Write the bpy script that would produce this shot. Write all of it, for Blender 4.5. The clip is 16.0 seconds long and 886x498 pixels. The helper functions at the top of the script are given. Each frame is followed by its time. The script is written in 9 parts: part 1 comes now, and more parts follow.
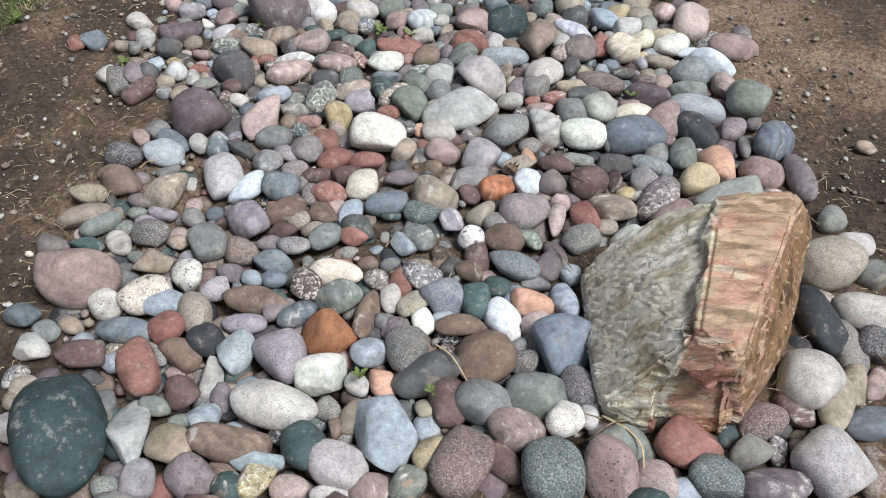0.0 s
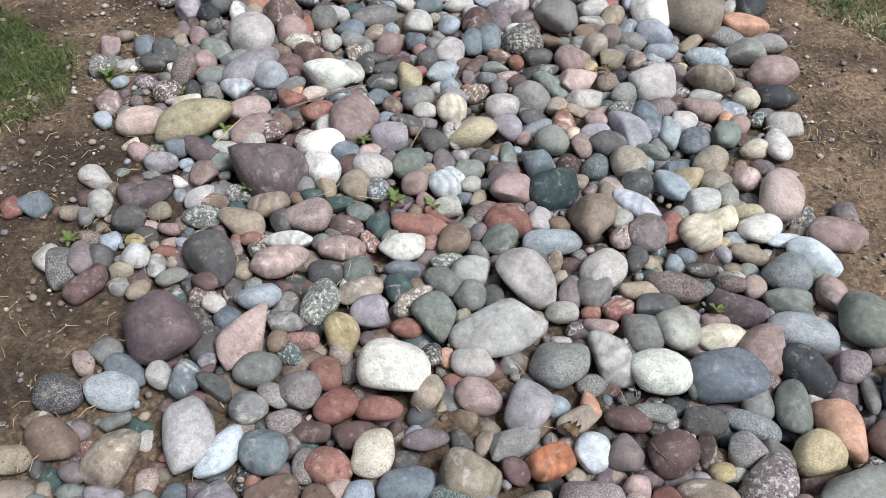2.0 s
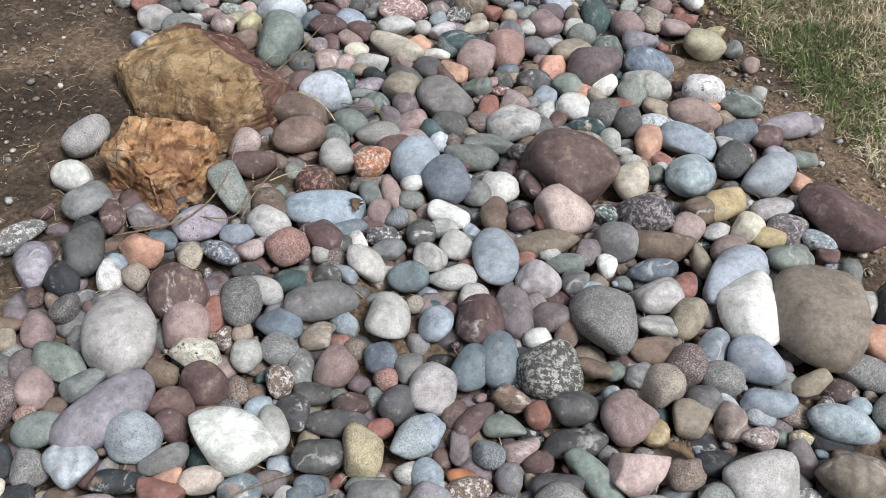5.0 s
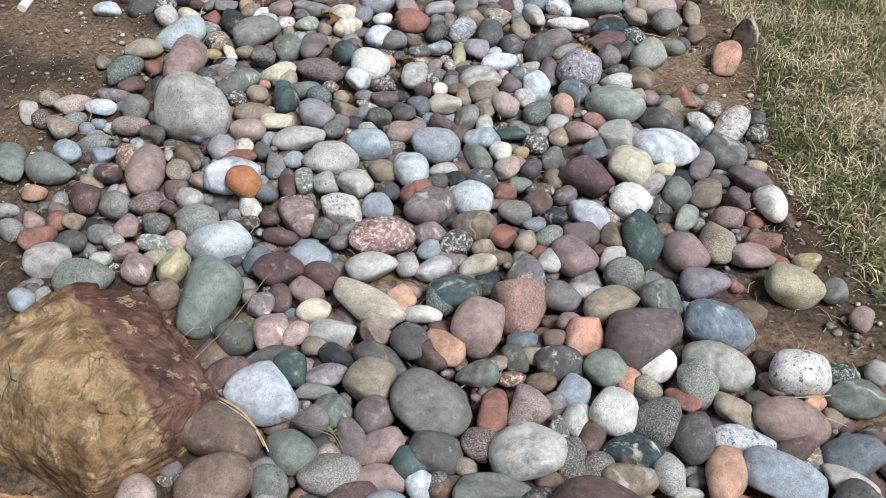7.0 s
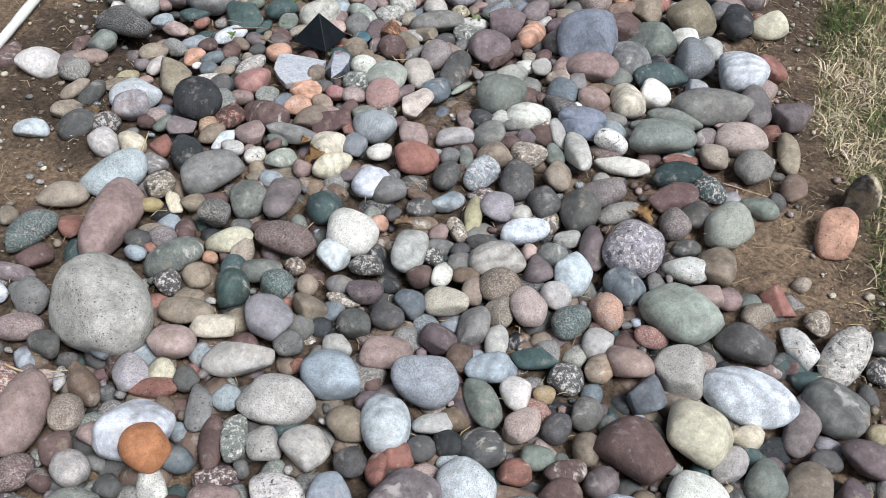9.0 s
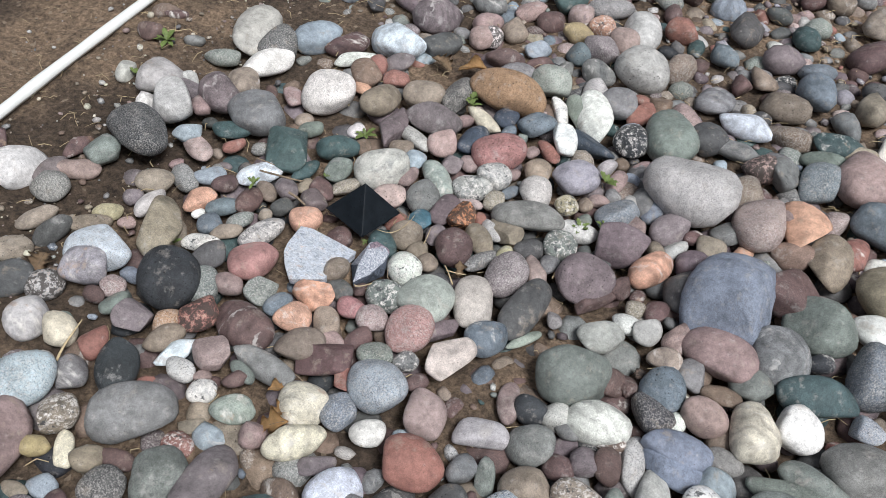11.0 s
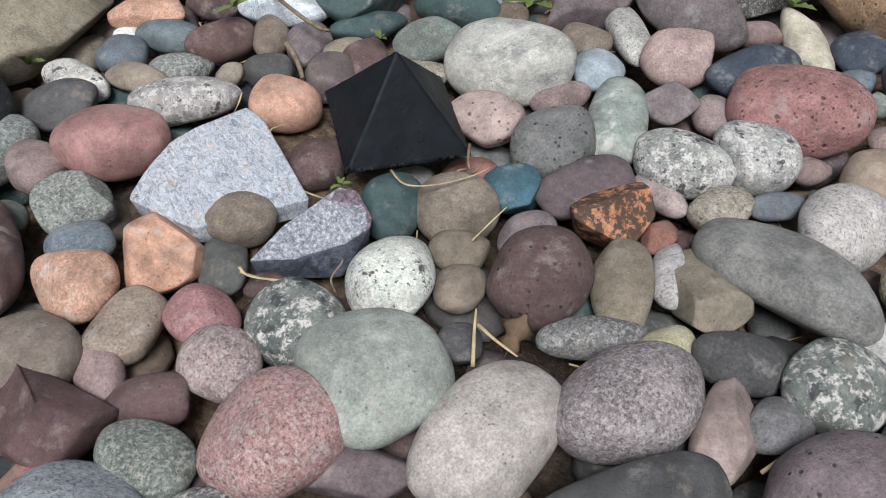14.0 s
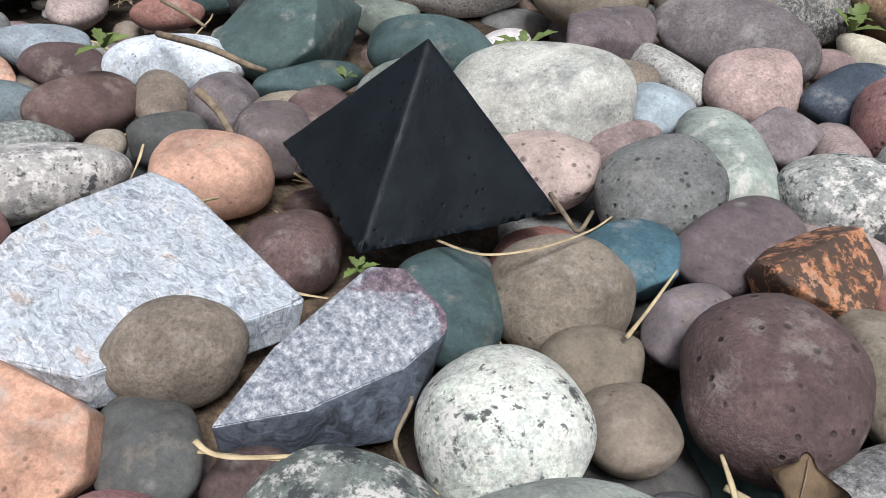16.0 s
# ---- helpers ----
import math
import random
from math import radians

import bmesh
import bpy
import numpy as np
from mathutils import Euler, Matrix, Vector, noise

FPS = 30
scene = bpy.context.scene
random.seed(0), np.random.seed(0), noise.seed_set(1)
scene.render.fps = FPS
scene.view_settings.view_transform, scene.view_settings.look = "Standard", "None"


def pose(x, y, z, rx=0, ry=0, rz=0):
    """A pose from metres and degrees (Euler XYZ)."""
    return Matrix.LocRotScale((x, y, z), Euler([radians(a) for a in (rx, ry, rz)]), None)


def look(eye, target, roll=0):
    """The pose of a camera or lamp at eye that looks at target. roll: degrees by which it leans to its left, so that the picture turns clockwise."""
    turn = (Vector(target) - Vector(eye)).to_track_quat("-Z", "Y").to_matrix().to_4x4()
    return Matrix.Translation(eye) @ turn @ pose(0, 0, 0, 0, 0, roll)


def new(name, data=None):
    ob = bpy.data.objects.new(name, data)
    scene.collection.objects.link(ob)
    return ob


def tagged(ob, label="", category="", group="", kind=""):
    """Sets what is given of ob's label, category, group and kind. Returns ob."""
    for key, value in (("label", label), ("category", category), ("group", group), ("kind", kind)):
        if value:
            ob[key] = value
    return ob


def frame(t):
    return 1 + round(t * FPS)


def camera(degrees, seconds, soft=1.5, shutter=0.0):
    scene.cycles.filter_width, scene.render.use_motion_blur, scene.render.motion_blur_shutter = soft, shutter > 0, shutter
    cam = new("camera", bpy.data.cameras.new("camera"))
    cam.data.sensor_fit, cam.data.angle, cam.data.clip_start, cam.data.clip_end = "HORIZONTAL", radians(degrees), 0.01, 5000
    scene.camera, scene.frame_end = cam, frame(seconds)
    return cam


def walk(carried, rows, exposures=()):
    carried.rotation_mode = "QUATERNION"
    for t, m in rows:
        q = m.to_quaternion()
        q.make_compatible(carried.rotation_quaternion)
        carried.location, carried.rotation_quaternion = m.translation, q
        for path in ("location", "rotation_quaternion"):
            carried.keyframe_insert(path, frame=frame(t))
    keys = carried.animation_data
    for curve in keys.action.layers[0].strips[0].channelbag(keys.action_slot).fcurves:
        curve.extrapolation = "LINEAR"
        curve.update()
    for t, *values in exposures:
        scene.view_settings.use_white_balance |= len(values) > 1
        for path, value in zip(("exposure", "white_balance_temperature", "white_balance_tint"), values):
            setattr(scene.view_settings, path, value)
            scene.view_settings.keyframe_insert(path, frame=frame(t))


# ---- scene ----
cam = camera(54.2, 16.0, soft=0.5)
PATH = [
    (0, (0.076, -0.013, 1.362), (0.045, 1.396, -0.058), -0.4),
    (0.5, (0.055, 0.124, 1.353), (0.043, 1.553, -0.047), 0.2),
    (1, (0.097, 0.323, 1.353), (0.029, 1.742, -0.054), 0.5),
    (1.5, (0.051, 0.503, 1.344), (-0.021, 1.904, -0.082), 0.7),
    (2, (-0.027, 0.69, 1.353), (-0.036, 2.117, -0.049), 1.4),
    (2.5, (-0.013, 0.9, 1.332), (-0.013, 2.321, -0.075), 2.7),
    (3, (0.004, 1.081, 1.357), (-0.018, 2.497, -0.055), 3.6),
    (3.5, (-0.031, 1.296, 1.35), (-0.028, 2.72, -0.055), 3.6),
    (3.7, (-0.046, 1.361, 1.353), (-0.011, 2.781, -0.055), 4.5),
    (5.8, (-0.025, 2.292, 1.24), (-0.081, 3.721, -0.157), 5.5),
    (6, (-0.017, 2.374, 1.242), (-0.096, 3.804, -0.155), 5.1),
    (6.5, (-0.049, 2.593, 1.262), (-0.131, 4.052, -0.103), 2.7),
    (7, (-0.002, 2.794, 1.255), (-0.088, 4.265, -0.097), 2.5),
    (7.5, (0.051, 2.98, 1.244), (-0.082, 4.416, -0.141), 2.8),
    (8, (-0.005, 3.209, 1.236), (-0.133, 4.612, -0.183), 2.1),
    (8.5, (-0.001, 3.388, 1.234), (-0.15, 4.804, -0.171), 1.8),
    (9, (0.023, 3.59, 1.233), (-0.178, 5.014, -0.157), 1.7),
    (9.5, (-0.024, 3.804, 1.24), (-0.172, 5.243, -0.141), 1.9),
    (10, (-0.035, 4.009, 1.228), (-0.175, 5.444, -0.158), 3.3),
    (10.2, (-0.012, 4.104, 1.227), (-0.212, 5.536, -0.155), 3.9),
    (12.3, (0.021, 4.965, 1.111), (-0.788, 5.861, -0.483), 8.0),
    (12.5, (-0.008, 5.027, 1.061), (-0.836, 5.882, -0.546), 8.3),
    (13, (-0.017, 5.169, 0.832), (-0.959, 5.862, -0.791), 4.8),
    (13.5, (-0.05, 5.256, 0.639), (-1.11, 5.892, -0.933), 1.3),
    (14, (-0.09, 5.281, 0.501), (-1.246, 5.992, -0.968), 0.5),
    (14.5, (-0.145, 5.292, 0.378), (-1.374, 6.108, -0.972), 1.2),
    (15, (-0.212, 5.289, 0.312), (-1.435, 6.266, -0.933), 2.9),
    (15.5, (-0.265, 5.28, 0.279), (-1.455, 6.381, -0.893), 3.6),
    (16, (-0.323, 5.282, 0.251), (-1.472, 6.481, -0.864), 3.6),
]
walk(cam, [(t, look(eye, target, roll)) for t, eye, target, roll in PATH],
     exposures=[(0, 0.26), (5.8, 0.16), (10.2, 0.16), (12.3, -0.02), (14, -0.02), (15, 0.12), (16, 0.26)])

# ---- sky and sun: a bright overcast day ----
world = bpy.data.worlds.new("overcast_sky")
scene.world = world
world.use_nodes = True
wn, wl = world.node_tree.nodes, world.node_tree.links
sky = wn.new("ShaderNodeTexSky")
sky.sky_type, sky.sun_disc = "NISHITA", False
sky.sun_elevation, sky.sun_rotation = radians(59), radians(125.5)
sky.air_density, sky.dust_density = 1.0, 4.0
grey = wn.new("ShaderNodeHueSaturation")
grey.inputs["Saturation"].default_value = 0.5
wl.new(sky.outputs[0], grey.inputs["Color"])
wl.new(grey.outputs[0], wn["Background"].inputs[0])
wn["Background"].inputs[1].default_value = 0.077
sun_data = bpy.data.lights.new("sun", "SUN")
sun_data.energy, sun_data.angle, sun_data.color = 3.45, radians(20), (0.975, 0.985, 1.0)
sun = new("sun", sun_data)
sun.matrix_world = look((2.8, -2.0, 5.8), (0, 0, 0))


# ---- node helpers ----
def material(name, rough=0.7):
    m = bpy.data.materials.new(name)
    m.use_nodes = True
    b = m.node_tree.nodes["Principled BSDF"]
    b.inputs["Roughness"].default_value = rough
    b.inputs["Specular IOR Level"].default_value = 0.35
    return m, m.node_tree.nodes, m.node_tree.links, b


def noise_node(n, l, vec, scale, detail=4, rough=0.6):
    x = n.new("ShaderNodeTexNoise")
    x.inputs["Scale"].default_value, x.inputs["Detail"].default_value, x.inputs["Roughness"].default_value = scale, detail, rough
    if vec is not None:
        l.new(vec, x.inputs["Vector"])
    return x.outputs["Fac"]


def ramp(n, l, fac, stops):
    r = n.new("ShaderNodeValToRGB")
    while len(r.color_ramp.elements) < len(stops):
        r.color_ramp.elements.new(0.5)
    for e, (p, c) in zip(r.color_ramp.elements, stops):
        e.position, e.color = p, (*(c if isinstance(c, tuple) else (c, c, c)), 1)
    l.new(fac, r.inputs[0])
    return r.outputs[0]


def mix(n, l, fac, a, b, how="MIX"):
    x = n.new("ShaderNodeMix")
    x.data_type, x.blend_type = "RGBA", how
    for socket, v in ((x.inputs[0], fac), (x.inputs[6], a), (x.inputs[7], b)):
        if isinstance(v, (int, float)):
            socket.default_value = v
        elif isinstance(v, tuple):
            socket.default_value = (*v, 1)
        else:
            l.new(v, socket)
    return x.outputs[2]


def bump(n, l, b, height, strength, distance):
    x = n.new("ShaderNodeBump")
    x.inputs["Strength"].default_value, x.inputs["Distance"].default_value = strength, distance
    l.new(height, x.inputs["Height"])
    l.new(x.outputs[0], b.inputs["Normal"])


def coords(n, l):
    return n.new("ShaderNodeTexCoord").outputs["Object"]


def stone_coords(n, l):
    """Object coordinates, shifted and turned by a chance number that each stone carries."""
    tint = n.new("ShaderNodeAttribute")
    tint.attribute_name = "tint"
    shift = n.new("ShaderNodeMath")
    shift.operation = "MULTIPLY"
    shift.inputs[1].default_value = 37.0
    l.new(tint.outputs["Alpha"], shift.inputs[0])
    turn = n.new("ShaderNodeVectorRotate")
    turn.inputs["Axis"].default_value = (0.5, 0.6, 0.62)
    l.new(coords(n, l), turn.inputs["Vector"])
    l.new(shift.outputs[0], turn.inputs["Angle"])
    add = n.new("ShaderNodeVectorMath")
    l.new(turn.outputs[0], add.inputs[0])
    l.new(shift.outputs[0], add.inputs[1])
    return add.outputs[0], tint.outputs["Color"], tint.outputs["Alpha"]


def stone_base(n, l, b):
    vec, tint, chance = stone_coords(n, l)
    blotch = ramp(n, l, noise_node(n, l, vec, 24, 7, 0.7), [(0.3, 0.6), (0.5, 1.0), (0.7, 1.35)])
    fleck = ramp(n, l, noise_node(n, l, vec, 90, 8, 0.75), [(0.32, 0.72), (0.5, 1.0), (0.68, 1.25)])
    grain = ramp(n, l, noise_node(n, l, vec, 480, 6, 0.85), [(0.3, 0.4), (0.5, 1.0), (0.7, 1.6)])
    grain = mix(n, l, ramp(n, l, chance, [(0.2, 0.45), (0.9, 1.0)]), (1.0, 1.0, 1.0), grain)
    col = mix(n, l, 1.0, mix(n, l, 1.0, mix(n, l, 1.0, tint, blotch, "MULTIPLY"), fleck, "MULTIPLY"), grain, "MULTIPLY")
    # thin rusty or chalky films in patches
    film = ramp(n, l, noise_node(n, l, vec, 34, 6, 0.7), [(0.56, 0.0), (0.68, 0.45)])
    col = mix(n, l, film, col, mix(n, l, chance, (0.36, 0.29, 0.22), (0.46, 0.45, 0.44)))
    # pale scuffs and chips
    scuff = n.new("ShaderNodeTexVoronoi")
    scuff.feature, scuff.inputs["Scale"].default_value = "SMOOTH_F1", 48
    l.new(vec, scuff.inputs["Vector"])
    chip = mix(n, l, 1.0, ramp(n, l, scuff.outputs["Distance"], [(0.12, 0.5), (0.22, 0.0)]), ramp(n, l, noise_node(n, l, vec, 130, 5, 0.8), [(0.45, 0.0), (0.6, 1.0)]), "MULTIPLY")
    col = mix(n, l, chip, col, mix(n, l, 0.55, col, (0.6, 0.57, 0.54)))
    # fine pits
    pit = n.new("ShaderNodeTexVoronoi")
    pit.inputs["Scale"].default_value = 190
    l.new(vec, pit.inputs["Vector"])
    where = ramp(n, l, noise_node(n, l, vec, 60, 2), [(0.48, 0.0), (0.6, 1.0)])
    dot = mix(n, l, 1.0, ramp(n, l, pit.outputs["Distance"], [(0.1, 1.0), (0.22, 0.0)]), where, "MULTIPLY")
    col = mix(n, l, mix(n, l, 1.0, dot, (0.6, 0.6, 0.6), "MULTIPLY"), col, (0.05, 0.045, 0.04))
    l.new(ramp(n, l, noise_node(n, l, vec, 50, 3), [(0.35, 0.45), (0.65, 0.75)]), b.inputs["Roughness"])
    relief = mix(n, l, 0.35, noise_node(n, l, vec, 520, 6, 0.85), noise_node(n, l, vec, 55, 4))
    relief = mix(n, l, mix(n, l, 1.0, dot, (0.5, 0.5, 0.5), "MULTIPLY"), relief, (0.0, 0.0, 0.0))
    bump(n, l, b, relief, 0.5, 0.0045)
    return vec, col, chance


def smooth_stone():
    m, n, l, b = material("smooth_stone")
    vec, col, _ = stone_base(n, l, b)
    l.new(col, b.inputs["Base Color"])
    return m


def speckled_stone():
    m, n, l, b = material("speckled_stone")
    vec, col, chance = stone_base(n, l, b)
    pale = ramp(n, l, noise_node(n, l, vec, 320, 5, 0.8), [(0.48, 0.0), (0.6, 0.5)])
    col = mix(n, l, pale, col, (0.66, 0.63, 0.6))
    dark = ramp(n, l, noise_node(n, l, vec, 430, 4, 0.75), [(0.54, 0.0), (0.61, 0.75)])
    col = mix(n, l, dark, col, mix(n, l, 1.0, col, (0.22, 0.23, 0.24), "MULTIPLY"))
    blot = ramp(n, l, noise_node(n, l, vec, 52, 8, 0.8), [(0.58, 0.0), (0.66, 0.45)])
    col = mix(n, l, blot, col, mix(n, l, 1.0, col, (0.3, 0.31, 0.33), "MULTIPLY"))
    l.new(col, b.inputs["Base Color"])
    return m


def banded_stone():
    m, n, l, b = material("banded_stone")
    vec, col, chance = stone_base(n, l, b)
    w = n.new("ShaderNodeTexWave")
    w.inputs["Scale"].default_value, w.inputs["Distortion"].default_value = 13, 6
    w.inputs["Detail"].default_value, w.inputs["Detail Scale"].default_value = 6, 1.6
    l.new(vec, w.inputs["Vector"])
    col = mix(n, l, ramp(n, l, w.outputs["Fac"], [(0.3, 0.0), (0.8, 0.4), (0.95, 0.55)]), col, mix(n, l, 1.0, col, (0.55, 0.54, 0.55), "MULTIPLY"))
    w2 = n.new("ShaderNodeTexWave")
    w2.inputs["Scale"].default_value, w2.inputs["Distortion"].default_value = 4, 10
    w2.inputs["Detail"].default_value, w2.inputs["Detail Scale"].default_value = 6, 2.0
    l.new(vec, w2.inputs["Vector"])
    vein = mix(n, l, 1.0, ramp(n, l, w2.outputs["Fac"], [(0.965, 0.0), (0.99, 0.55)]), ramp(n, l, noise_node(n, l, vec, 40, 4), [(0.42, 0.0), (0.6, 1.0)]), "MULTIPLY")
    col = mix(n, l, vein, col, (0.58, 0.56, 0.54))
    l.new(col, b.inputs["Base Color"])
    return m


def granite_stone():
    """Pale crystals with grey clouds and black clots."""
    m, n, l, b = material("granite_stone")
    vec, col, chance = stone_base(n, l, b)
    cloud = ramp(n, l, noise_node(n, l, vec, 38, 6, 0.7), [(0.46, 0.0), (0.58, 0.55)])
    col = mix(n, l, cloud, col, mix(n, l, 1.0, col, (0.5, 0.52, 0.56), "MULTIPLY"))
    pale = ramp(n, l, noise_node(n, l, vec, 120, 5, 0.75), [(0.5, 0.0), (0.6, 0.8)])
    col = mix(n, l, pale, col, (0.74, 0.71, 0.68))
    clot = ramp(n, l, noise_node(n, l, vec, 62, 7, 0.72), [(0.575, 0.0), (0.615, 0.92)])
    col = mix(n, l, clot, col, (0.045, 0.05, 0.055))
    speck = ramp(n, l, noise_node(n, l, vec, 210, 4, 0.7), [(0.6, 0.0), (0.64, 0.85)])
    col = mix(n, l, speck, col, (0.06, 0.06, 0.062))
    l.new(col, b.inputs["Base Color"])
    return m


def marbled_stone():
    """Streaks and clouds of a paler and a darker shade along one direction."""
    m, n, l, b = material("marbled_stone")
    vec, col, chance = stone_base(n, l, b)
    long = n.new("ShaderNodeMapping")
    long.inputs["Scale"].default_value = (0.5, 1.6, 1.6)
    l.new(vec, long.inputs["Vector"])
    streak = noise_node(n, l, long.outputs[0], 34, 7, 0.65)
    col = mix(n, l, ramp(n, l, streak, [(0.34, 0.75), (0.47, 0.0)]), col, mix(n, l, 1.0, col, (0.5, 0.52, 0.56), "MULTIPLY"))
    col = mix(n, l, ramp(n, l, streak, [(0.55, 0.0), (0.68, 0.75)]), col, (0.72, 0.7, 0.66))
    rust = ramp(n, l, noise_node(n, l, vec, 17, 6, 0.65), [(0.6, 0.0), (0.68, 0.5)])
    col = mix(n, l, rust, col, (0.4, 0.25, 0.15))
    l.new(col, b.inputs["Base Color"])
    return m


def pitted_stone():
    """A worn stone full of small dark holes."""
    m, n, l, b = material("pitted_stone", 0.72)
    vec, col, chance = stone_base(n, l, b)
    holes = None
    for scale, size in ((85, 0.2), (150, 0.24)):
        v = n.new("ShaderNodeTexVoronoi")
        v.inputs["Scale"].default_value = scale
        l.new(vec, v.inputs["Vector"])
        where = ramp(n, l, noise_node(n, l, vec, scale * 0.4, 2), [(0.44, 0.0), (0.54, 1.0)])
        h = mix(n, l, 1.0, ramp(n, l, v.outputs["Distance"], [(size * 0.55, 1.0), (size, 0.0)]), where, "MULTIPLY")
        holes = h if holes is None else mix(n, l, 1.0, holes, h, "LIGHTEN")
    col = mix(n, l, mix(n, l, 1.0, holes, (0.85, 0.85, 0.85), "MULTIPLY"), col, mix(n, l, 1.0, col, (0.16, 0.16, 0.16), "MULTIPLY"))
    l.new(col, b.inputs["Base Color"])
    relief = mix(n, l, holes, noise_node(n, l, vec, 240, 6, 0.75), (0.0, 0.0, 0.0))
    bump(n, l, b, relief, 0.7, 0.004)
    return m


def breccia_stone():
    """Broken patches of the stone's colour, black and pale grains."""
    m, n, l, b = material("breccia_stone", 0.75)
    vec, col, chance = stone_base(n, l, b)
    patch = noise_node(n, l, vec, 95, 7, 0.78)
    col = mix(n, l, ramp(n, l, patch, [(0.5, 0.9), (0.54, 0.0)]), col, (0.045, 0.038, 0.034))
    col = mix(n, l, ramp(n, l, patch, [(0.57, 0.0), (0.62, 0.7)]), col, (0.5, 0.36, 0.28))
    l.new(col, b.inputs["Base Color"])
    return m


def crystal_face():
    """The broken inside of a cobble: pale blue-grey crystals, maroon to one end."""
    m, n, l, b = material("crystal_face", 0.6)
    vec = coords(n, l)
    col = ramp(n, l, noise_node(n, l, vec, 330, 7, 0.8), [(0.32, (0.07, 0.08, 0.11)), (0.43, (0.21, 0.235, 0.285)), (0.53, (0.42, 0.445, 0.5)), (0.63, (0.76, 0.77, 0.79))])
    sep = n.new("ShaderNodeVectorMath")
    sep.operation = "DOT_PRODUCT"
    l.new(vec, sep.inputs[0])
    sep.inputs[1].default_value = (0.0, 9.0, 0.0)
    far = n.new("ShaderNodeMath")
    l.new(sep.outputs["Value"], far.inputs[0])
    l.new(noise_node(n, l, vec, 60, 5, 0.6), far.inputs[1])
    col = mix(n, l, ramp(n, l, far.outputs[0], [(0.66, 0.0), (0.74, 0.9)]), col, mix(n, l, 1.0, col, (0.5, 0.33, 0.36), "MULTIPLY"))
    l.new(col, b.inputs["Base Color"])
    bump(n, l, b, noise_node(n, l, vec, 210, 6, 0.75), 0.9, 0.004)
    return m


def crisp(stops):
    """The same colours in patches with narrow borders."""
    out = [stops[0]]
    for (p, c), (q, d) in zip(stops, stops[1:]):
        m = (p + q) / 2
        out += [(m - (q - p) * 0.14, c), (m + (q - p) * 0.14, d)]
    return out


def rock(name, stops, scale, relief, streak=None, second=None, stained=False):
    """A rough quarried rock: colours in patches, with cracks and flakes."""
    m, n, l, b = material(name, 0.75)
    vec = coords(n, l)
    if streak:
        s = n.new("ShaderNodeMapping")
        s.inputs["Scale"].default_value = streak
        l.new(vec, s.inputs["Vector"])
        vec = s.outputs[0]
    warp = n.new("ShaderNodeVectorMath")
    warp.operation = "MULTIPLY_ADD"
    wn_ = n.new("ShaderNodeTexNoise")
    wn_.inputs["Scale"].default_value, wn_.inputs["Detail"].default_value = scale * 1.5, 4
    l.new(vec, wn_.inputs["Vector"])
    l.new(wn_.outputs["Color"], warp.inputs[0])
    warp.inputs[1].default_value = (0.035, 0.035, 0.035)
    l.new(vec, warp.inputs[2])
    vec = warp.outputs[0]
    patch = noise_node(n, l, vec, scale, 5, 0.52)
    stops = crisp(stops)
    col = ramp(n, l, patch, stops)
    if second:
        # another colour range beyond an uneven seam across the rock
        axis, at, more = second
        sep = n.new("ShaderNodeVectorMath")
        sep.operation = "DOT_PRODUCT"
        l.new(coords(n, l), sep.inputs[0])
        sep.inputs[1].default_value = axis
        wob = n.new("ShaderNodeMath")
        wob.operation = "MULTIPLY_ADD"
        l.new(noise_node(n, l, vec, 9, 9, 0.7), wob.inputs[0])
        wob.inputs[1].default_value = 0.09
        l.new(sep.outputs["Value"], wob.inputs[2])
        mid = n.new("ShaderNodeMath")
        mid.inputs[1].default_value = 0.5
        l.new(wob.outputs[0], mid.inputs[0])
        col = mix(n, l, ramp(n, l, mid.outputs[0], [(at - 0.004, 0.0), (at + 0.004, 1.0)]), col, ramp(n, l, patch, crisp(more)))
    if stained:
        # broad brown stains, and small cream scabs where the skin broke off
        stain = ramp(n, l, noise_node(n, l, vec, scale * 0.8, 8, 0.62), [(0.5, 0.0), (0.555, 0.85)])
        col = mix(n, l, stain, col, mix(n, l, 1.0, col, (0.42, 0.34, 0.33), "MULTIPLY"))
        scab = ramp(n, l, noise_node(n, l, vec, scale * 2.4, 7, 0.66), [(0.58, 0.0), (0.62, 0.8)])
        col = mix(n, l, scab, col, mix(n, l, 0.55, col, (0.58, 0.45, 0.29)))
    grain = ramp(n, l, noise_node(n, l, vec, 240, 4, 0.7), [(0.3, 0.75), (0.7, 1.22)])
    mottle = ramp(n, l, noise_node(n, l, vec, scale * 3, 6, 0.6), [(0.36, 0.6), (0.5, 1.0), (0.64, 1.25)])
    col = mix(n, l, 1.0, mix(n, l, 1.0, col, mottle, "MULTIPLY"), grain, "MULTIPLY")
    crack = n.new("ShaderNodeTexVoronoi")
    crack.feature = "DISTANCE_TO_EDGE"
    crack.inputs["Scale"].default_value = scale * 1.3
    l.new(vec, crack.inputs["Vector"])
    line = mix(n, l, 1.0, ramp(n, l, crack.outputs["Distance"], [(0.0, 0.8), (0.02, 0.0)]), ramp(n, l, noise_node(n, l, vec, scale, 3), [(0.5, 0.0), (0.62, 0.7)]), "MULTIPLY")
    col = mix(n, l, line, col, (0.07, 0.045, 0.03))
    l.new(col, b.inputs["Base Color"])
    h = mix(n, l, 0.35, noise_node(n, l, vec, 26, 5, 0.55), noise_node(n, l, vec, 150, 4, 0.6))
    h = mix(n, l, line, h, (0.0, 0.0, 0.0))
    bump(n, l, b, h, relief, 0.008)
    return m


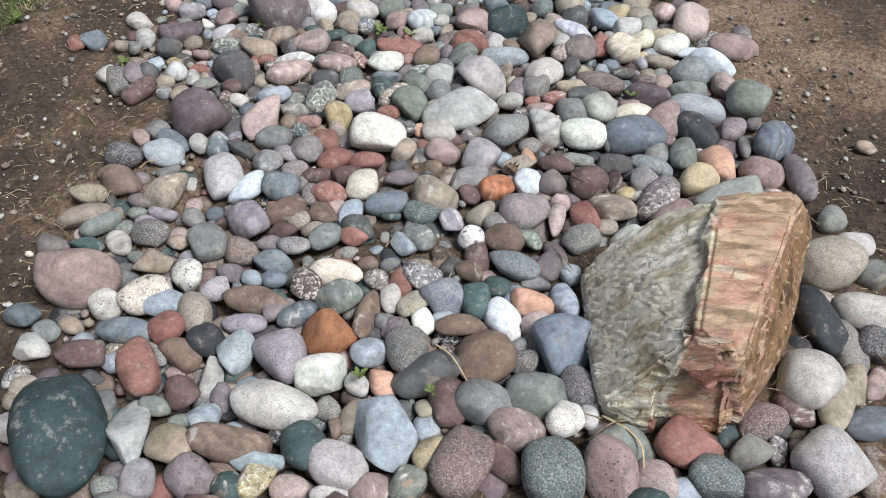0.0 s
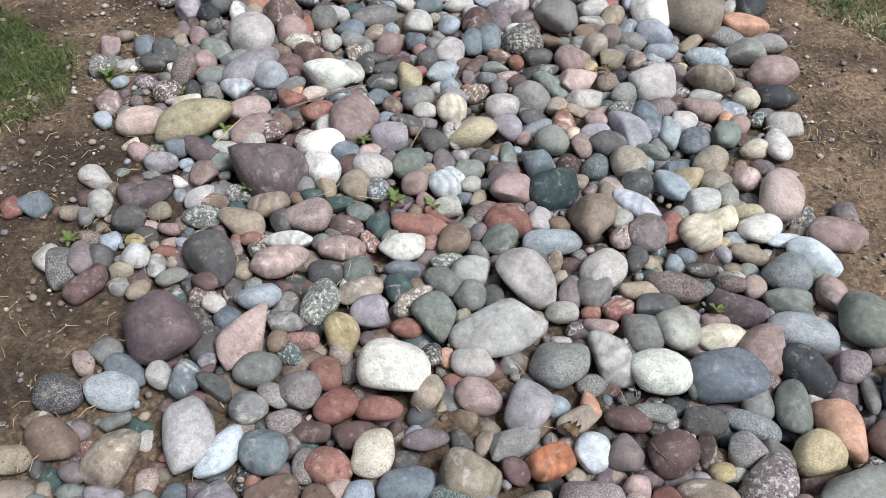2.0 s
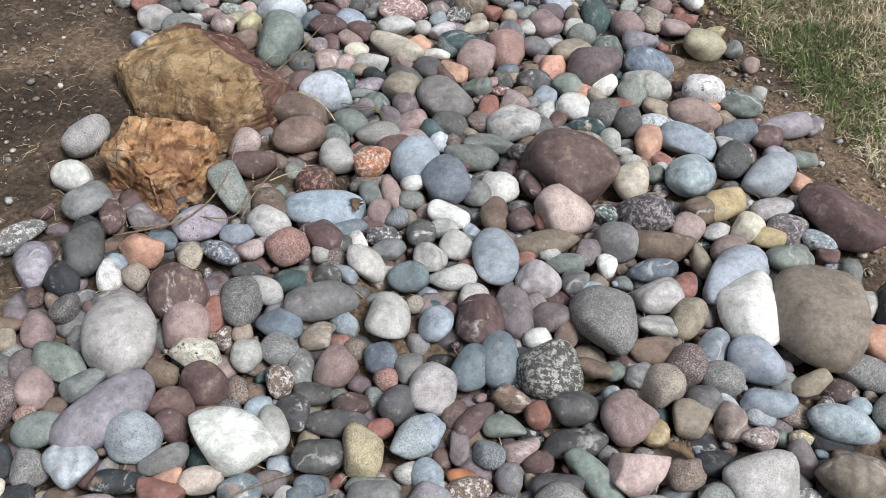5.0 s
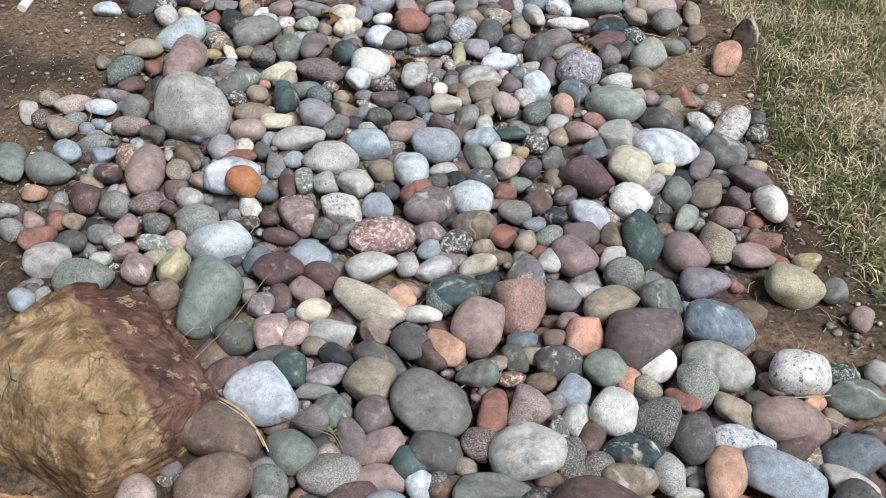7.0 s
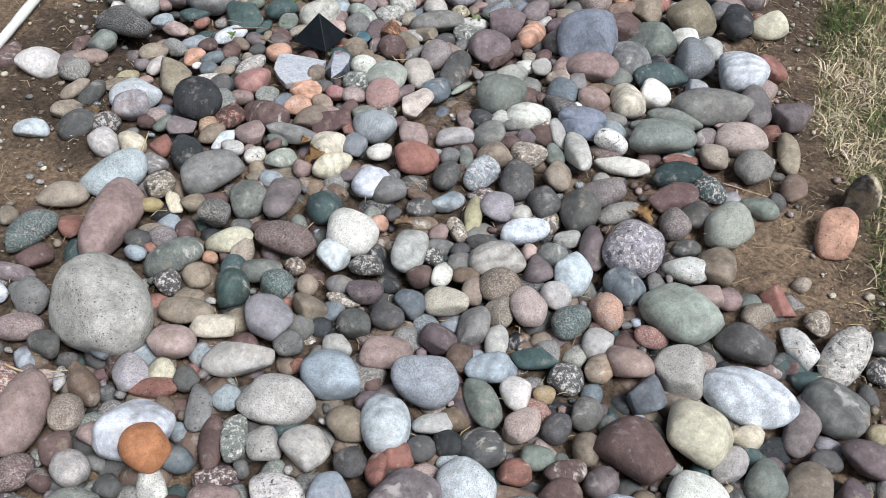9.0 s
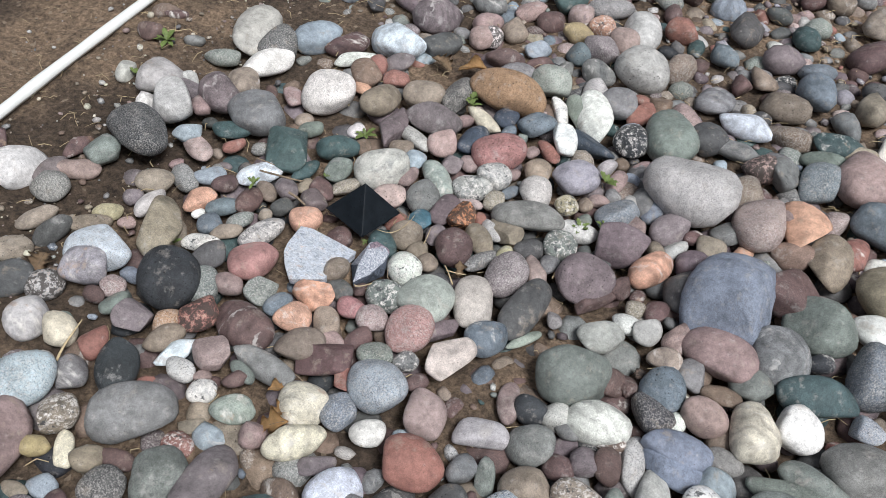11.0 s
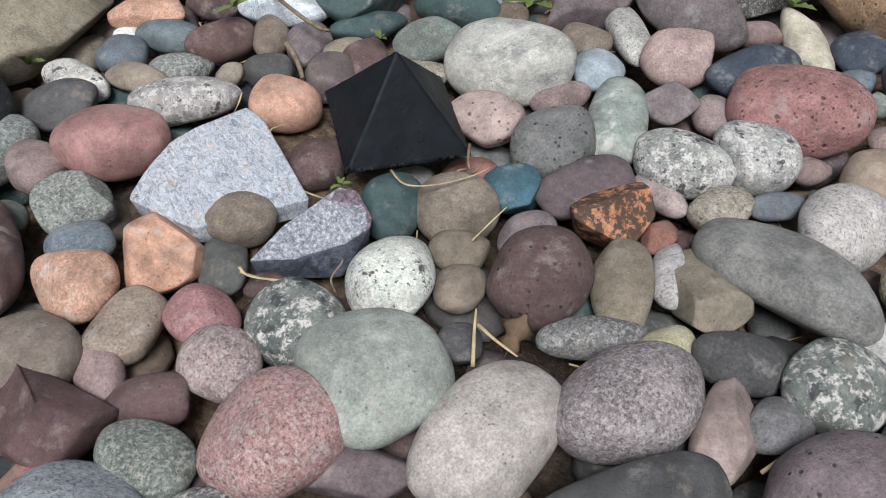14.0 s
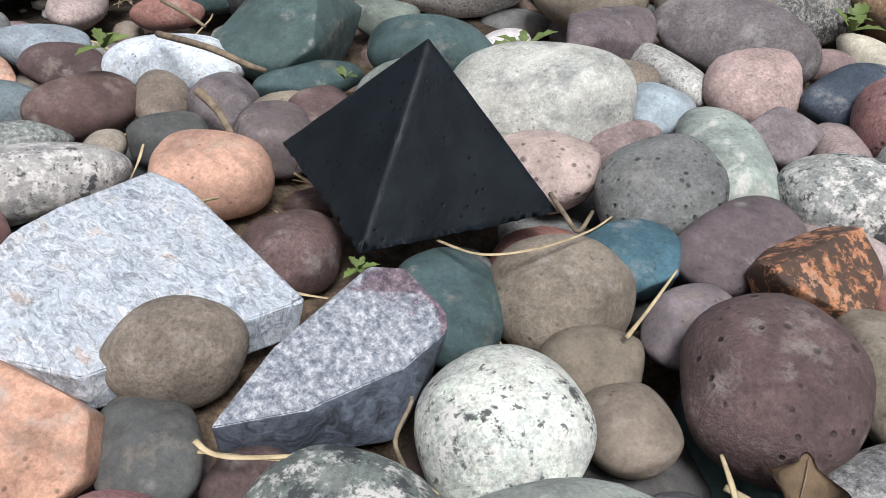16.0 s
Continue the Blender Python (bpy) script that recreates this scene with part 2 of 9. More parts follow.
def soil_material():
    m, n, l, b = material("soil", 0.92)
    vec = coords(n, l)
    col = ramp(n, l, noise_node(n, l, vec, 2.3, 8, 0.62), [(0.33, (0.05, 0.036, 0.027)), (0.48, (0.105, 0.076, 0.054)), (0.6, (0.235, 0.168, 0.115))])
    crumb = ramp(n, l, noise_node(n, l, vec, 75, 9, 0.8), [(0.36, 0.28), (0.5, 0.95), (0.66, 1.9)])
    col = mix(n, l, 1.0, col, crumb, "MULTIPLY")
    across = n.new("ShaderNodeVectorMath")
    across.operation = "DOT_PRODUCT"
    l.new(vec, across.inputs[0])
    across.inputs[1].default_value = (0.2, 0.05, 0.0)
    damp = n.new("ShaderNodeMath")
    l.new(across.outputs["Value"], damp.inputs[0])
    l.new(noise_node(n, l, vec, 0.9, 5), damp.inputs[1])
    col = mix(n, l, 1.0, col, ramp(n, l, damp.outputs[0], [(0.2, 0.7), (0.45, 1.0), (0.75, 1.35)]), "MULTIPLY")
    v = n.new("ShaderNodeTexVoronoi")
    v.inputs["Scale"].default_value = 110
    l.new(vec, v.inputs["Vector"])
    bit = ramp(n, l, v.outputs["Color"], [(0.08, 0.8), (0.11, 0.0)])
    col = mix(n, l, bit, col, (0.34, 0.27, 0.2))
    l.new(col, b.inputs["Base Color"])
    bump(n, l, b, mix(n, l, 0.5, noise_node(n, l, vec, 130, 6, 0.75), noise_node(n, l, vec, 28, 5, 0.65)), 1.0, 0.025)
    return m


def plain(name, colour, rough=0.7, scale=60, vary=0.35, depth=0.002):
    m, n, l, b = material(name, rough)
    vec = coords(n, l)
    v = ramp(n, l, noise_node(n, l, vec, scale, 5, 0.65), [(0.3, 1 - vary), (0.7, 1 + vary)])
    l.new(mix(n, l, 1.0, colour, v, "MULTIPLY"), b.inputs["Base Color"])
    bump(n, l, b, noise_node(n, l, vec, scale * 3, 5), 0.4, depth)
    return m


def blade_material(name, dry):
    m, n, l, b = material(name, 0.75)
    rnd = n.new("ShaderNodeNewGeometry").outputs["Random Per Island"]
    patch = noise_node(n, l, coords(n, l), 3.6, 4)
    pick = n.new("ShaderNodeMath")
    pick.operation = "MULTIPLY_ADD"
    l.new(patch, pick.inputs[0])
    pick.inputs[1].default_value = 2.3
    sub = n.new("ShaderNodeMath")
    sub.operation = "MULTIPLY_ADD"
    l.new(rnd, sub.inputs[0])
    sub.inputs[1].default_value, sub.inputs[2].default_value = 0.75, dry
    l.new(sub.outputs[0], pick.inputs[2])
    shade_of = n.new("ShaderNodeTexWhiteNoise")
    shade_of.noise_dimensions = "1D"
    l.new(rnd, shade_of.inputs["W"])
    l.new(mix(n, l, 1.0, ramp(n, l, shade_of.outputs["Value"], [(0.0, 0.35), (0.6, 0.95), (1.0, 1.25)]), ramp(n, l, pick.outputs[0], [(0.05, (0.07, 0.115, 0.03)), (0.28, (0.14, 0.18, 0.06)), (0.38, (0.32, 0.27, 0.155)), (0.55, (0.54, 0.46, 0.3)), (0.85, (0.68, 0.6, 0.45))]), "MULTIPLY"), b.inputs["Base Color"])
    return m


def concrete_black():
    m, n, l, b = material("black_concrete", 0.5)
    vec = coords(n, l)
    col = ramp(n, l, noise_node(n, l, vec, 38, 6, 0.65), [(0.3, (0.004, 0.006, 0.0085)), (0.7, (0.0105, 0.0145, 0.019))])
    v = n.new("ShaderNodeTexVoronoi")
    v.inputs["Scale"].default_value = 175
    l.new(vec, v.inputs["Vector"])
    where = ramp(n, l, noise_node(n, l, vec, 60, 2), [(0.46, 0.0), (0.56, 1.0)])
    hole = mix(n, l, 1.0, ramp(n, l, v.outputs["Distance"], [(0.1, 1.0), (0.2, 0.0)]), where, "MULTIPLY")
    l.new(mix(n, l, hole, col, (0.002, 0.002, 0.0025)), b.inputs["Base Color"])
    b.inputs["Specular IOR Level"].default_value = 0.15
    l.new(ramp(n, l, noise_node(n, l, vec, 25, 4), [(0.3, 0.42), (0.7, 0.62)]), b.inputs["Roughness"])
    bump(n, l, b, mix(n, l, hole, noise_node(n, l, vec, 180, 5), (0.0, 0.0, 0.0)), 0.3, 0.0015)
    return m


STONE_MATERIALS = [smooth_stone(), speckled_stone(), banded_stone(), granite_stone(), marbled_stone(), pitted_stone(), breccia_stone()]
PATTERNS = {"*": (1, "speckled "), "=": (2, "banded "), "#": (3, "black-flecked "), "%": (4, "marbled "), ".": (5, "pitted "), "&": (6, "patchy ")}
SOIL = soil_material()
SLAB = rock("quarried_slab", [(0.36, (0.38, 0.335, 0.24)), (0.5, (0.55, 0.525, 0.43)), (0.64, (0.7, 0.685, 0.62))], 9, 0.6, (0.7, 2.0, 2.0),
            ((0.945, -0.327, 0.0), 0.5203, [(0.34, (0.22, 0.155, 0.1)), (0.46, (0.38, 0.275, 0.19)), (0.56, (0.36, 0.215, 0.155)), (0.68, (0.43, 0.35, 0.265))]))
SLAB_SIDE = rock("rusty_slab_side", [(0.32, (0.09, 0.055, 0.03)), (0.45, (0.2, 0.12, 0.06)), (0.58, (0.26, 0.17, 0.095)), (0.7, (0.31, 0.23, 0.15))], 10, 0.9, (1.0, 0.5, 0.7))
SLAB_FOOT = rock("red_slab_foot", [(0.32, (0.17, 0.08, 0.06)), (0.45, (0.32, 0.17, 0.125)), (0.55, (0.42, 0.28, 0.18)), (0.68, (0.55, 0.44, 0.35))], 12, 0.8)
OCHRE = rock("ochre_rock", [(0.32, (0.17, 0.105, 0.055)), (0.44, (0.27, 0.175, 0.09)), (0.56, (0.36, 0.25, 0.14)), (0.7, (0.47, 0.37, 0.24))], 9, 1.0, (1.0, 1.0, 1.5),
             ((1.0, 0.91, 0.0), 0.625, [(0.3, (0.085, 0.044, 0.036)), (0.5, (0.16, 0.085, 0.068)), (0.64, (0.21, 0.12, 0.088)), (0.74, (0.34, 0.22, 0.13))]), True)
PITTED = rock("pitted_orange_rock", [(0.3, (0.16, 0.085, 0.045)), (0.42, (0.29, 0.155, 0.075)), (0.54, (0.4, 0.235, 0.125)), (0.68, (0.5, 0.37, 0.24))], 13, 1.0, None, None, True)
SPLIT = rock("split_rock", [(0.35, (0.03, 0.026, 0.022)), (0.6, (0.1, 0.08, 0.06)), (0.75, (0.2, 0.16, 0.12))], 14, 0.7, None, ((1.0, 0.7, 0.25), 0.575, [(0.3, (0.25, 0.21, 0.15)), (0.6, (0.5, 0.44, 0.34))]))
PALE_GRANITE = rock("pale_granite", [(0.3, (0.34, 0.375, 0.43)), (0.46, (0.425, 0.46, 0.515)), (0.6, (0.49, 0.515, 0.555)), (0.72, (0.5, 0.44, 0.42))], 60, 0.5, (1.0, 1.8, 1.0))
SPLIT_SKIN = rock("slate_skin", [(0.3, (0.05, 0.058, 0.075)), (0.5, (0.085, 0.1, 0.13)), (0.7, (0.15, 0.17, 0.2))], 40, 0.4)
SPLIT_FACE = crystal_face()
BLADES = blade_material("lawn_blades", -1.16)
GREEN_BLADES = blade_material("green_blades", -1.5)
BLACK = concrete_black()
STRAW = plain("dry_straw", (0.45, 0.36, 0.22), 0.6, 90)
BARK = plain("twig_bark", (0.2, 0.155, 0.11), 0.85, 160, 0.5, 0.003)
DRY_LEAF = plain("dry_leaf", (0.27, 0.19, 0.12), 0.75, 70, 0.4)
TAN_LEAF = plain("tan_leaf", (0.42, 0.26, 0.12), 0.75, 70, 0.35)
GREEN_LEAF = plain("weed_leaf", (0.12, 0.165, 0.05), 0.6, 90, 0.4)
PVC = plain("white_plastic", (0.74, 0.76, 0.74), 0.4, 20, 0.08, 0.0003)


# ---- mesh helpers ----
def mesh_from(name, verts, faces, mats, mat_index=None, tint=None, smooth=True):
    """A mesh of triangles from arrays."""
    me = bpy.data.meshes.new(name)
    verts, faces = np.asarray(verts, np.float32), np.asarray(faces, np.int32)
    k = faces.shape[1]
    me.vertices.add(len(verts))
    me.vertices.foreach_set("co", verts.ravel())
    me.loops.add(faces.size)
    me.loops.foreach_set("vertex_index", faces.ravel())
    me.polygons.add(len(faces))
    me.polygons.foreach_set("loop_start", np.arange(0, faces.size, k, dtype=np.int32))
    me.polygons.foreach_set("use_smooth", np.full(len(faces), smooth))
    for m in mats:
        me.materials.append(m)
    if mat_index is not None:
        me.polygons.foreach_set("material_index", np.asarray(mat_index, np.int32))
    if tint is not None:
        layer = me.attributes.new("tint", "FLOAT_COLOR", "POINT")
        layer.data.foreach_set("color", np.asarray(tint, np.float32).ravel())
    me.update()
    me.validate()
    return me


def sphere(level):
    bm = bmesh.new()
    bmesh.ops.create_icosphere(bm, subdivisions=level, radius=1)
    v = np.array([p.co for p in bm.verts])
    f = np.array([[p.index for p in q.verts] for q in bm.faces])
    bm.free()
    return v, f


SPHERES = {k: sphere(k) for k in (1, 2, 3, 4, 5)}


def part(name, bm, mat, parent=None, label=""):
    me = bpy.data.meshes.new(name)
    bm.to_mesh(me)
    bm.free()
    me.materials.append(mat)
    ob = new(name, me)
    if parent is not None:
        ob.parent = parent
    if label:
        tagged(ob, label)
    return ob


def ripple(v, rng, k, amp, waves=5):
    """Smooth chance variation over points."""
    s = np.zeros(len(v))
    for _ in range(waves):
        d = rng.normal(size=v.shape[1])
        s += np.sin(v @ (d / np.linalg.norm(d)) * k * rng.uniform(0.6, 1.5) + rng.uniform(0, 6.28))
    return s * amp / waves


def cover():
    """How densely stones lie over the plan, 0 to 1, in cells of 2 cm."""
    grid = np.zeros((200, 420))
    cx, cy = np.meshgrid(np.arange(200) * 0.02 - 1.99, np.arange(420) * 0.02 + 0.01, indexing="ij")
    for x, y, a, b, c, turn, kind, up in STONES:
        i0, i1, j0, j1 = int((x - a + 2) / 0.02), int((x + a + 2) / 0.02) + 2, int((y - a) / 0.02), int((y + a) / 0.02) + 2
        dx, dy, t = cx[i0:i1, j0:j1] - x, cy[i0:i1, j0:j1] - y, radians(turn)
        inside = ((dx * math.cos(t) + dy * math.sin(t)) / a) ** 2 + ((dy * math.cos(t) - dx * math.sin(t)) / b) ** 2 < 1
        grid[i0:i1, j0:j1][inside] = 1
    bell = np.exp(-(np.arange(-9, 10) / 4.0) ** 2 / 2)
    bell /= bell.sum()
    for axis in (0, 1):
        grid = np.apply_along_axis(lambda r: np.convolve(r, bell, "same"), axis, grid)
    return np.clip((grid - 0.5) / 0.25, 0, 1)


# ---- ground: one sheet, fine where the camera passes, out to the horizon ----
def soil_height(x, y):
    rng = np.random.default_rng(5)
    p = np.stack([x, y], -1).reshape(-1, 2)
    h = ripple(p, rng, 4, 0.012) + ripple(p, rng, 16, 0.007, 7) + ripple(p, rng, 60, 0.009, 9) + ripple(p, rng, 170, 0.006, 12)
    side = np.clip((np.abs(p[:, 0] + 0.1) - 0.8) / 0.5, 0, 1)
    i, j = np.clip((p[:, 0] + 2) / 0.02, 0, COVER.shape[0] - 1).astype(int), np.clip(p[:, 1] / 0.02, 0, COVER.shape[1] - 1).astype(int)
    bed = COVER[i, j]
    return (h * (1 - 0.5 * bed) + 0.012 * side - 0.002 - 0.03 * bed).reshape(np.shape(x))


def build_ground():
    far = np.array([0.08, 0.25, 0.6, 1.5, 4, 10, 30, 90, 250])
    xs = np.concatenate([-1.7 - far[::-1], np.arange(-1.7, 1.7001, 0.016), 1.7 + far])
    ys = np.concatenate([0.3 - far[::-1], np.arange(0.3, 7.6001, 0.016), 7.6 + far])
    gx, gy = np.meshgrid(xs, ys)
    gz = soil_height(gx, gy)
    n, w = len(xs), np.arange(len(xs) - 1)
    quads = np.concatenate([np.stack([w + r * n, w + 1 + r * n, w + 1 + (r + 1) * n, w + (r + 1) * n], -1) for r in range(len(ys) - 1)])
    ob = new("ground", mesh_from("ground", np.stack([gx, gy, gz], -1).reshape(-1, 3), quads, [SOIL]))
    tagged(ob, "damp brown bare soil with crumbs, grit and straw", "ground", kind="structure")


# ---- stones ----
COLOURS = {
    "w": (0.70, 0.675, 0.63), "W": (0.56, 0.6, 0.645), "l": (0.44, 0.42, 0.4), "L": (0.45, 0.42, 0.405), "b": (0.32, 0.36, 0.4), "B": (0.16, 0.185, 0.21),
    "V": (0.21, 0.24, 0.3), "v": (0.31, 0.285, 0.315), "g": (0.2, 0.195, 0.19), "d": (0.1, 0.097, 0.096), "k": (0.042, 0.045, 0.05), "u": (0.2, 0.165, 0.17),
    "U": (0.15, 0.115, 0.122), "m": (0.13, 0.083, 0.078), "r": (0.28, 0.135, 0.11), "P": (0.31, 0.225, 0.21), "p": (0.44, 0.33, 0.305), "o": (0.55, 0.32, 0.23),
    "O": (0.4, 0.165, 0.085), "q": (0.19, 0.135, 0.105), "t": (0.31, 0.255, 0.2), "T": (0.23, 0.185, 0.145), "c": (0.6, 0.54, 0.43), "y": (0.4, 0.32, 0.18),
    "D": (0.05, 0.062, 0.085), "S": (0.5, 0.43, 0.395), "Q": (0.05, 0.1, 0.13), "A": (0.34, 0.21, 0.13), "R": (0.35, 0.185, 0.175),
    "Y": (0.41, 0.36, 0.235), "e": (0.19, 0.21, 0.19), "E": (0.3, 0.325, 0.285), "n": (0.065, 0.1, 0.1), "N": (0.032, 0.056, 0.058)}
WORDS = {
    "w": "chalky white", "W": "bluish white", "l": "light grey", "L": "pale pinkish grey", "b": "pale blue-grey", "B": "blue-grey", "V": "slate blue", "v": "lavender grey",
    "g": "mid-grey", "d": "dark grey", "k": "charcoal black", "u": "mauve grey", "U": "dark purple-brown", "m": "maroon brown", "r": "brick red", "P": "dusty pink-brown",
    "p": "pale pink", "o": "salmon orange", "O": "rusty orange", "q": "brown", "t": "beige", "T": "grey-brown", "c": "cream", "y": "tan yellow", "Y": "pale olive cream",
    "D": "dark slate", "S": "pale rosy cream", "Q": "deep teal blue", "A": "amber brown", "R": "dusty red", "e": "grey-green", "E": "sage green", "n": "dark teal green", "N": "deep bottle green"}
STONES = []
PYRAMID = (-0.598, 5.546, 0.038)


def stone(x, y, a, b, c, turn, look_of, up=0.0):
    """One river stone: place, half length, half width, half height, the turn of its length, and its looks: a colour letter, a pattern mark, ^ broken and angular."""
    STONES.append((x, y, a, b, c, turn, look_of, up))


def shape(rng, level, angular, calm=False):
    v, f = SPHERES[level]
    v = v.copy()
    p = rng.uniform(0.78, 1.0)
    v = np.sign(v) * np.abs(v) ** np.array([p, p, min(1, p + 0.1)])
    v *= (1 + ripple(v, rng, 1.8, 0.2 if calm else 0.26, 4) + ripple(v, rng, 4.2, 0.07 if calm else 0.11, 5))[:, None]
    for _ in range(rng.integers(7, 11) if angular else rng.integers(3, 6) if calm else rng.integers(3, 8)):
        d = rng.normal(size=3) * (1, 1, 0.8)
        d /= np.linalg.norm(d)
        cut = rng.uniform(0.5, 0.78) if angular else rng.uniform(0.74, 0.98) if calm else rng.uniform(0.62, 0.92)
        past, soft_edge = v @ d - cut, 0.03 if angular else 0.2 if calm else 0.1
        over = (past + np.sqrt(past ** 2 + soft_edge ** 2)) / 2
        v -= np.outer(over * (0.95 if angular else 0.85), d)
    if level > 3:
        v *= (1 + ripple(v, rng, 11, 0.012, 8) + ripple(v, rng, 28, 0.005, 8))[:, None]
    lo, hi = v.min(0), v.max(0)
    return (v - (lo + hi) / 2) / ((hi - lo) / 2), f


def stone_arrays(s, seed, level):
    x, y, a, b, c, turn, kind, up = s
    rng = np.random.default_rng(seed)
    v, f = shape(rng, level, "^" in kind, math.hypot(x - PYRAMID[0], y - PYRAMID[1]) < 0.42)
    beside = math.hypot(x - PYRAMID[0], y - PYRAMID[1]) < 0.5
    v = v * (a, b, c * (0.9 if beside else 1.12)) * (1.03 if beside else 1.09)
    lean = 4 if beside else 9
    tilt = Euler((radians(rng.normal() * lean), radians(rng.normal() * lean), radians(turn))).to_matrix()
    v = v @ np.array(tilt).T
    base = np.array(COLOURS[kind[0]])
    base = base * (0.965, 1.0, 1.02) * rng.uniform(0.86, 1.14) * rng.normal(1, 0.018, 3)
    tint = np.tile((*np.clip(base, 0.01, 0.8), rng.random()), (len(v), 1))
    plainly = len(kind) == 1 and a < 0.065 and math.hypot(x - PYRAMID[0], y - PYRAMID[1]) > 0.5
    mat = next((PATTERNS[k][0] for k in kind if k in PATTERNS), int(rng.choice(7, p=(0.6, 0.08, 0.08, 0.06, 0.1, 0.07, 0.01))) if plainly else 0)
    z = (0.62 if beside else 0.78) * c + 0.002 + up
    return v, f, tint, mat, (x, y, z)


def joined(name, stones, levels, label, category, first_seed):
    vs, fs, ts, ms, at = [], [], [], [], 0
    for i, (s, lev) in enumerate(zip(stones, levels)):
        v, f, t, m, place = stone_arrays(s, first_seed + i, lev)
        vs.append(v + place)
        fs.append(f + at)
        ts.append(t)
        ms.append(np.full(len(f), m))
        at += len(v)
    me = mesh_from(name, np.concatenate(vs), np.concatenate(fs), STONE_MATERIALS, np.concatenate(ms), np.concatenate(ts))
    return tagged(new(name, me), label, category, kind="stuff")

# ---- the bed of stones, from the near end to the far end ----
stone(-0.668, 0.728, 0.030, 0.019, 0.013, 172, "t")
stone(-0.137, 0.729, 0.034, 0.017, 0.012, 0, "l")
stone(-0.071, 0.736, 0.033, 0.028, 0.020, 175, "P")
stone(-0.527, 0.736, 0.024, 0.023, 0.016, 107, "e")
stone(-0.313, 0.738, 0.030, 0.025, 0.018, 159, "n")
stone(-0.209, 0.740, 0.032, 0.022, 0.016, 176, "p")
stone(0.470, 0.743, 0.030, 0.024, 0.017, 20, "b")
stone(-0.004, 0.745, 0.035, 0.030, 0.022, 177, "e")
stone(0.627, 0.746, 0.060, 0.039, 0.028, 9, "u")
stone(-0.474, 0.752, 0.038, 0.027, 0.020, 99, "v")
stone(-0.382, 0.754, 0.041, 0.035, 0.026, 144, "u")
stone(-0.270, 0.756, 0.040, 0.026, 0.019, 56, "y")
stone(0.423, 0.760, 0.041, 0.033, 0.024, 98, "p*")
stone(0.527, 0.769, 0.047, 0.038, 0.027, 2, "n*^")
stone(0.246, 0.769, 0.057, 0.052, 0.037, 95, "n*")
stone(0.347, 0.773, 0.060, 0.044, 0.032, 85, "P")
stone(0.803, 0.777, 0.038, 0.023, 0.016, 71, "q")
stone(-0.128, 0.779, 0.052, 0.040, 0.029, 170, "l*")
stone(0.089, 0.783, 0.065, 0.048, 0.034, 65, "m*")
stone(0.728, 0.790, 0.064, 0.058, 0.041, 34, "l*")
stone(-0.719, 0.790, 0.030, 0.018, 0.013, 124, "m")
stone(0.163, 0.795, 0.044, 0.027, 0.019, 140, "m")
stone(-0.272, 0.796, 0.046, 0.022, 0.016, 179, "b^")
stone(0.036, 0.809, 0.037, 0.031, 0.022, 51, "y*")
stone(0.600, 0.817, 0.038, 0.027, 0.020, 41, "g^")
stone(-0.190, 0.817, 0.048, 0.038, 0.028, 121, "n")
stone(-0.432, 0.819, 0.044, 0.037, 0.026, 164, "t")
stone(-0.329, 0.825, 0.071, 0.035, 0.025, 173, "q=")
stone(0.651, 0.827, 0.028, 0.016, 0.012, 78, "g")
stone(-0.628, 0.829, 0.120, 0.075, 0.054, 110, "N")
stone(0.379, 0.832, 0.056, 0.032, 0.023, 3, "e")
stone(0.491, 0.833, 0.058, 0.046, 0.033, 170, "r^")
stone(-0.514, 0.842, 0.076, 0.036, 0.026, 105, "l^")
stone(-0.051, 0.845, 0.079, 0.047, 0.033, 110, "b^")
stone(-0.737, 0.855, 0.036, 0.027, 0.020, 139, "l")
stone(0.189, 0.859, 0.050, 0.040, 0.029, 11, "P")
stone(-0.141, 0.862, 0.022, 0.013, 0.010, 98, "q")
stone(-0.419, 0.878, 0.031, 0.016, 0.011, 18, "e")
stone(0.275, 0.879, 0.035, 0.033, 0.024, 48, "w*")
stone(-0.386, 0.881, 0.031, 0.024, 0.017, 14, "b")
stone(0.632, 0.881, 0.046, 0.032, 0.023, 17, "m*")
stone(0.832, 0.882, 0.051, 0.030, 0.021, 21, "B")
stone(-0.111, 0.885, 0.033, 0.024, 0.017, 64, "t")
stone(0.323, 0.892, 0.023, 0.017, 0.013, 79, "l")
stone(-0.159, 0.901, 0.024, 0.022, 0.016, 147, "g*")
stone(-0.256, 0.905, 0.075, 0.045, 0.033, 168, "l*")
stone(-0.483, 0.906, 0.029, 0.018, 0.013, 162, "e")
stone(0.017, 0.910, 0.030, 0.016, 0.011, 100, "t")
stone(-0.755, 0.912, 0.023, 0.017, 0.012, 163, "t")
stone(0.701, 0.913, 0.041, 0.025, 0.018, 123, "m")
stone(0.127, 0.915, 0.052, 0.043, 0.031, 19, "g")
stone(0.065, 0.920, 0.048, 0.035, 0.025, 104, "m")
stone(-0.360, 0.925, 0.031, 0.020, 0.015, 117, "u")
stone(-0.437, 0.930, 0.035, 0.030, 0.021, 132, "m")
stone(0.783, 0.931, 0.075, 0.030, 0.021, 65, "t")
stone(0.229, 0.938, 0.059, 0.043, 0.031, 177, "e")
stone(-0.739, 0.940, 0.030, 0.025, 0.018, 177, "t*")
stone(0.311, 0.953, 0.054, 0.030, 0.021, 108, "d")
stone(-0.110, 0.959, 0.024, 0.022, 0.016, 165, "l")
stone(-0.062, 0.963, 0.034, 0.024, 0.017, 115, "o")
stone(0.738, 0.969, 0.063, 0.054, 0.039, 47, "l*")
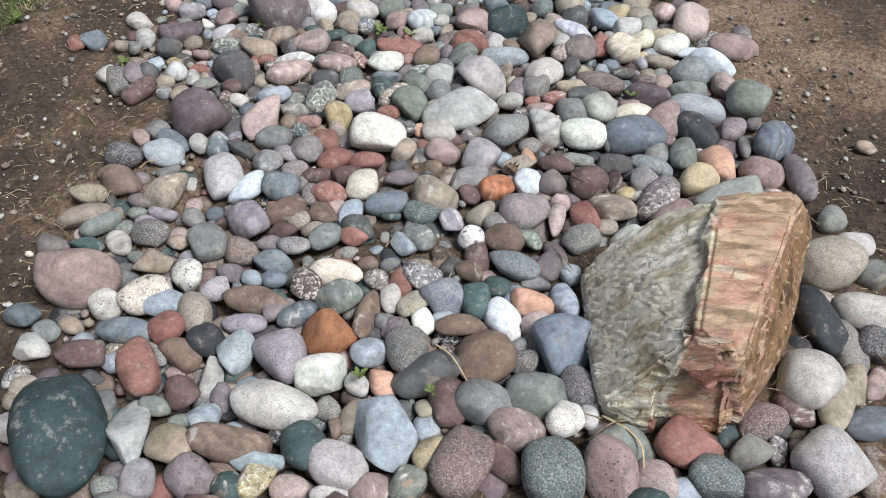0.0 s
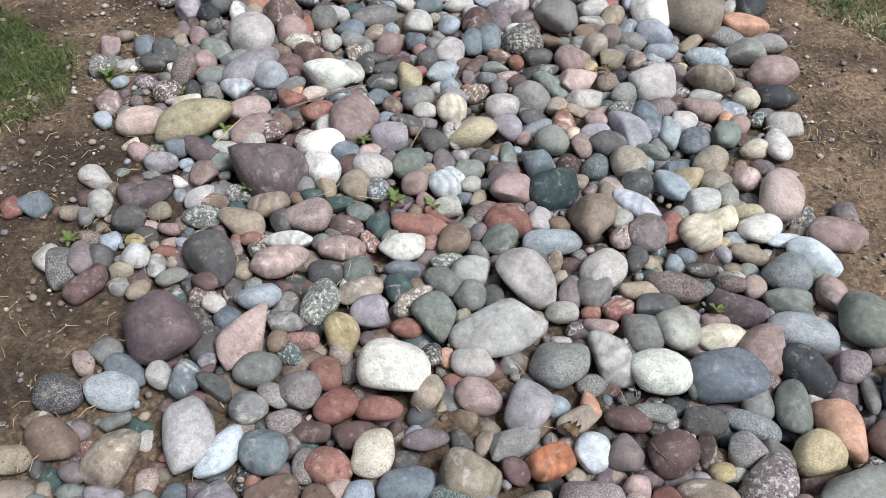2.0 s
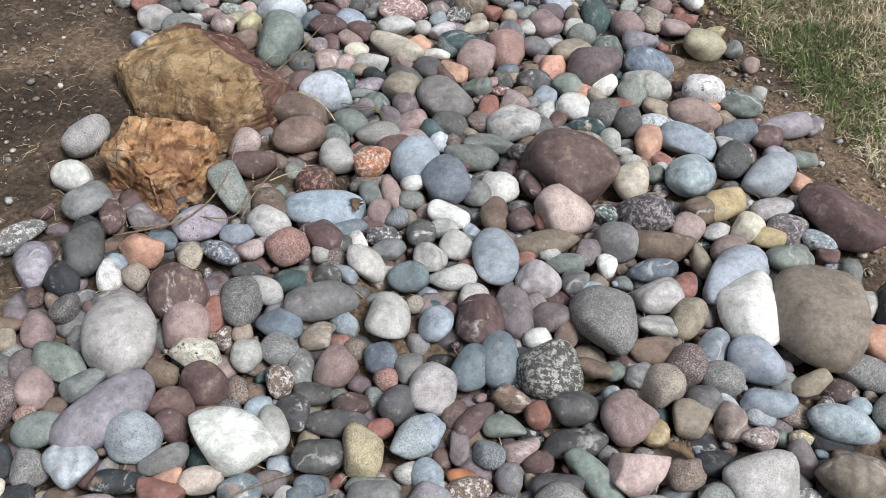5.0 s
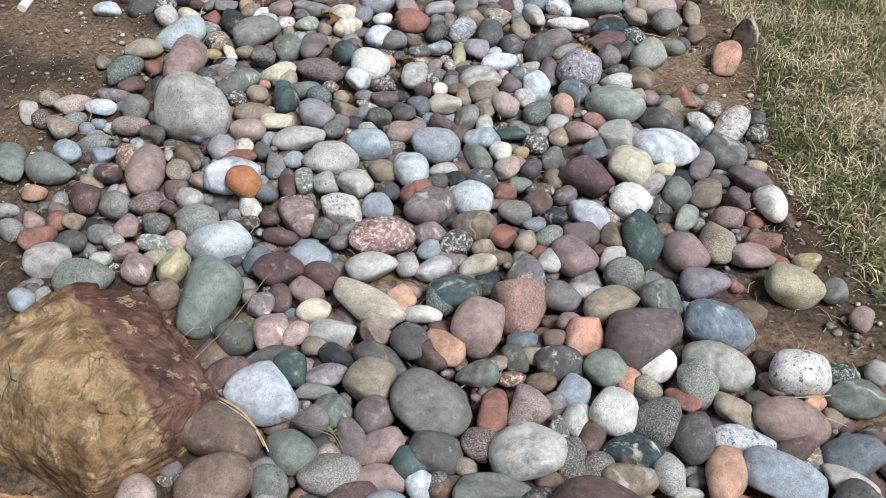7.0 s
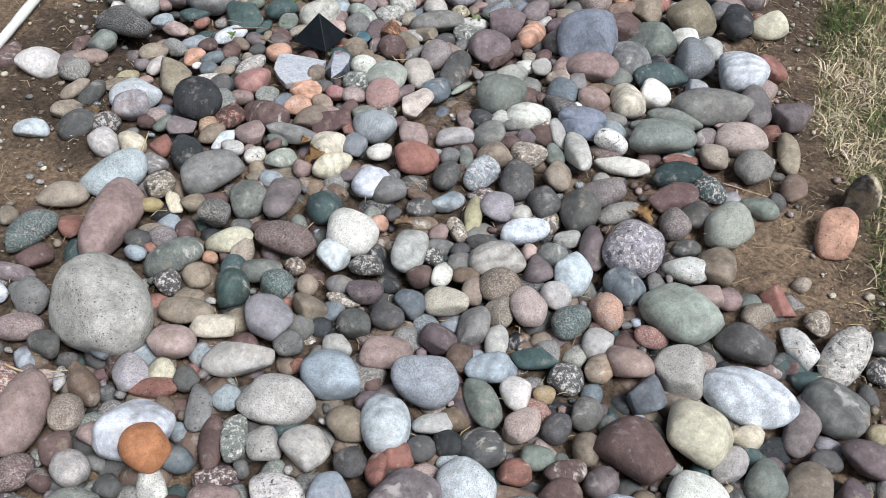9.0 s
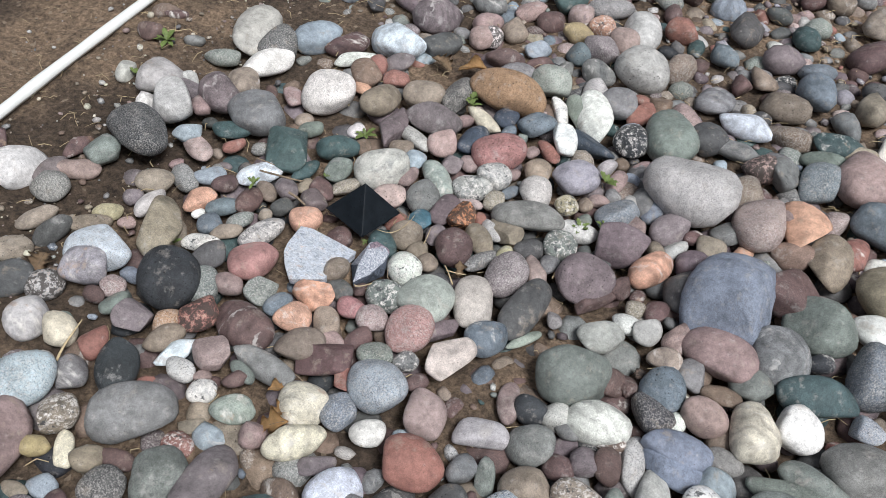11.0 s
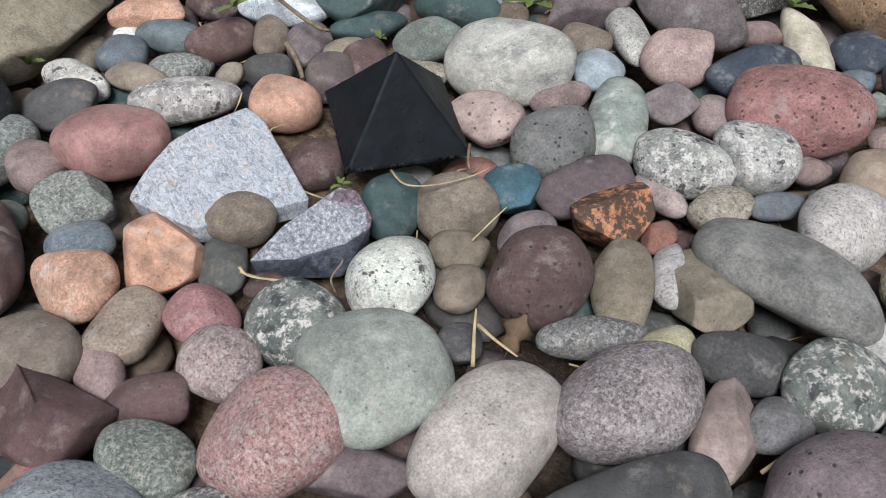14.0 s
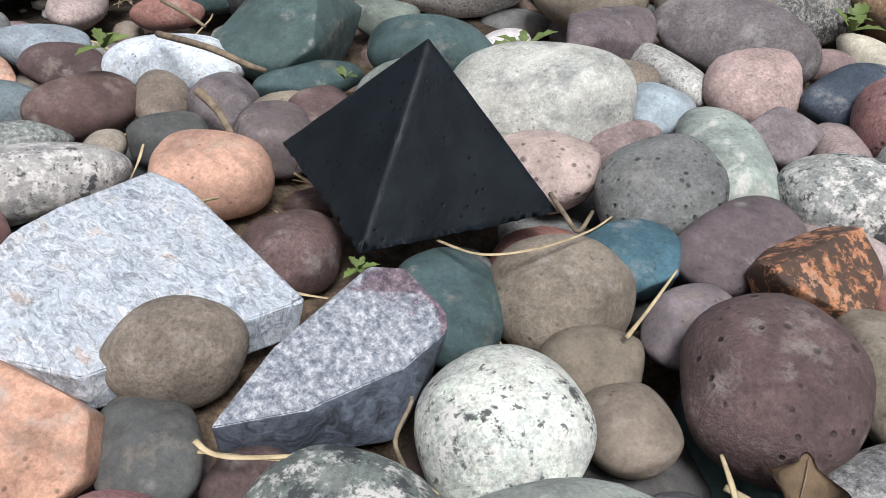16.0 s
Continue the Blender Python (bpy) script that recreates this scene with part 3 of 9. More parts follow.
stone(-0.390, 0.969, 0.042, 0.022, 0.016, 97, "l^")
stone(0.875, 0.972, 0.040, 0.021, 0.015, 66, "p")
stone(0.831, 0.973, 0.042, 0.020, 0.015, 76, "t")
stone(-0.178, 0.975, 0.050, 0.039, 0.028, 19, "w^")
stone(0.021, 0.979, 0.067, 0.038, 0.028, 27, "d")
stone(-0.535, 0.986, 0.065, 0.036, 0.026, 115, "r")
stone(-0.591, 1.003, 0.028, 0.021, 0.015, 166, "b")
stone(0.208, 1.014, 0.031, 0.024, 0.017, 19, "d*")
stone(0.128, 1.016, 0.059, 0.052, 0.037, 144, "q^")
stone(-0.652, 1.020, 0.051, 0.030, 0.022, 175, "m^")
stone(-0.263, 1.022, 0.063, 0.047, 0.034, 117, "v*")
stone(-0.513, 1.025, 0.034, 0.017, 0.012, 145, "g")
stone(-0.462, 1.026, 0.043, 0.029, 0.021, 154, "q")
stone(-0.353, 1.031, 0.044, 0.035, 0.025, 64, "b*")
stone(-0.094, 1.037, 0.040, 0.031, 0.022, 45, "b")
stone(-0.762, 1.037, 0.041, 0.026, 0.019, 152, "l^")
stone(-0.017, 1.038, 0.049, 0.040, 0.029, 106, "d*")
stone(0.289, 1.042, 0.060, 0.056, 0.040, 173, "V^")
stone(-0.417, 1.057, 0.036, 0.034, 0.024, 138, "k")
stone(0.845, 1.057, 0.061, 0.028, 0.020, 94, "g")
stone(0.199, 1.060, 0.018, 0.017, 0.012, 23, "g")
stone(0.902, 1.060, 0.045, 0.038, 0.027, 168, "k")
stone(-0.180, 1.076, 0.055, 0.046, 0.033, 173, "O^")
stone(-0.590, 1.083, 0.057, 0.027, 0.020, 174, "B")
stone(-0.745, 1.083, 0.029, 0.021, 0.015, 148, "e")
stone(-0.504, 1.089, 0.036, 0.031, 0.022, 30, "r")
stone(0.184, 1.091, 0.027, 0.021, 0.015, 102, "w")
stone(-0.044, 1.097, 0.028, 0.025, 0.018, 176, "u")
stone(-0.702, 1.098, 0.025, 0.018, 0.013, 151, "t")
stone(0.087, 1.103, 0.049, 0.024, 0.017, 8, "q")
stone(-0.351, 1.104, 0.042, 0.023, 0.017, 3, "v")
stone(0.239, 1.110, 0.033, 0.027, 0.020, 25, "p*")
stone(-0.064, 1.113, 0.024, 0.021, 0.015, 148, "g")
stone(0.009, 1.118, 0.036, 0.022, 0.016, 105, "w")
stone(-0.803, 1.120, 0.032, 0.028, 0.020, 152, "B")
stone(0.169, 1.123, 0.040, 0.031, 0.022, 133, "W")
stone(0.802, 1.124, 0.084, 0.036, 0.026, 95, "k")
stone(-0.457, 1.128, 0.056, 0.035, 0.025, 131, "t*")
stone(-0.248, 1.130, 0.041, 0.025, 0.018, 29, "B=")
stone(0.049, 1.135, 0.021, 0.013, 0.009, 15, "b")
stone(-0.105, 1.137, 0.061, 0.022, 0.016, 80, "q=")
stone(0.905, 1.144, 0.059, 0.039, 0.028, 161, "l*")
stone(-0.286, 1.146, 0.034, 0.021, 0.015, 29, "u")
stone(-0.647, 1.149, 0.032, 0.031, 0.022, 179, "w")
stone(-0.529, 1.158, 0.048, 0.027, 0.019, 13, "b")
stone(-0.015, 1.160, 0.033, 0.023, 0.016, 44, "t*")
stone(0.231, 1.161, 0.043, 0.031, 0.023, 175, "o^")
stone(-0.337, 1.166, 0.066, 0.029, 0.021, 0, "q")
stone(0.299, 1.168, 0.049, 0.028, 0.020, 90, "b=")
stone(0.119, 1.169, 0.042, 0.030, 0.022, 93, "n")
stone(-0.569, 1.174, 0.052, 0.036, 0.026, 41, "c")
stone(-0.169, 1.174, 0.049, 0.037, 0.026, 177, "e")
stone(0.053, 1.180, 0.042, 0.040, 0.029, 128, "V")
stone(-0.060, 1.181, 0.035, 0.022, 0.016, 105, "l")
stone(0.828, 1.187, 0.029, 0.020, 0.014, 9, "t")
stone(0.196, 1.191, 0.029, 0.017, 0.012, 68, "B")
stone(-0.430, 1.198, 0.030, 0.024, 0.018, 11, "v")
stone(-0.238, 1.207, 0.044, 0.032, 0.023, 101, "m")
stone(-0.711, 1.210, 0.080, 0.065, 0.047, 3, "P")
stone(0.166, 1.210, 0.028, 0.024, 0.017, 4, "n")
stone(-0.041, 1.219, 0.034, 0.023, 0.016, 99, "r")
stone(0.243, 1.225, 0.031, 0.017, 0.013, 9, "g")
stone(0.003, 1.228, 0.044, 0.031, 0.022, 164, "g")
stone(-0.092, 1.230, 0.025, 0.024, 0.017, 114, "u")
stone(-0.311, 1.231, 0.026, 0.019, 0.014, 176, "B")
stone(-0.492, 1.233, 0.041, 0.032, 0.023, 127, "w")
stone(-0.357, 1.233, 0.024, 0.019, 0.014, 173, "b")
stone(-0.180, 1.245, 0.054, 0.031, 0.023, 179, "c")
stone(-0.406, 1.248, 0.028, 0.022, 0.016, 172, "u")
stone(0.318, 1.252, 0.026, 0.023, 0.016, 75, "b")
stone(0.960, 1.256, 0.039, 0.031, 0.023, 45, "g")
stone(0.103, 1.257, 0.030, 0.023, 0.017, 163, "q")
stone(0.199, 1.271, 0.061, 0.032, 0.023, 138, "B*")
stone(0.278, 1.272, 0.038, 0.028, 0.020, 59, "u")
stone(0.870, 1.272, 0.072, 0.057, 0.041, 17, "t*")
stone(-0.318, 1.276, 0.040, 0.029, 0.021, 167, "B")
stone(-0.576, 1.277, 0.043, 0.028, 0.020, 176, "t^")
stone(0.121, 1.297, 0.044, 0.025, 0.018, 95, "m")
stone(-0.395, 1.304, 0.039, 0.030, 0.022, 154, "q")
stone(-0.812, 1.318, 0.038, 0.031, 0.022, 159, "u")
stone(-0.467, 1.329, 0.049, 0.039, 0.028, 126, "g")
stone(-0.741, 1.330, 0.035, 0.020, 0.015, 5, "n")
stone(-0.289, 1.332, 0.039, 0.021, 0.015, 164, "g")
stone(-0.668, 1.332, 0.038, 0.026, 0.019, 140, "l")
stone(-0.040, 1.336, 0.031, 0.027, 0.019, 152, "b^")
stone(-0.538, 1.341, 0.023, 0.019, 0.013, 167, "t")
stone(0.950, 1.342, 0.036, 0.033, 0.024, 125, "l")
stone(-0.342, 1.344, 0.028, 0.016, 0.011, 179, "u")
stone(0.351, 1.348, 0.040, 0.034, 0.025, 9, "g*")
stone(0.181, 1.350, 0.043, 0.033, 0.024, 163, "q")
stone(0.110, 1.351, 0.031, 0.029, 0.021, 119, "w")
stone(-0.010, 1.355, 0.040, 0.028, 0.020, 147, "e")
stone(0.453, 1.358, 0.038, 0.028, 0.021, 15, "l")
stone(-0.216, 1.359, 0.039, 0.026, 0.018, 41, "e")
stone(-0.154, 1.361, 0.032, 0.024, 0.017, 160, "r")
stone(-0.605, 1.361, 0.042, 0.035, 0.025, 165, "d")
stone(0.237, 1.363, 0.034, 0.018, 0.013, 136, "e")
stone(-0.315, 1.378, 0.032, 0.022, 0.016, 177, "m")
stone(-0.249, 1.384, 0.024, 0.019, 0.014, 176, "t*")
stone(-0.143, 1.389, 0.039, 0.026, 0.019, 162, "d")
stone(-0.727, 1.391, 0.046, 0.023, 0.017, 34, "e")
stone(-0.393, 1.396, 0.055, 0.040, 0.029, 119, "v=")
stone(0.414, 1.398, 0.025, 0.018, 0.013, 4, "t")
stone(0.169, 1.400, 0.034, 0.029, 0.021, 3, "g*")
stone(0.558, 1.405, 0.054, 0.052, 0.037, 71, "P^")
stone(-0.281, 1.410, 0.025, 0.022, 0.016, 50, "t*")
stone(0.062, 1.412, 0.035, 0.025, 0.018, 103, "v")
stone(-0.772, 1.415, 0.061, 0.030, 0.021, 12, "t")
stone(-0.521, 1.416, 0.026, 0.022, 0.016, 164, "g")
stone(0.918, 1.422, 0.035, 0.030, 0.022, 34, "g")
stone(0.302, 1.427, 0.054, 0.019, 0.014, 76, "p")
stone(-0.226, 1.428, 0.037, 0.025, 0.018, 153, "q")
stone(0.130, 1.429, 0.035, 0.031, 0.022, 3, "t*")
stone(0.227, 1.430, 0.053, 0.051, 0.037, 69, "u*")
stone(0.365, 1.430, 0.049, 0.027, 0.019, 102, "r")
stone(-0.165, 1.432, 0.037, 0.025, 0.018, 83, "b")
stone(-0.598, 1.432, 0.031, 0.018, 0.013, 178, "v")
stone(-0.311, 1.433, 0.046, 0.031, 0.023, 26, "q^")
stone(-0.073, 1.435, 0.022, 0.013, 0.010, 0, "n")
stone(-0.004, 1.438, 0.039, 0.031, 0.022, 21, "n")
stone(0.702, 1.448, 0.087, 0.061, 0.044, 16, "E^")
stone(0.432, 1.453, 0.052, 0.036, 0.026, 165, "t")
stone(-0.200, 1.460, 0.024, 0.022, 0.015, 120, "p")
stone(-0.085, 1.465, 0.046, 0.033, 0.024, 179, "B")
stone(-0.662, 1.474, 0.026, 0.021, 0.015, 168, "u")
stone(0.315, 1.476, 0.026, 0.024, 0.017, 14, "p")
stone(0.543, 1.479, 0.064, 0.040, 0.028, 41, "u")
stone(0.026, 1.479, 0.052, 0.047, 0.034, 0, "t")
stone(-0.787, 1.492, 0.041, 0.027, 0.019, 17, "t")
stone(-0.222, 1.497, 0.040, 0.034, 0.024, 175, "r")
stone(0.793, 1.497, 0.028, 0.022, 0.016, 32, "g")
stone(-0.262, 1.499, 0.034, 0.024, 0.017, 80, "u")
stone(0.104, 1.503, 0.028, 0.021, 0.015, 142, "m")
stone(-0.604, 1.504, 0.052, 0.039, 0.028, 62, "t")
stone(0.469, 1.514, 0.022, 0.018, 0.013, 7, "y")
stone(-0.415, 1.518, 0.056, 0.028, 0.020, 63, "W")
stone(0.168, 1.520, 0.042, 0.032, 0.023, 22, "O")
stone(-0.340, 1.521, 0.042, 0.039, 0.028, 157, "B=")
stone(-0.145, 1.524, 0.048, 0.037, 0.026, 78, "c*")
stone(-0.718, 1.530, 0.045, 0.036, 0.026, 151, "q")
stone(0.303, 1.539, 0.032, 0.030, 0.022, 68, "u")
stone(0.243, 1.541, 0.034, 0.032, 0.023, 74, "W")
stone(0.385, 1.545, 0.048, 0.040, 0.029, 33, "m")
stone(0.647, 1.547, 0.047, 0.041, 0.029, 63, "y")
stone(0.578, 1.549, 0.035, 0.021, 0.015, 129, "g")
stone(-0.478, 1.552, 0.075, 0.043, 0.031, 111, "L")
stone(0.519, 1.557, 0.034, 0.031, 0.022, 26, "g*")
stone(0.451, 1.557, 0.038, 0.017, 0.012, 88, "m")
stone(-0.056, 1.560, 0.041, 0.020, 0.015, 9, "u")
stone(0.105, 1.562, 0.052, 0.029, 0.021, 33, "g^")
stone(0.010, 1.562, 0.024, 0.019, 0.014, 113, "d^")
stone(-0.186, 1.568, 0.039, 0.026, 0.019, 36, "m")
stone(0.889, 1.571, 0.073, 0.029, 0.021, 97, "u")
stone(-0.262, 1.571, 0.034, 0.019, 0.014, 0, "m")
stone(0.803, 1.579, 0.052, 0.039, 0.028, 175, "P")
stone(-0.620, 1.583, 0.029, 0.017, 0.012, 18, "g")
stone(-0.316, 1.590, 0.031, 0.022, 0.016, 178, "u*")
stone(0.702, 1.604, 0.067, 0.040, 0.029, 99, "o")
stone(0.546, 1.612, 0.050, 0.023, 0.017, 155, "B")
stone(0.227, 1.613, 0.045, 0.022, 0.016, 32, "t")
stone(0.316, 1.617, 0.041, 0.025, 0.018, 1, "m")
stone(-0.386, 1.617, 0.034, 0.030, 0.022, 23, "g")
stone(0.458, 1.618, 0.041, 0.025, 0.018, 2, "d")
stone(-0.145, 1.623, 0.042, 0.024, 0.017, 171, "r")
stone(-0.224, 1.625, 0.041, 0.030, 0.022, 19, "r")
stone(0.132, 1.626, 0.052, 0.044, 0.032, 63, "v")
stone(-0.739, 1.632, 0.045, 0.039, 0.028, 164, "k*")
stone(0.370, 1.637, 0.041, 0.021, 0.015, 1, "e")
stone(-0.646, 1.642, 0.048, 0.035, 0.025, 176, "b*")
stone(-0.345, 1.647, 0.033, 0.023, 0.017, 140, "g")
stone(0.248, 1.651, 0.032, 0.016, 0.012, 111, "o")
stone(0.628, 1.653, 0.059, 0.032, 0.023, 82, "e")
stone(-0.301, 1.656, 0.042, 0.035, 0.025, 175, "u")
stone(0.040, 1.657, 0.043, 0.033, 0.024, 170, "p")
stone(-0.055, 1.662, 0.036, 0.030, 0.022, 53, "t")
stone(-0.456, 1.664, 0.042, 0.019, 0.013, 144, "d")
stone(0.564, 1.670, 0.046, 0.028, 0.020, 92, "g")
stone(-0.521, 1.679, 0.036, 0.031, 0.023, 114, "B")
stone(-0.569, 1.687, 0.030, 0.023, 0.017, 108, "l")
stone(-0.632, 1.689, 0.040, 0.026, 0.019, 141, "B")
stone(0.854, 1.691, 0.053, 0.051, 0.037, 93, "B=")
stone(0.790, 1.694, 0.049, 0.016, 0.012, 82, "g")
stone(1.088, 1.697, 0.025, 0.017, 0.012, 171, "t")
stone(-0.253, 1.698, 0.036, 0.029, 0.021, 119, "r")
stone(0.472, 1.700, 0.034, 0.029, 0.021, 76, "e")
stone(-0.383, 1.702, 0.044, 0.036, 0.026, 51, "g")
stone(-0.121, 1.704, 0.066, 0.058, 0.041, 178, "w*")
stone(0.515, 1.708, 0.071, 0.051, 0.037, 14, "B")
stone(-0.719, 1.711, 0.029, 0.019, 0.014, 108, "p")
stone(0.392, 1.719, 0.059, 0.042, 0.030, 175, "w*")
stone(0.197, 1.730, 0.054, 0.050, 0.036, 4, "e*")
stone(0.030, 1.735, 0.040, 0.030, 0.022, 0, "l")
stone(0.676, 1.736, 0.056, 0.037, 0.027, 151, "k")
stone(-0.685, 1.739, 0.028, 0.026, 0.019, 38, "g")
stone(0.767, 1.748, 0.038, 0.031, 0.022, 45, "u*")
stone(-0.021, 1.752, 0.021, 0.017, 0.012, 93, "o")
stone(-0.229, 1.752, 0.024, 0.021, 0.015, 146, "t*")
stone(-0.053, 1.753, 0.034, 0.022, 0.016, 93, "d")
stone(0.302, 1.757, 0.061, 0.034, 0.024, 107, "l")
stone(-0.358, 1.779, 0.027, 0.021, 0.015, 102, "q")
stone(-0.425, 1.782, 0.072, 0.047, 0.034, 86, "p*^")
stone(-0.587, 1.782, 0.076, 0.068, 0.049, 119, "U")
stone(0.600, 1.784, 0.054, 0.042, 0.030, 76, "P")
stone(0.336, 1.784, 0.028, 0.017, 0.012, 85, "d")
stone(0.836, 1.788, 0.023, 0.019, 0.014, 9, "u")
stone(-0.310, 1.788, 0.033, 0.019, 0.013, 0, "r")
stone(-0.232, 1.791, 0.047, 0.035, 0.025, 91, "y")
stone(0.079, 1.813, 0.093, 0.052, 0.037, 10, "l^")
stone(0.529, 1.819, 0.049, 0.030, 0.021, 0, "c")
stone(-0.105, 1.822, 0.031, 0.022, 0.016, 1, "r")
stone(-0.521, 1.823, 0.034, 0.019, 0.013, 127, "g")
stone(0.372, 1.824, 0.052, 0.036, 0.026, 96, "g")
stone(-0.353, 1.828, 0.037, 0.024, 0.018, 1, "g")
stone(0.694, 1.832, 0.073, 0.040, 0.029, 172, "b*")
stone(0.443, 1.833, 0.052, 0.043, 0.031, 93, "l")
stone(0.287, 1.836, 0.035, 0.022, 0.016, 152, "p")
stone(-0.042, 1.841, 0.050, 0.041, 0.029, 122, "e")
stone(-0.178, 1.856, 0.037, 0.035, 0.025, 171, "v")
stone(0.831, 1.864, 0.072, 0.054, 0.039, 88, "e")
stone(-0.504, 1.875, 0.024, 0.020, 0.014, 163, "l")
stone(0.213, 1.877, 0.033, 0.023, 0.017, 179, "l")
stone(-0.283, 1.882, 0.054, 0.035, 0.025, 66, "e")
stone(0.275, 1.883, 0.022, 0.015, 0.011, 179, "r")
stone(0.332, 1.890, 0.033, 0.025, 0.018, 39, "r")
stone(-0.413, 1.893, 0.043, 0.029, 0.021, 3, "b")
stone(0.578, 1.894, 0.062, 0.034, 0.025, 158, "U")
stone(-0.098, 1.895, 0.046, 0.031, 0.022, 50, "t")
stone(0.411, 1.903, 0.046, 0.025, 0.018, 8, "d")
stone(-0.670, 1.907, 0.026, 0.018, 0.013, 44, "t")
stone(0.024, 1.913, 0.037, 0.032, 0.023, 92, "g")
stone(-0.779, 1.914, 0.048, 0.027, 0.019, 41, "m")
stone(0.074, 1.916, 0.028, 0.020, 0.014, 90, "d")
stone(-0.205, 1.918, 0.046, 0.025, 0.018, 18, "t")
stone(-0.122, 1.926, 0.037, 0.029, 0.021, 107, "n")
stone(0.692, 1.929, 0.047, 0.026, 0.019, 171, "e")
stone(-0.534, 1.933, 0.028, 0.025, 0.018, 111, "m")
stone(0.237, 1.934, 0.042, 0.024, 0.017, 80, "u")
stone(0.285, 1.935, 0.043, 0.035, 0.025, 85, "g")
stone(0.387, 1.943, 0.045, 0.025, 0.017, 171, "t")
stone(-0.608, 1.945, 0.033, 0.018, 0.013, 29, "g")
stone(0.790, 1.952, 0.041, 0.029, 0.021, 72, "p")
stone(-0.033, 1.954, 0.043, 0.030, 0.021, 139, "e")
stone(0.461, 1.956, 0.062, 0.034, 0.024, 171, "m")
stone(0.146, 1.958, 0.071, 0.054, 0.039, 159, "l")
stone(-0.850, 1.964, 0.055, 0.030, 0.022, 109, "d")
stone(0.631, 1.965, 0.031, 0.022, 0.016, 78, "p")
stone(-0.283, 1.967, 0.037, 0.030, 0.021, 2, "d")
stone(0.584, 1.971, 0.036, 0.020, 0.014, 161, "m*")
stone(-0.650, 1.975, 0.035, 0.020, 0.015, 108, "l")
stone(-0.214, 1.976, 0.034, 0.029, 0.021, 29, "e")
stone(0.025, 1.982, 0.039, 0.036, 0.026, 179, "l")
stone(-0.890, 1.988, 0.048, 0.027, 0.019, 110, "l")
stone(-0.534, 1.990, 0.064, 0.048, 0.035, 115, "d")
stone(-0.120, 1.990, 0.039, 0.021, 0.015, 173, "B")
stone(-0.386, 1.993, 0.060, 0.035, 0.025, 5, "p")
stone(0.313, 1.994, 0.065, 0.042, 0.030, 56, "l*")
stone(-0.816, 1.995, 0.053, 0.029, 0.021, 109, "u")
stone(0.707, 1.997, 0.053, 0.045, 0.032, 1, "B")
stone(-0.775, 1.999, 0.035, 0.028, 0.020, 135, "d")
stone(-0.702, 2.002, 0.031, 0.029, 0.021, 152, "l")
stone(-0.026, 2.015, 0.034, 0.019, 0.014, 1, "e")
stone(0.528, 2.016, 0.031, 0.017, 0.012, 178, "d")
stone(-0.642, 2.025, 0.029, 0.015, 0.011, 0, "r")
stone(-0.548, 2.030, 0.039, 0.020, 0.014, 0, "k")
stone(-0.494, 2.035, 0.022, 0.017, 0.012, 130, "P")
stone(-0.445, 2.038, 0.022, 0.018, 0.013, 130, "l")
stone(0.391, 2.039, 0.034, 0.023, 0.016, 85, "d")
stone(-0.257, 2.040, 0.049, 0.030, 0.022, 1, "P")
stone(-0.126, 2.049, 0.049, 0.030, 0.022, 3, "w")
stone(-0.595, 2.051, 0.015, 0.013, 0.009, 144, "t")
stone(-0.715, 2.053, 0.023, 0.017, 0.012, 168, "y")
stone(-0.380, 2.059, 0.053, 0.025, 0.018, 176, "w")
stone(-0.304, 2.061, 0.025, 0.022, 0.016, 125, "g")
stone(0.786, 2.061, 0.065, 0.036, 0.026, 164, "W")
stone(0.641, 2.062, 0.039, 0.021, 0.015, 160, "t")
stone(-0.497, 2.070, 0.024, 0.014, 0.010, 101, "r")
stone(-0.467, 2.070, 0.028, 0.018, 0.013, 166, "r")
stone(-0.064, 2.071, 0.024, 0.020, 0.014, 119, "r*")
stone(-0.011, 2.071, 0.046, 0.034, 0.024, 58, "q")
stone(-0.199, 2.073, 0.028, 0.020, 0.014, 109, "r")
stone(0.094, 2.082, 0.047, 0.033, 0.024, 64, "e")
stone(0.205, 2.083, 0.066, 0.031, 0.022, 14, "b*")
stone(-0.577, 2.088, 0.016, 0.009, 0.007, 12, "t")
stone(-0.154, 2.088, 0.020, 0.017, 0.013, 178, "g")
stone(-0.652, 2.092, 0.024, 0.018, 0.013, 6, "P")
stone(-0.280, 2.094, 0.020, 0.017, 0.013, 171, "g")
stone(0.593, 2.102, 0.018, 0.014, 0.010, 34, "y")
stone(0.367, 2.102, 0.031, 0.028, 0.020, 81, "P")
stone(0.423, 2.106, 0.049, 0.041, 0.030, 54, "u")
stone(0.044, 2.108, 0.027, 0.021, 0.015, 6, "u")
stone(0.738, 2.111, 0.046, 0.017, 0.013, 7, "W")
stone(-0.255, 2.113, 0.037, 0.028, 0.020, 179, "m")
stone(-0.746, 2.113, 0.034, 0.030, 0.021, 5, "d")
stone(-0.490, 2.114, 0.053, 0.035, 0.025, 165, "t")
stone(0.545, 2.118, 0.053, 0.043, 0.031, 38, "c")
stone(-0.085, 2.121, 0.067, 0.027, 0.020, 178, "r")
stone(0.852, 2.123, 0.070, 0.038, 0.028, 172, "P")
stone(-0.847, 2.124, 0.034, 0.019, 0.014, 106, "g")
stone(-0.182, 2.126, 0.040, 0.028, 0.020, 74, "n")
stone(-0.398, 2.126, 0.032, 0.029, 0.021, 139, "d")
stone(-0.582, 2.133, 0.045, 0.028, 0.020, 5, "e")
stone(-0.341, 2.134, 0.049, 0.042, 0.030, 169, "P*")
stone(0.477, 2.135, 0.040, 0.034, 0.024, 39, "r^")
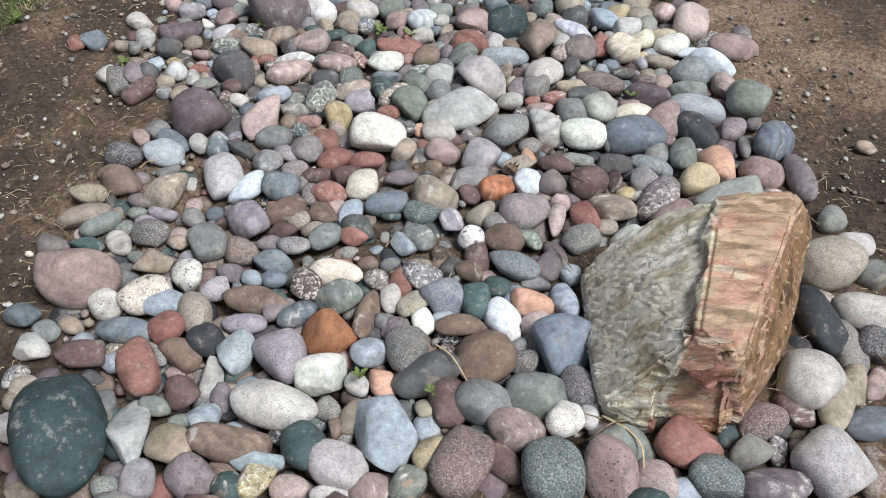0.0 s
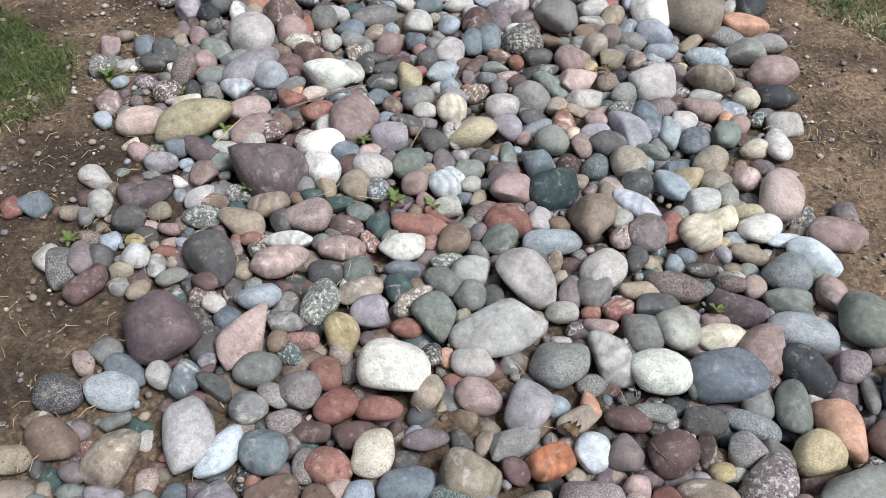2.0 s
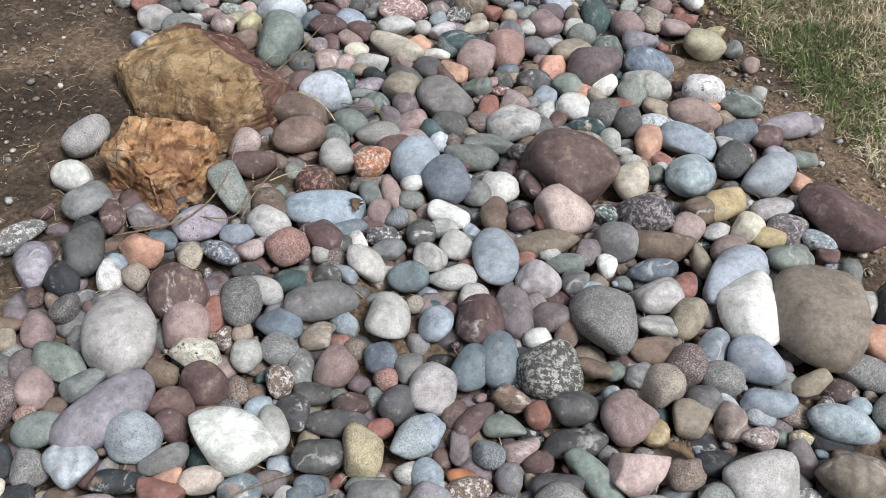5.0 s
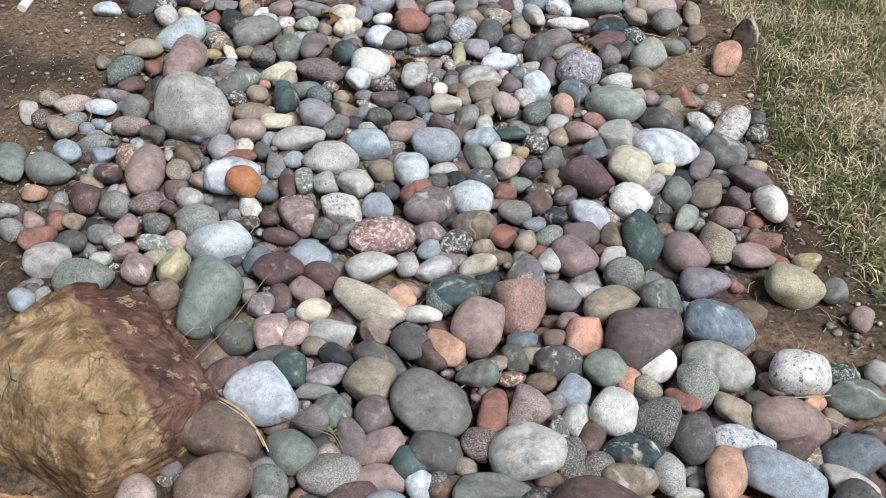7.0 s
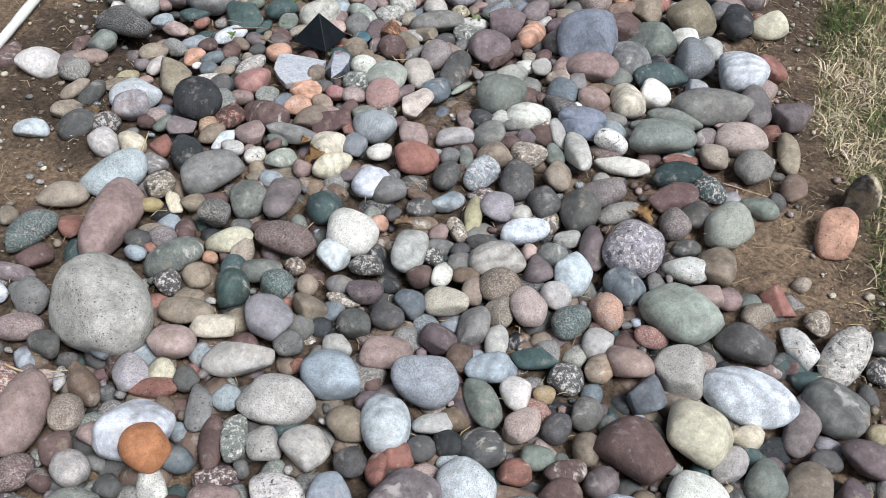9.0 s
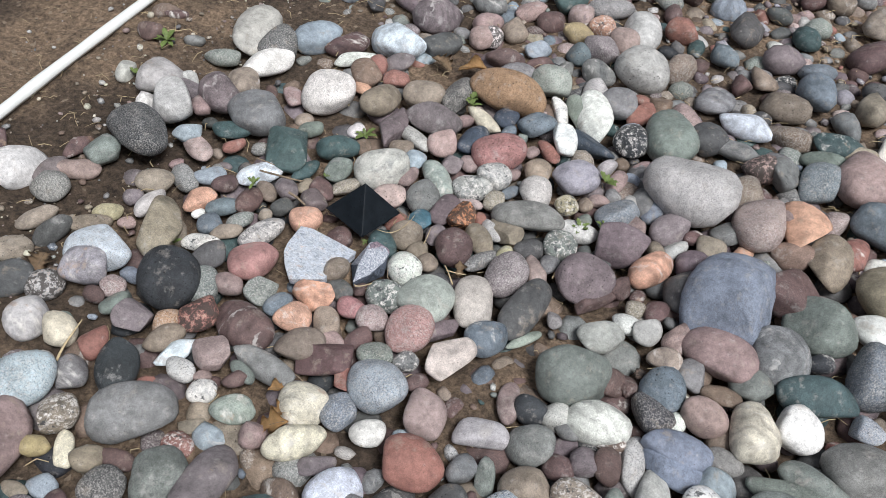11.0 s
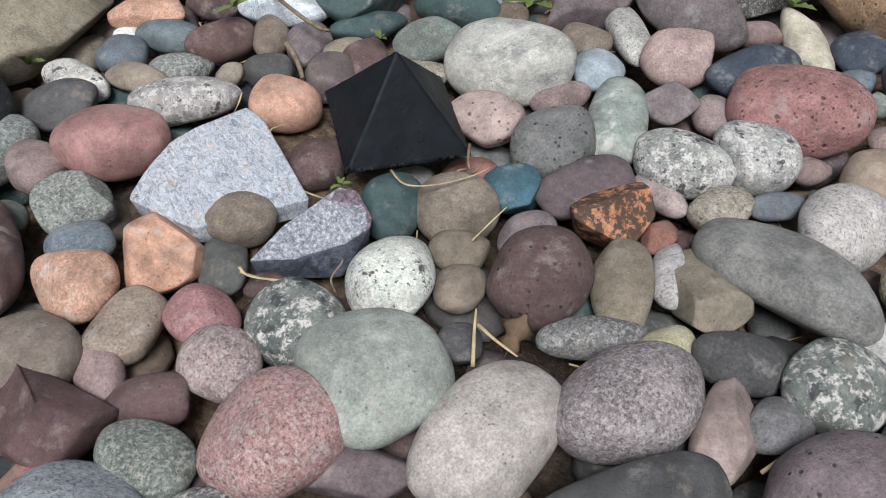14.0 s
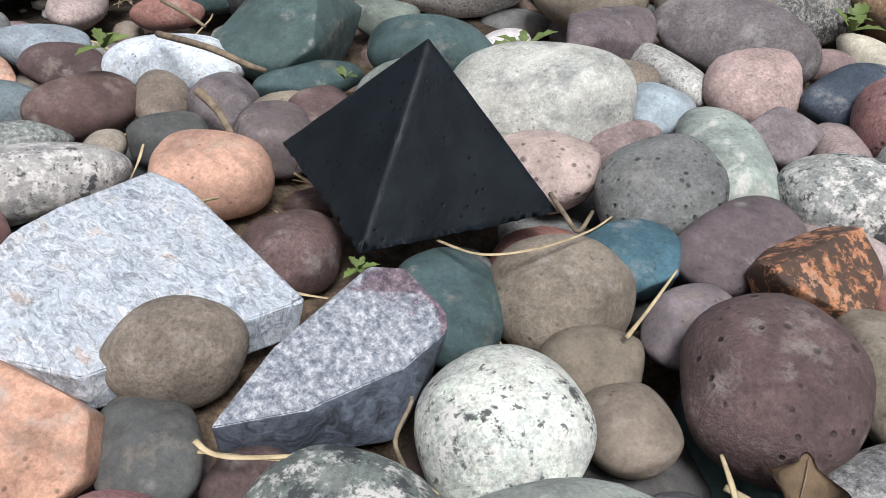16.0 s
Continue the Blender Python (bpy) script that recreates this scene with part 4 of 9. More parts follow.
stone(0.111, 2.135, 0.051, 0.040, 0.029, 175, "r=")
stone(0.682, 2.137, 0.047, 0.033, 0.024, 20, "w*")
stone(-0.887, 2.137, 0.027, 0.021, 0.015, 44, "t")
stone(0.019, 2.139, 0.022, 0.018, 0.013, 43, "e")
stone(0.227, 2.140, 0.025, 0.021, 0.015, 21, "q")
stone(-1.026, 2.144, 0.029, 0.022, 0.016, 125, "r")
stone(-0.683, 2.145, 0.026, 0.025, 0.018, 154, "t")
stone(0.782, 2.147, 0.017, 0.009, 0.007, 64, "c")
stone(0.182, 2.155, 0.031, 0.028, 0.020, 77, "l*")
stone(-0.973, 2.157, 0.035, 0.030, 0.022, 147, "B")
stone(0.302, 2.157, 0.075, 0.052, 0.038, 90, "T^")
stone(-0.141, 2.160, 0.017, 0.016, 0.012, 174, "B")
stone(0.371, 2.162, 0.027, 0.023, 0.017, 58, "l")
stone(-0.229, 2.164, 0.031, 0.022, 0.016, 8, "e")
stone(-0.513, 2.166, 0.020, 0.018, 0.013, 144, "n")
stone(-0.825, 2.166, 0.039, 0.028, 0.020, 123, "l")
stone(-0.050, 2.167, 0.032, 0.015, 0.011, 166, "r")
stone(0.607, 2.172, 0.038, 0.031, 0.022, 13, "c^")
stone(-0.440, 2.174, 0.049, 0.035, 0.025, 177, "t=")
stone(0.056, 2.176, 0.041, 0.025, 0.018, 34, "m")
stone(-0.025, 2.184, 0.033, 0.025, 0.018, 171, "l")
stone(-0.568, 2.188, 0.033, 0.021, 0.015, 172, "q")
stone(-0.158, 2.192, 0.028, 0.017, 0.012, 3, "m")
stone(-0.282, 2.192, 0.035, 0.020, 0.015, 2, "n")
stone(0.163, 2.194, 0.024, 0.016, 0.012, 64, "u")
stone(-0.761, 2.195, 0.043, 0.029, 0.021, 123, "U")
stone(0.131, 2.196, 0.021, 0.017, 0.012, 9, "g")
stone(0.512, 2.197, 0.025, 0.020, 0.014, 56, "e*")
stone(0.414, 2.198, 0.067, 0.035, 0.025, 153, "W=")
stone(-0.603, 2.200, 0.039, 0.024, 0.017, 30, "l")
stone(0.893, 2.201, 0.032, 0.026, 0.019, 85, "u")
stone(-0.727, 2.201, 0.057, 0.032, 0.023, 39, "U^")
stone(0.674, 2.208, 0.041, 0.021, 0.015, 2, "Y*")
stone(-0.081, 2.209, 0.023, 0.021, 0.015, 96, "P")
stone(-0.382, 2.209, 0.023, 0.017, 0.012, 122, "q")
stone(0.356, 2.213, 0.059, 0.028, 0.020, 98, "t")
stone(-0.519, 2.215, 0.032, 0.022, 0.016, 163, "g")
stone(-0.347, 2.215, 0.025, 0.021, 0.015, 171, "n")
stone(-0.007, 2.220, 0.018, 0.017, 0.012, 11, "n")
stone(0.045, 2.223, 0.027, 0.018, 0.013, 68, "t")
stone(-0.561, 2.225, 0.030, 0.021, 0.015, 39, "g")
stone(0.569, 2.226, 0.044, 0.036, 0.026, 35, "l")
stone(0.013, 2.230, 0.019, 0.017, 0.012, 8, "B")
stone(-0.192, 2.237, 0.032, 0.027, 0.020, 112, "B")
stone(0.127, 2.248, 0.060, 0.041, 0.030, 32, "P^")
stone(0.756, 2.248, 0.067, 0.050, 0.036, 61, "p*")
stone(0.221, 2.249, 0.060, 0.046, 0.033, 24, "N")
stone(0.630, 2.250, 0.037, 0.027, 0.019, 74, "e")
stone(-0.369, 2.252, 0.026, 0.023, 0.017, 158, "g")
stone(-0.245, 2.253, 0.039, 0.035, 0.025, 98, "t")
stone(-0.668, 2.254, 0.020, 0.017, 0.012, 146, "w^")
stone(-0.864, 2.258, 0.040, 0.028, 0.020, 154, "l")
stone(-0.038, 2.259, 0.044, 0.035, 0.026, 110, "W")
stone(0.315, 2.260, 0.022, 0.019, 0.014, 24, "u")
stone(-0.108, 2.264, 0.033, 0.032, 0.023, 177, "P")
stone(-0.320, 2.266, 0.046, 0.020, 0.014, 116, "t")
stone(0.026, 2.272, 0.026, 0.024, 0.017, 13, "l*")
stone(0.360, 2.274, 0.030, 0.026, 0.019, 6, "p")
stone(-0.459, 2.278, 0.084, 0.074, 0.053, 158, "U")
stone(0.070, 2.278, 0.026, 0.017, 0.013, 6, "d")
stone(-0.613, 2.281, 0.047, 0.030, 0.022, 100, "P")
stone(0.423, 2.285, 0.041, 0.035, 0.025, 64, "d")
stone(0.505, 2.285, 0.053, 0.031, 0.022, 128, "b")
stone(-0.568, 2.286, 0.017, 0.012, 0.009, 176, "g")
stone(0.107, 2.291, 0.044, 0.039, 0.028, 90, "u")
stone(0.289, 2.299, 0.021, 0.018, 0.013, 68, "t")
stone(0.617, 2.306, 0.037, 0.030, 0.021, 43, "t")
stone(-0.016, 2.306, 0.038, 0.023, 0.016, 115, "W")
stone(-0.082, 2.310, 0.040, 0.022, 0.016, 94, "t")
stone(-0.212, 2.313, 0.045, 0.039, 0.028, 141, "l*")
stone(0.551, 2.314, 0.039, 0.031, 0.023, 27, "y*")
stone(-0.336, 2.318, 0.053, 0.039, 0.028, 114, "w")
stone(0.691, 2.319, 0.035, 0.033, 0.024, 99, "p")
stone(-0.727, 2.321, 0.040, 0.026, 0.019, 178, "v")
stone(-0.270, 2.323, 0.035, 0.026, 0.019, 102, "m")
stone(0.017, 2.325, 0.039, 0.029, 0.021, 171, "e")
stone(0.130, 2.328, 0.026, 0.019, 0.013, 86, "r")
stone(-0.573, 2.330, 0.035, 0.025, 0.018, 33, "e")
stone(0.085, 2.333, 0.027, 0.020, 0.015, 142, "q")
stone(-0.125, 2.339, 0.047, 0.038, 0.027, 83, "e")
stone(0.797, 2.351, 0.039, 0.016, 0.012, 7, "P")
stone(0.331, 2.353, 0.038, 0.032, 0.023, 81, "n*")
stone(0.263, 2.354, 0.030, 0.028, 0.020, 86, "m")
stone(0.410, 2.355, 0.049, 0.043, 0.031, 80, "t*")
stone(-0.039, 2.355, 0.036, 0.025, 0.018, 98, "u")
stone(0.531, 2.358, 0.032, 0.021, 0.015, 4, "B")
stone(-0.792, 2.358, 0.027, 0.024, 0.017, 0, "P")
stone(0.186, 2.361, 0.062, 0.044, 0.032, 115, "B^")
stone(0.742, 2.364, 0.028, 0.022, 0.016, 137, "U")
stone(-0.178, 2.371, 0.023, 0.020, 0.014, 119, "u")
stone(-0.580, 2.371, 0.036, 0.026, 0.019, 16, "l")
stone(-0.644, 2.372, 0.059, 0.030, 0.022, 142, "U")
stone(-0.082, 2.374, 0.019, 0.017, 0.012, 5, "g")
stone(0.050, 2.378, 0.026, 0.023, 0.017, 84, "d")
stone(-0.282, 2.379, 0.034, 0.030, 0.021, 177, "B")
stone(0.618, 2.379, 0.044, 0.033, 0.024, 53, "t*")
stone(-0.702, 2.382, 0.029, 0.026, 0.019, 3, "B")
stone(-0.000, 2.384, 0.023, 0.021, 0.015, 11, "l")
stone(-0.227, 2.392, 0.028, 0.019, 0.014, 3, "p")
stone(0.119, 2.393, 0.052, 0.023, 0.017, 96, "e")
stone(-0.824, 2.397, 0.024, 0.013, 0.010, 17, "c^")
stone(-0.348, 2.404, 0.057, 0.041, 0.029, 1, "w")
stone(-0.515, 2.406, 0.040, 0.028, 0.020, 119, "l")
stone(-0.634, 2.411, 0.020, 0.017, 0.012, 157, "n")
stone(0.480, 2.419, 0.041, 0.022, 0.016, 150, "e=")
stone(0.304, 2.431, 0.035, 0.027, 0.020, 83, "P")
stone(-0.389, 2.433, 0.039, 0.025, 0.018, 74, "p")
stone(-0.067, 2.435, 0.039, 0.033, 0.024, 116, "d")
stone(0.737, 2.436, 0.034, 0.030, 0.021, 16, "c")
stone(-0.177, 2.438, 0.046, 0.043, 0.031, 155, "v*")
stone(0.371, 2.438, 0.049, 0.036, 0.026, 20, "d")
stone(0.229, 2.441, 0.044, 0.040, 0.029, 90, "e")
stone(-0.605, 2.445, 0.023, 0.016, 0.012, 36, "l")
stone(0.801, 2.453, 0.064, 0.032, 0.023, 79, "w")
stone(-0.527, 2.454, 0.067, 0.035, 0.025, 49, "P")
stone(-0.484, 2.455, 0.033, 0.030, 0.022, 134, "m")
stone(0.024, 2.459, 0.066, 0.042, 0.031, 6, "Y*")
stone(-0.013, 2.461, 0.043, 0.032, 0.023, 95, "l")
stone(0.592, 2.461, 0.045, 0.035, 0.025, 72, "B=")
stone(0.161, 2.464, 0.020, 0.018, 0.013, 17, "P")
stone(-0.681, 2.475, 0.097, 0.059, 0.042, 27, "Y")
stone(-0.815, 2.477, 0.056, 0.038, 0.028, 13, "p")
stone(-0.118, 2.485, 0.019, 0.016, 0.012, 95, "q")
stone(-0.917, 2.487, 0.028, 0.021, 0.015, 128, "b")
stone(-0.347, 2.489, 0.033, 0.027, 0.019, 96, "l*")
stone(0.677, 2.489, 0.043, 0.035, 0.025, 47, "e")
stone(-0.464, 2.490, 0.029, 0.027, 0.019, 141, "q")
stone(0.342, 2.491, 0.039, 0.027, 0.019, 10, "v")
stone(-0.271, 2.492, 0.075, 0.059, 0.043, 103, "P")
stone(0.290, 2.493, 0.024, 0.018, 0.013, 84, "c")
stone(0.116, 2.496, 0.036, 0.036, 0.026, 88, "v")
stone(-0.425, 2.497, 0.020, 0.018, 0.013, 167, "m")
stone(0.537, 2.501, 0.051, 0.028, 0.020, 82, "b*")
stone(0.431, 2.505, 0.061, 0.038, 0.027, 132, "v^")
stone(0.194, 2.508, 0.042, 0.022, 0.016, 32, "B")
stone(-0.137, 2.513, 0.045, 0.023, 0.016, 170, "d")
stone(-0.088, 2.520, 0.025, 0.016, 0.011, 170, "g")
stone(-0.867, 2.525, 0.026, 0.020, 0.015, 172, "g")
stone(0.266, 2.527, 0.033, 0.030, 0.022, 28, "r")
stone(-0.441, 2.540, 0.023, 0.019, 0.013, 177, "d")
stone(-0.480, 2.542, 0.024, 0.019, 0.013, 179, "d")
stone(0.721, 2.544, 0.034, 0.027, 0.019, 26, "P")
stone(-0.549, 2.544, 0.050, 0.035, 0.025, 19, "p*")
stone(0.843, 2.544, 0.049, 0.037, 0.026, 12, "l*")
stone(-0.919, 2.545, 0.031, 0.030, 0.021, 108, "P")
stone(0.577, 2.546, 0.039, 0.032, 0.023, 55, "l")
stone(0.352, 2.548, 0.028, 0.023, 0.017, 175, "P")
stone(-0.374, 2.550, 0.042, 0.028, 0.020, 20, "r")
stone(0.192, 2.552, 0.040, 0.023, 0.016, 21, "d")
stone(0.483, 2.554, 0.069, 0.036, 0.026, 96, "B=")
stone(0.693, 2.560, 0.027, 0.022, 0.016, 41, "o")
stone(-0.096, 2.567, 0.030, 0.023, 0.017, 167, "l*")
stone(-0.025, 2.567, 0.045, 0.037, 0.027, 90, "c")
stone(-0.722, 2.571, 0.037, 0.024, 0.017, 19, "c")
stone(0.780, 2.574, 0.027, 0.019, 0.014, 63, "n")
stone(-0.666, 2.577, 0.030, 0.020, 0.015, 163, "k")
stone(-0.858, 2.577, 0.021, 0.018, 0.013, 145, "u")
stone(-0.925, 2.581, 0.028, 0.023, 0.017, 164, "P")
stone(0.177, 2.581, 0.025, 0.017, 0.012, 8, "g")
stone(-0.739, 2.582, 0.041, 0.017, 0.012, 4, "l")
stone(0.423, 2.587, 0.040, 0.026, 0.019, 24, "d")
stone(0.109, 2.588, 0.043, 0.041, 0.030, 89, "l")
stone(-0.181, 2.588, 0.026, 0.023, 0.017, 148, "q")
stone(0.305, 2.590, 0.036, 0.016, 0.012, 156, "t")
stone(0.527, 2.592, 0.036, 0.034, 0.024, 147, "U*")
stone(-0.449, 2.592, 0.037, 0.029, 0.021, 0, "r^")
stone(-0.253, 2.601, 0.032, 0.021, 0.015, 98, "w")
stone(0.638, 2.601, 0.052, 0.034, 0.024, 164, "P")
stone(0.253, 2.602, 0.031, 0.025, 0.018, 78, "t*")
stone(0.716, 2.606, 0.039, 0.024, 0.017, 11, "b")
stone(-0.785, 2.613, 0.039, 0.034, 0.024, 55, "m")
stone(-0.230, 2.613, 0.025, 0.024, 0.017, 175, "B")
stone(-0.327, 2.615, 0.033, 0.029, 0.021, 179, "B")
stone(-0.522, 2.618, 0.042, 0.019, 0.014, 4, "k")
stone(-0.450, 2.619, 0.034, 0.019, 0.014, 37, "o^")
stone(-0.116, 2.619, 0.042, 0.034, 0.024, 5, "g")
stone(0.189, 2.623, 0.047, 0.043, 0.031, 136, "g")
stone(-0.671, 2.626, 0.031, 0.028, 0.020, 129, "g*")
stone(-0.723, 2.629, 0.029, 0.024, 0.017, 121, "k")
stone(-0.022, 2.630, 0.034, 0.027, 0.020, 167, "v")
stone(-0.395, 2.632, 0.034, 0.022, 0.016, 3, "c")
stone(0.331, 2.635, 0.051, 0.032, 0.023, 16, "l*")
stone(-0.284, 2.638, 0.026, 0.021, 0.015, 2, "u")
stone(-0.220, 2.640, 0.025, 0.017, 0.012, 4, "B")
stone(-0.605, 2.640, 0.042, 0.035, 0.025, 143, "W")
stone(0.033, 2.647, 0.040, 0.027, 0.019, 23, "q")
stone(-0.118, 2.648, 0.043, 0.018, 0.013, 5, "e")
stone(0.768, 2.653, 0.049, 0.035, 0.025, 69, "c")
stone(-0.025, 2.656, 0.026, 0.020, 0.014, 7, "l")
stone(-0.458, 2.658, 0.040, 0.024, 0.018, 38, "g")
stone(-0.855, 2.662, 0.026, 0.022, 0.016, 168, "u")
stone(0.848, 2.664, 0.056, 0.039, 0.028, 163, "k")
stone(-0.928, 2.665, 0.023, 0.020, 0.014, 165, "b")
stone(0.661, 2.666, 0.041, 0.025, 0.018, 163, "l")
stone(0.183, 2.669, 0.042, 0.030, 0.021, 8, "d")
stone(0.442, 2.670, 0.037, 0.028, 0.020, 34, "e*")
stone(-0.032, 2.671, 0.032, 0.026, 0.019, 90, "b")
stone(0.037, 2.675, 0.037, 0.017, 0.012, 163, "O")
stone(-0.064, 2.678, 0.023, 0.018, 0.013, 6, "l*")
stone(0.102, 2.684, 0.027, 0.022, 0.016, 85, "g")
stone(-0.213, 2.691, 0.043, 0.028, 0.020, 5, "d")
stone(-0.677, 2.693, 0.041, 0.030, 0.022, 22, "e")
stone(0.455, 2.698, 0.035, 0.018, 0.013, 7, "e")
stone(-0.524, 2.700, 0.052, 0.044, 0.032, 118, "b*")
stone(-0.144, 2.701, 0.041, 0.034, 0.025, 88, "y*")
stone(0.246, 2.702, 0.056, 0.024, 0.018, 134, "e")
stone(0.527, 2.703, 0.061, 0.048, 0.035, 18, "l*")
stone(-0.369, 2.704, 0.078, 0.051, 0.037, 158, "w")
stone(0.316, 2.715, 0.056, 0.037, 0.027, 26, "p^")
stone(0.400, 2.720, 0.033, 0.029, 0.021, 50, "q*")
stone(0.151, 2.721, 0.026, 0.020, 0.015, 169, "m")
stone(-0.769, 2.723, 0.054, 0.031, 0.022, 91, "m")
stone(0.067, 2.724, 0.032, 0.025, 0.018, 147, "B")
stone(-0.998, 2.726, 0.032, 0.030, 0.022, 114, "g")
stone(-0.468, 2.728, 0.030, 0.024, 0.017, 132, "m")
stone(-0.715, 2.729, 0.022, 0.015, 0.011, 43, "r")
stone(0.689, 2.730, 0.063, 0.050, 0.036, 22, "t")
stone(-0.578, 2.734, 0.088, 0.044, 0.032, 54, "v")
stone(-0.301, 2.735, 0.046, 0.028, 0.020, 113, "l")
stone(0.019, 2.737, 0.030, 0.016, 0.011, 91, "u")
stone(-0.913, 2.740, 0.011, 0.010, 0.007, 151, "w")
stone(-0.057, 2.742, 0.052, 0.032, 0.023, 38, "b*")
stone(-0.805, 2.744, 0.016, 0.014, 0.010, 134, "w")
stone(0.125, 2.744, 0.034, 0.020, 0.014, 36, "P")
stone(0.457, 2.747, 0.040, 0.022, 0.016, 8, "k")
stone(-0.864, 2.756, 0.032, 0.027, 0.019, 126, "d")
stone(-0.040, 2.759, 0.033, 0.027, 0.019, 90, "b")
stone(-0.194, 2.760, 0.053, 0.023, 0.016, 5, "d")
stone(0.214, 2.763, 0.054, 0.026, 0.018, 6, "d")
stone(-0.271, 2.771, 0.034, 0.027, 0.019, 98, "d")
stone(0.868, 2.771, 0.067, 0.049, 0.036, 173, "P")
stone(-0.479, 2.772, 0.040, 0.026, 0.019, 175, "m")
stone(0.613, 2.773, 0.032, 0.025, 0.018, 122, "u")
stone(-0.718, 2.776, 0.042, 0.029, 0.021, 110, "P")
stone(-0.335, 2.783, 0.025, 0.019, 0.013, 35, "b")
stone(0.094, 2.787, 0.036, 0.021, 0.015, 6, "e")
stone(0.035, 2.789, 0.047, 0.020, 0.014, 46, "m")
stone(-0.638, 2.792, 0.039, 0.025, 0.018, 33, "e")
stone(0.360, 2.798, 0.026, 0.022, 0.016, 70, "y")
stone(-0.175, 2.803, 0.032, 0.021, 0.015, 5, "m")
stone(-0.094, 2.805, 0.033, 0.032, 0.023, 19, "d")
stone(0.547, 2.809, 0.043, 0.020, 0.014, 34, "P")
stone(-0.837, 2.811, 0.046, 0.032, 0.023, 112, "d")
stone(-0.434, 2.813, 0.044, 0.035, 0.025, 159, "m")
stone(-0.787, 2.814, 0.030, 0.021, 0.015, 112, "g")
stone(0.153, 2.815, 0.029, 0.022, 0.016, 78, "r")
stone(0.306, 2.816, 0.048, 0.044, 0.032, 56, "P")
stone(-0.245, 2.817, 0.032, 0.021, 0.015, 5, "d")
stone(0.618, 2.817, 0.020, 0.016, 0.011, 17, "y")
stone(-1.004, 2.822, 0.039, 0.034, 0.025, 164, "P^")
stone(-0.760, 2.824, 0.039, 0.021, 0.015, 107, "u")
stone(-0.200, 2.825, 0.016, 0.014, 0.010, 6, "e")
stone(-0.516, 2.832, 0.032, 0.024, 0.017, 150, "q")
stone(0.422, 2.832, 0.038, 0.032, 0.023, 69, "t")
stone(-0.698, 2.833, 0.050, 0.029, 0.021, 166, "e")
stone(-0.902, 2.834, 0.040, 0.031, 0.023, 112, "B")
stone(0.217, 2.834, 0.041, 0.032, 0.023, 10, "d")
stone(0.496, 2.835, 0.039, 0.027, 0.020, 82, "P")
stone(-0.307, 2.837, 0.030, 0.024, 0.018, 99, "q")
stone(-0.037, 2.840, 0.043, 0.041, 0.029, 76, "l")
stone(0.108, 2.843, 0.033, 0.021, 0.015, 151, "q")
stone(0.699, 2.850, 0.058, 0.034, 0.025, 170, "b")
stone(0.555, 2.855, 0.028, 0.017, 0.012, 9, "b")
stone(-0.121, 2.864, 0.021, 0.021, 0.015, 17, "r")
stone(-0.274, 2.870, 0.037, 0.023, 0.016, 101, "g")
stone(-0.214, 2.876, 0.042, 0.036, 0.026, 68, "P")
stone(-0.817, 2.876, 0.027, 0.022, 0.016, 115, "t")
stone(0.456, 2.878, 0.041, 0.030, 0.022, 75, "g")
stone(0.572, 2.883, 0.047, 0.029, 0.021, 9, "b")
stone(-0.466, 2.884, 0.045, 0.030, 0.021, 5, "c")
stone(0.827, 2.885, 0.064, 0.043, 0.031, 23, "e*")
stone(-0.375, 2.886, 0.032, 0.028, 0.020, 102, "l")
stone(0.739, 2.894, 0.024, 0.018, 0.013, 18, "b")
stone(-0.081, 2.894, 0.030, 0.025, 0.018, 48, "g")
stone(-0.608, 2.897, 0.085, 0.061, 0.044, 106, "l")
stone(0.174, 2.898, 0.056, 0.051, 0.037, 20, "l")
stone(0.378, 2.898, 0.042, 0.038, 0.027, 47, "t*")
stone(0.033, 2.899, 0.043, 0.037, 0.027, 85, "B")
stone(-0.980, 2.902, 0.028, 0.019, 0.014, 30, "t")
stone(-0.830, 2.903, 0.038, 0.024, 0.017, 4, "q")
stone(-0.320, 2.904, 0.034, 0.031, 0.022, 133, "g*")
stone(-0.765, 2.905, 0.040, 0.027, 0.019, 113, "P")
stone(-0.133, 2.908, 0.031, 0.031, 0.022, 61, "B")
stone(0.344, 2.921, 0.029, 0.025, 0.018, 18, "g")
stone(0.084, 2.925, 0.054, 0.038, 0.027, 88, "B")
stone(0.297, 2.926, 0.024, 0.020, 0.015, 75, "e")
stone(0.260, 2.929, 0.037, 0.022, 0.016, 143, "q")
stone(0.495, 2.931, 0.038, 0.032, 0.023, 169, "g*")
stone(-0.397, 2.941, 0.023, 0.019, 0.013, 101, "t")
stone(-0.500, 2.942, 0.047, 0.041, 0.029, 96, "P")
stone(-0.821, 2.943, 0.038, 0.022, 0.016, 109, "u")
stone(0.669, 2.945, 0.041, 0.022, 0.016, 25, "t^")
stone(-0.260, 2.946, 0.031, 0.027, 0.019, 6, "t")
stone(0.897, 2.948, 0.050, 0.031, 0.022, 168, "g*")
stone(0.431, 2.952, 0.038, 0.037, 0.027, 79, "m")
stone(-0.734, 2.957, 0.036, 0.026, 0.019, 109, "d")
stone(-0.334, 2.967, 0.045, 0.030, 0.021, 157, "B")
stone(0.562, 2.969, 0.051, 0.042, 0.030, 126, "b")
stone(0.784, 2.974, 0.055, 0.031, 0.022, 168, "g*")
stone(-0.460, 2.978, 0.037, 0.024, 0.017, 101, "r")
stone(0.373, 2.981, 0.044, 0.027, 0.020, 8, "q")
stone(0.157, 2.984, 0.027, 0.025, 0.018, 25, "w")
stone(-0.804, 2.986, 0.027, 0.018, 0.013, 109, "m")
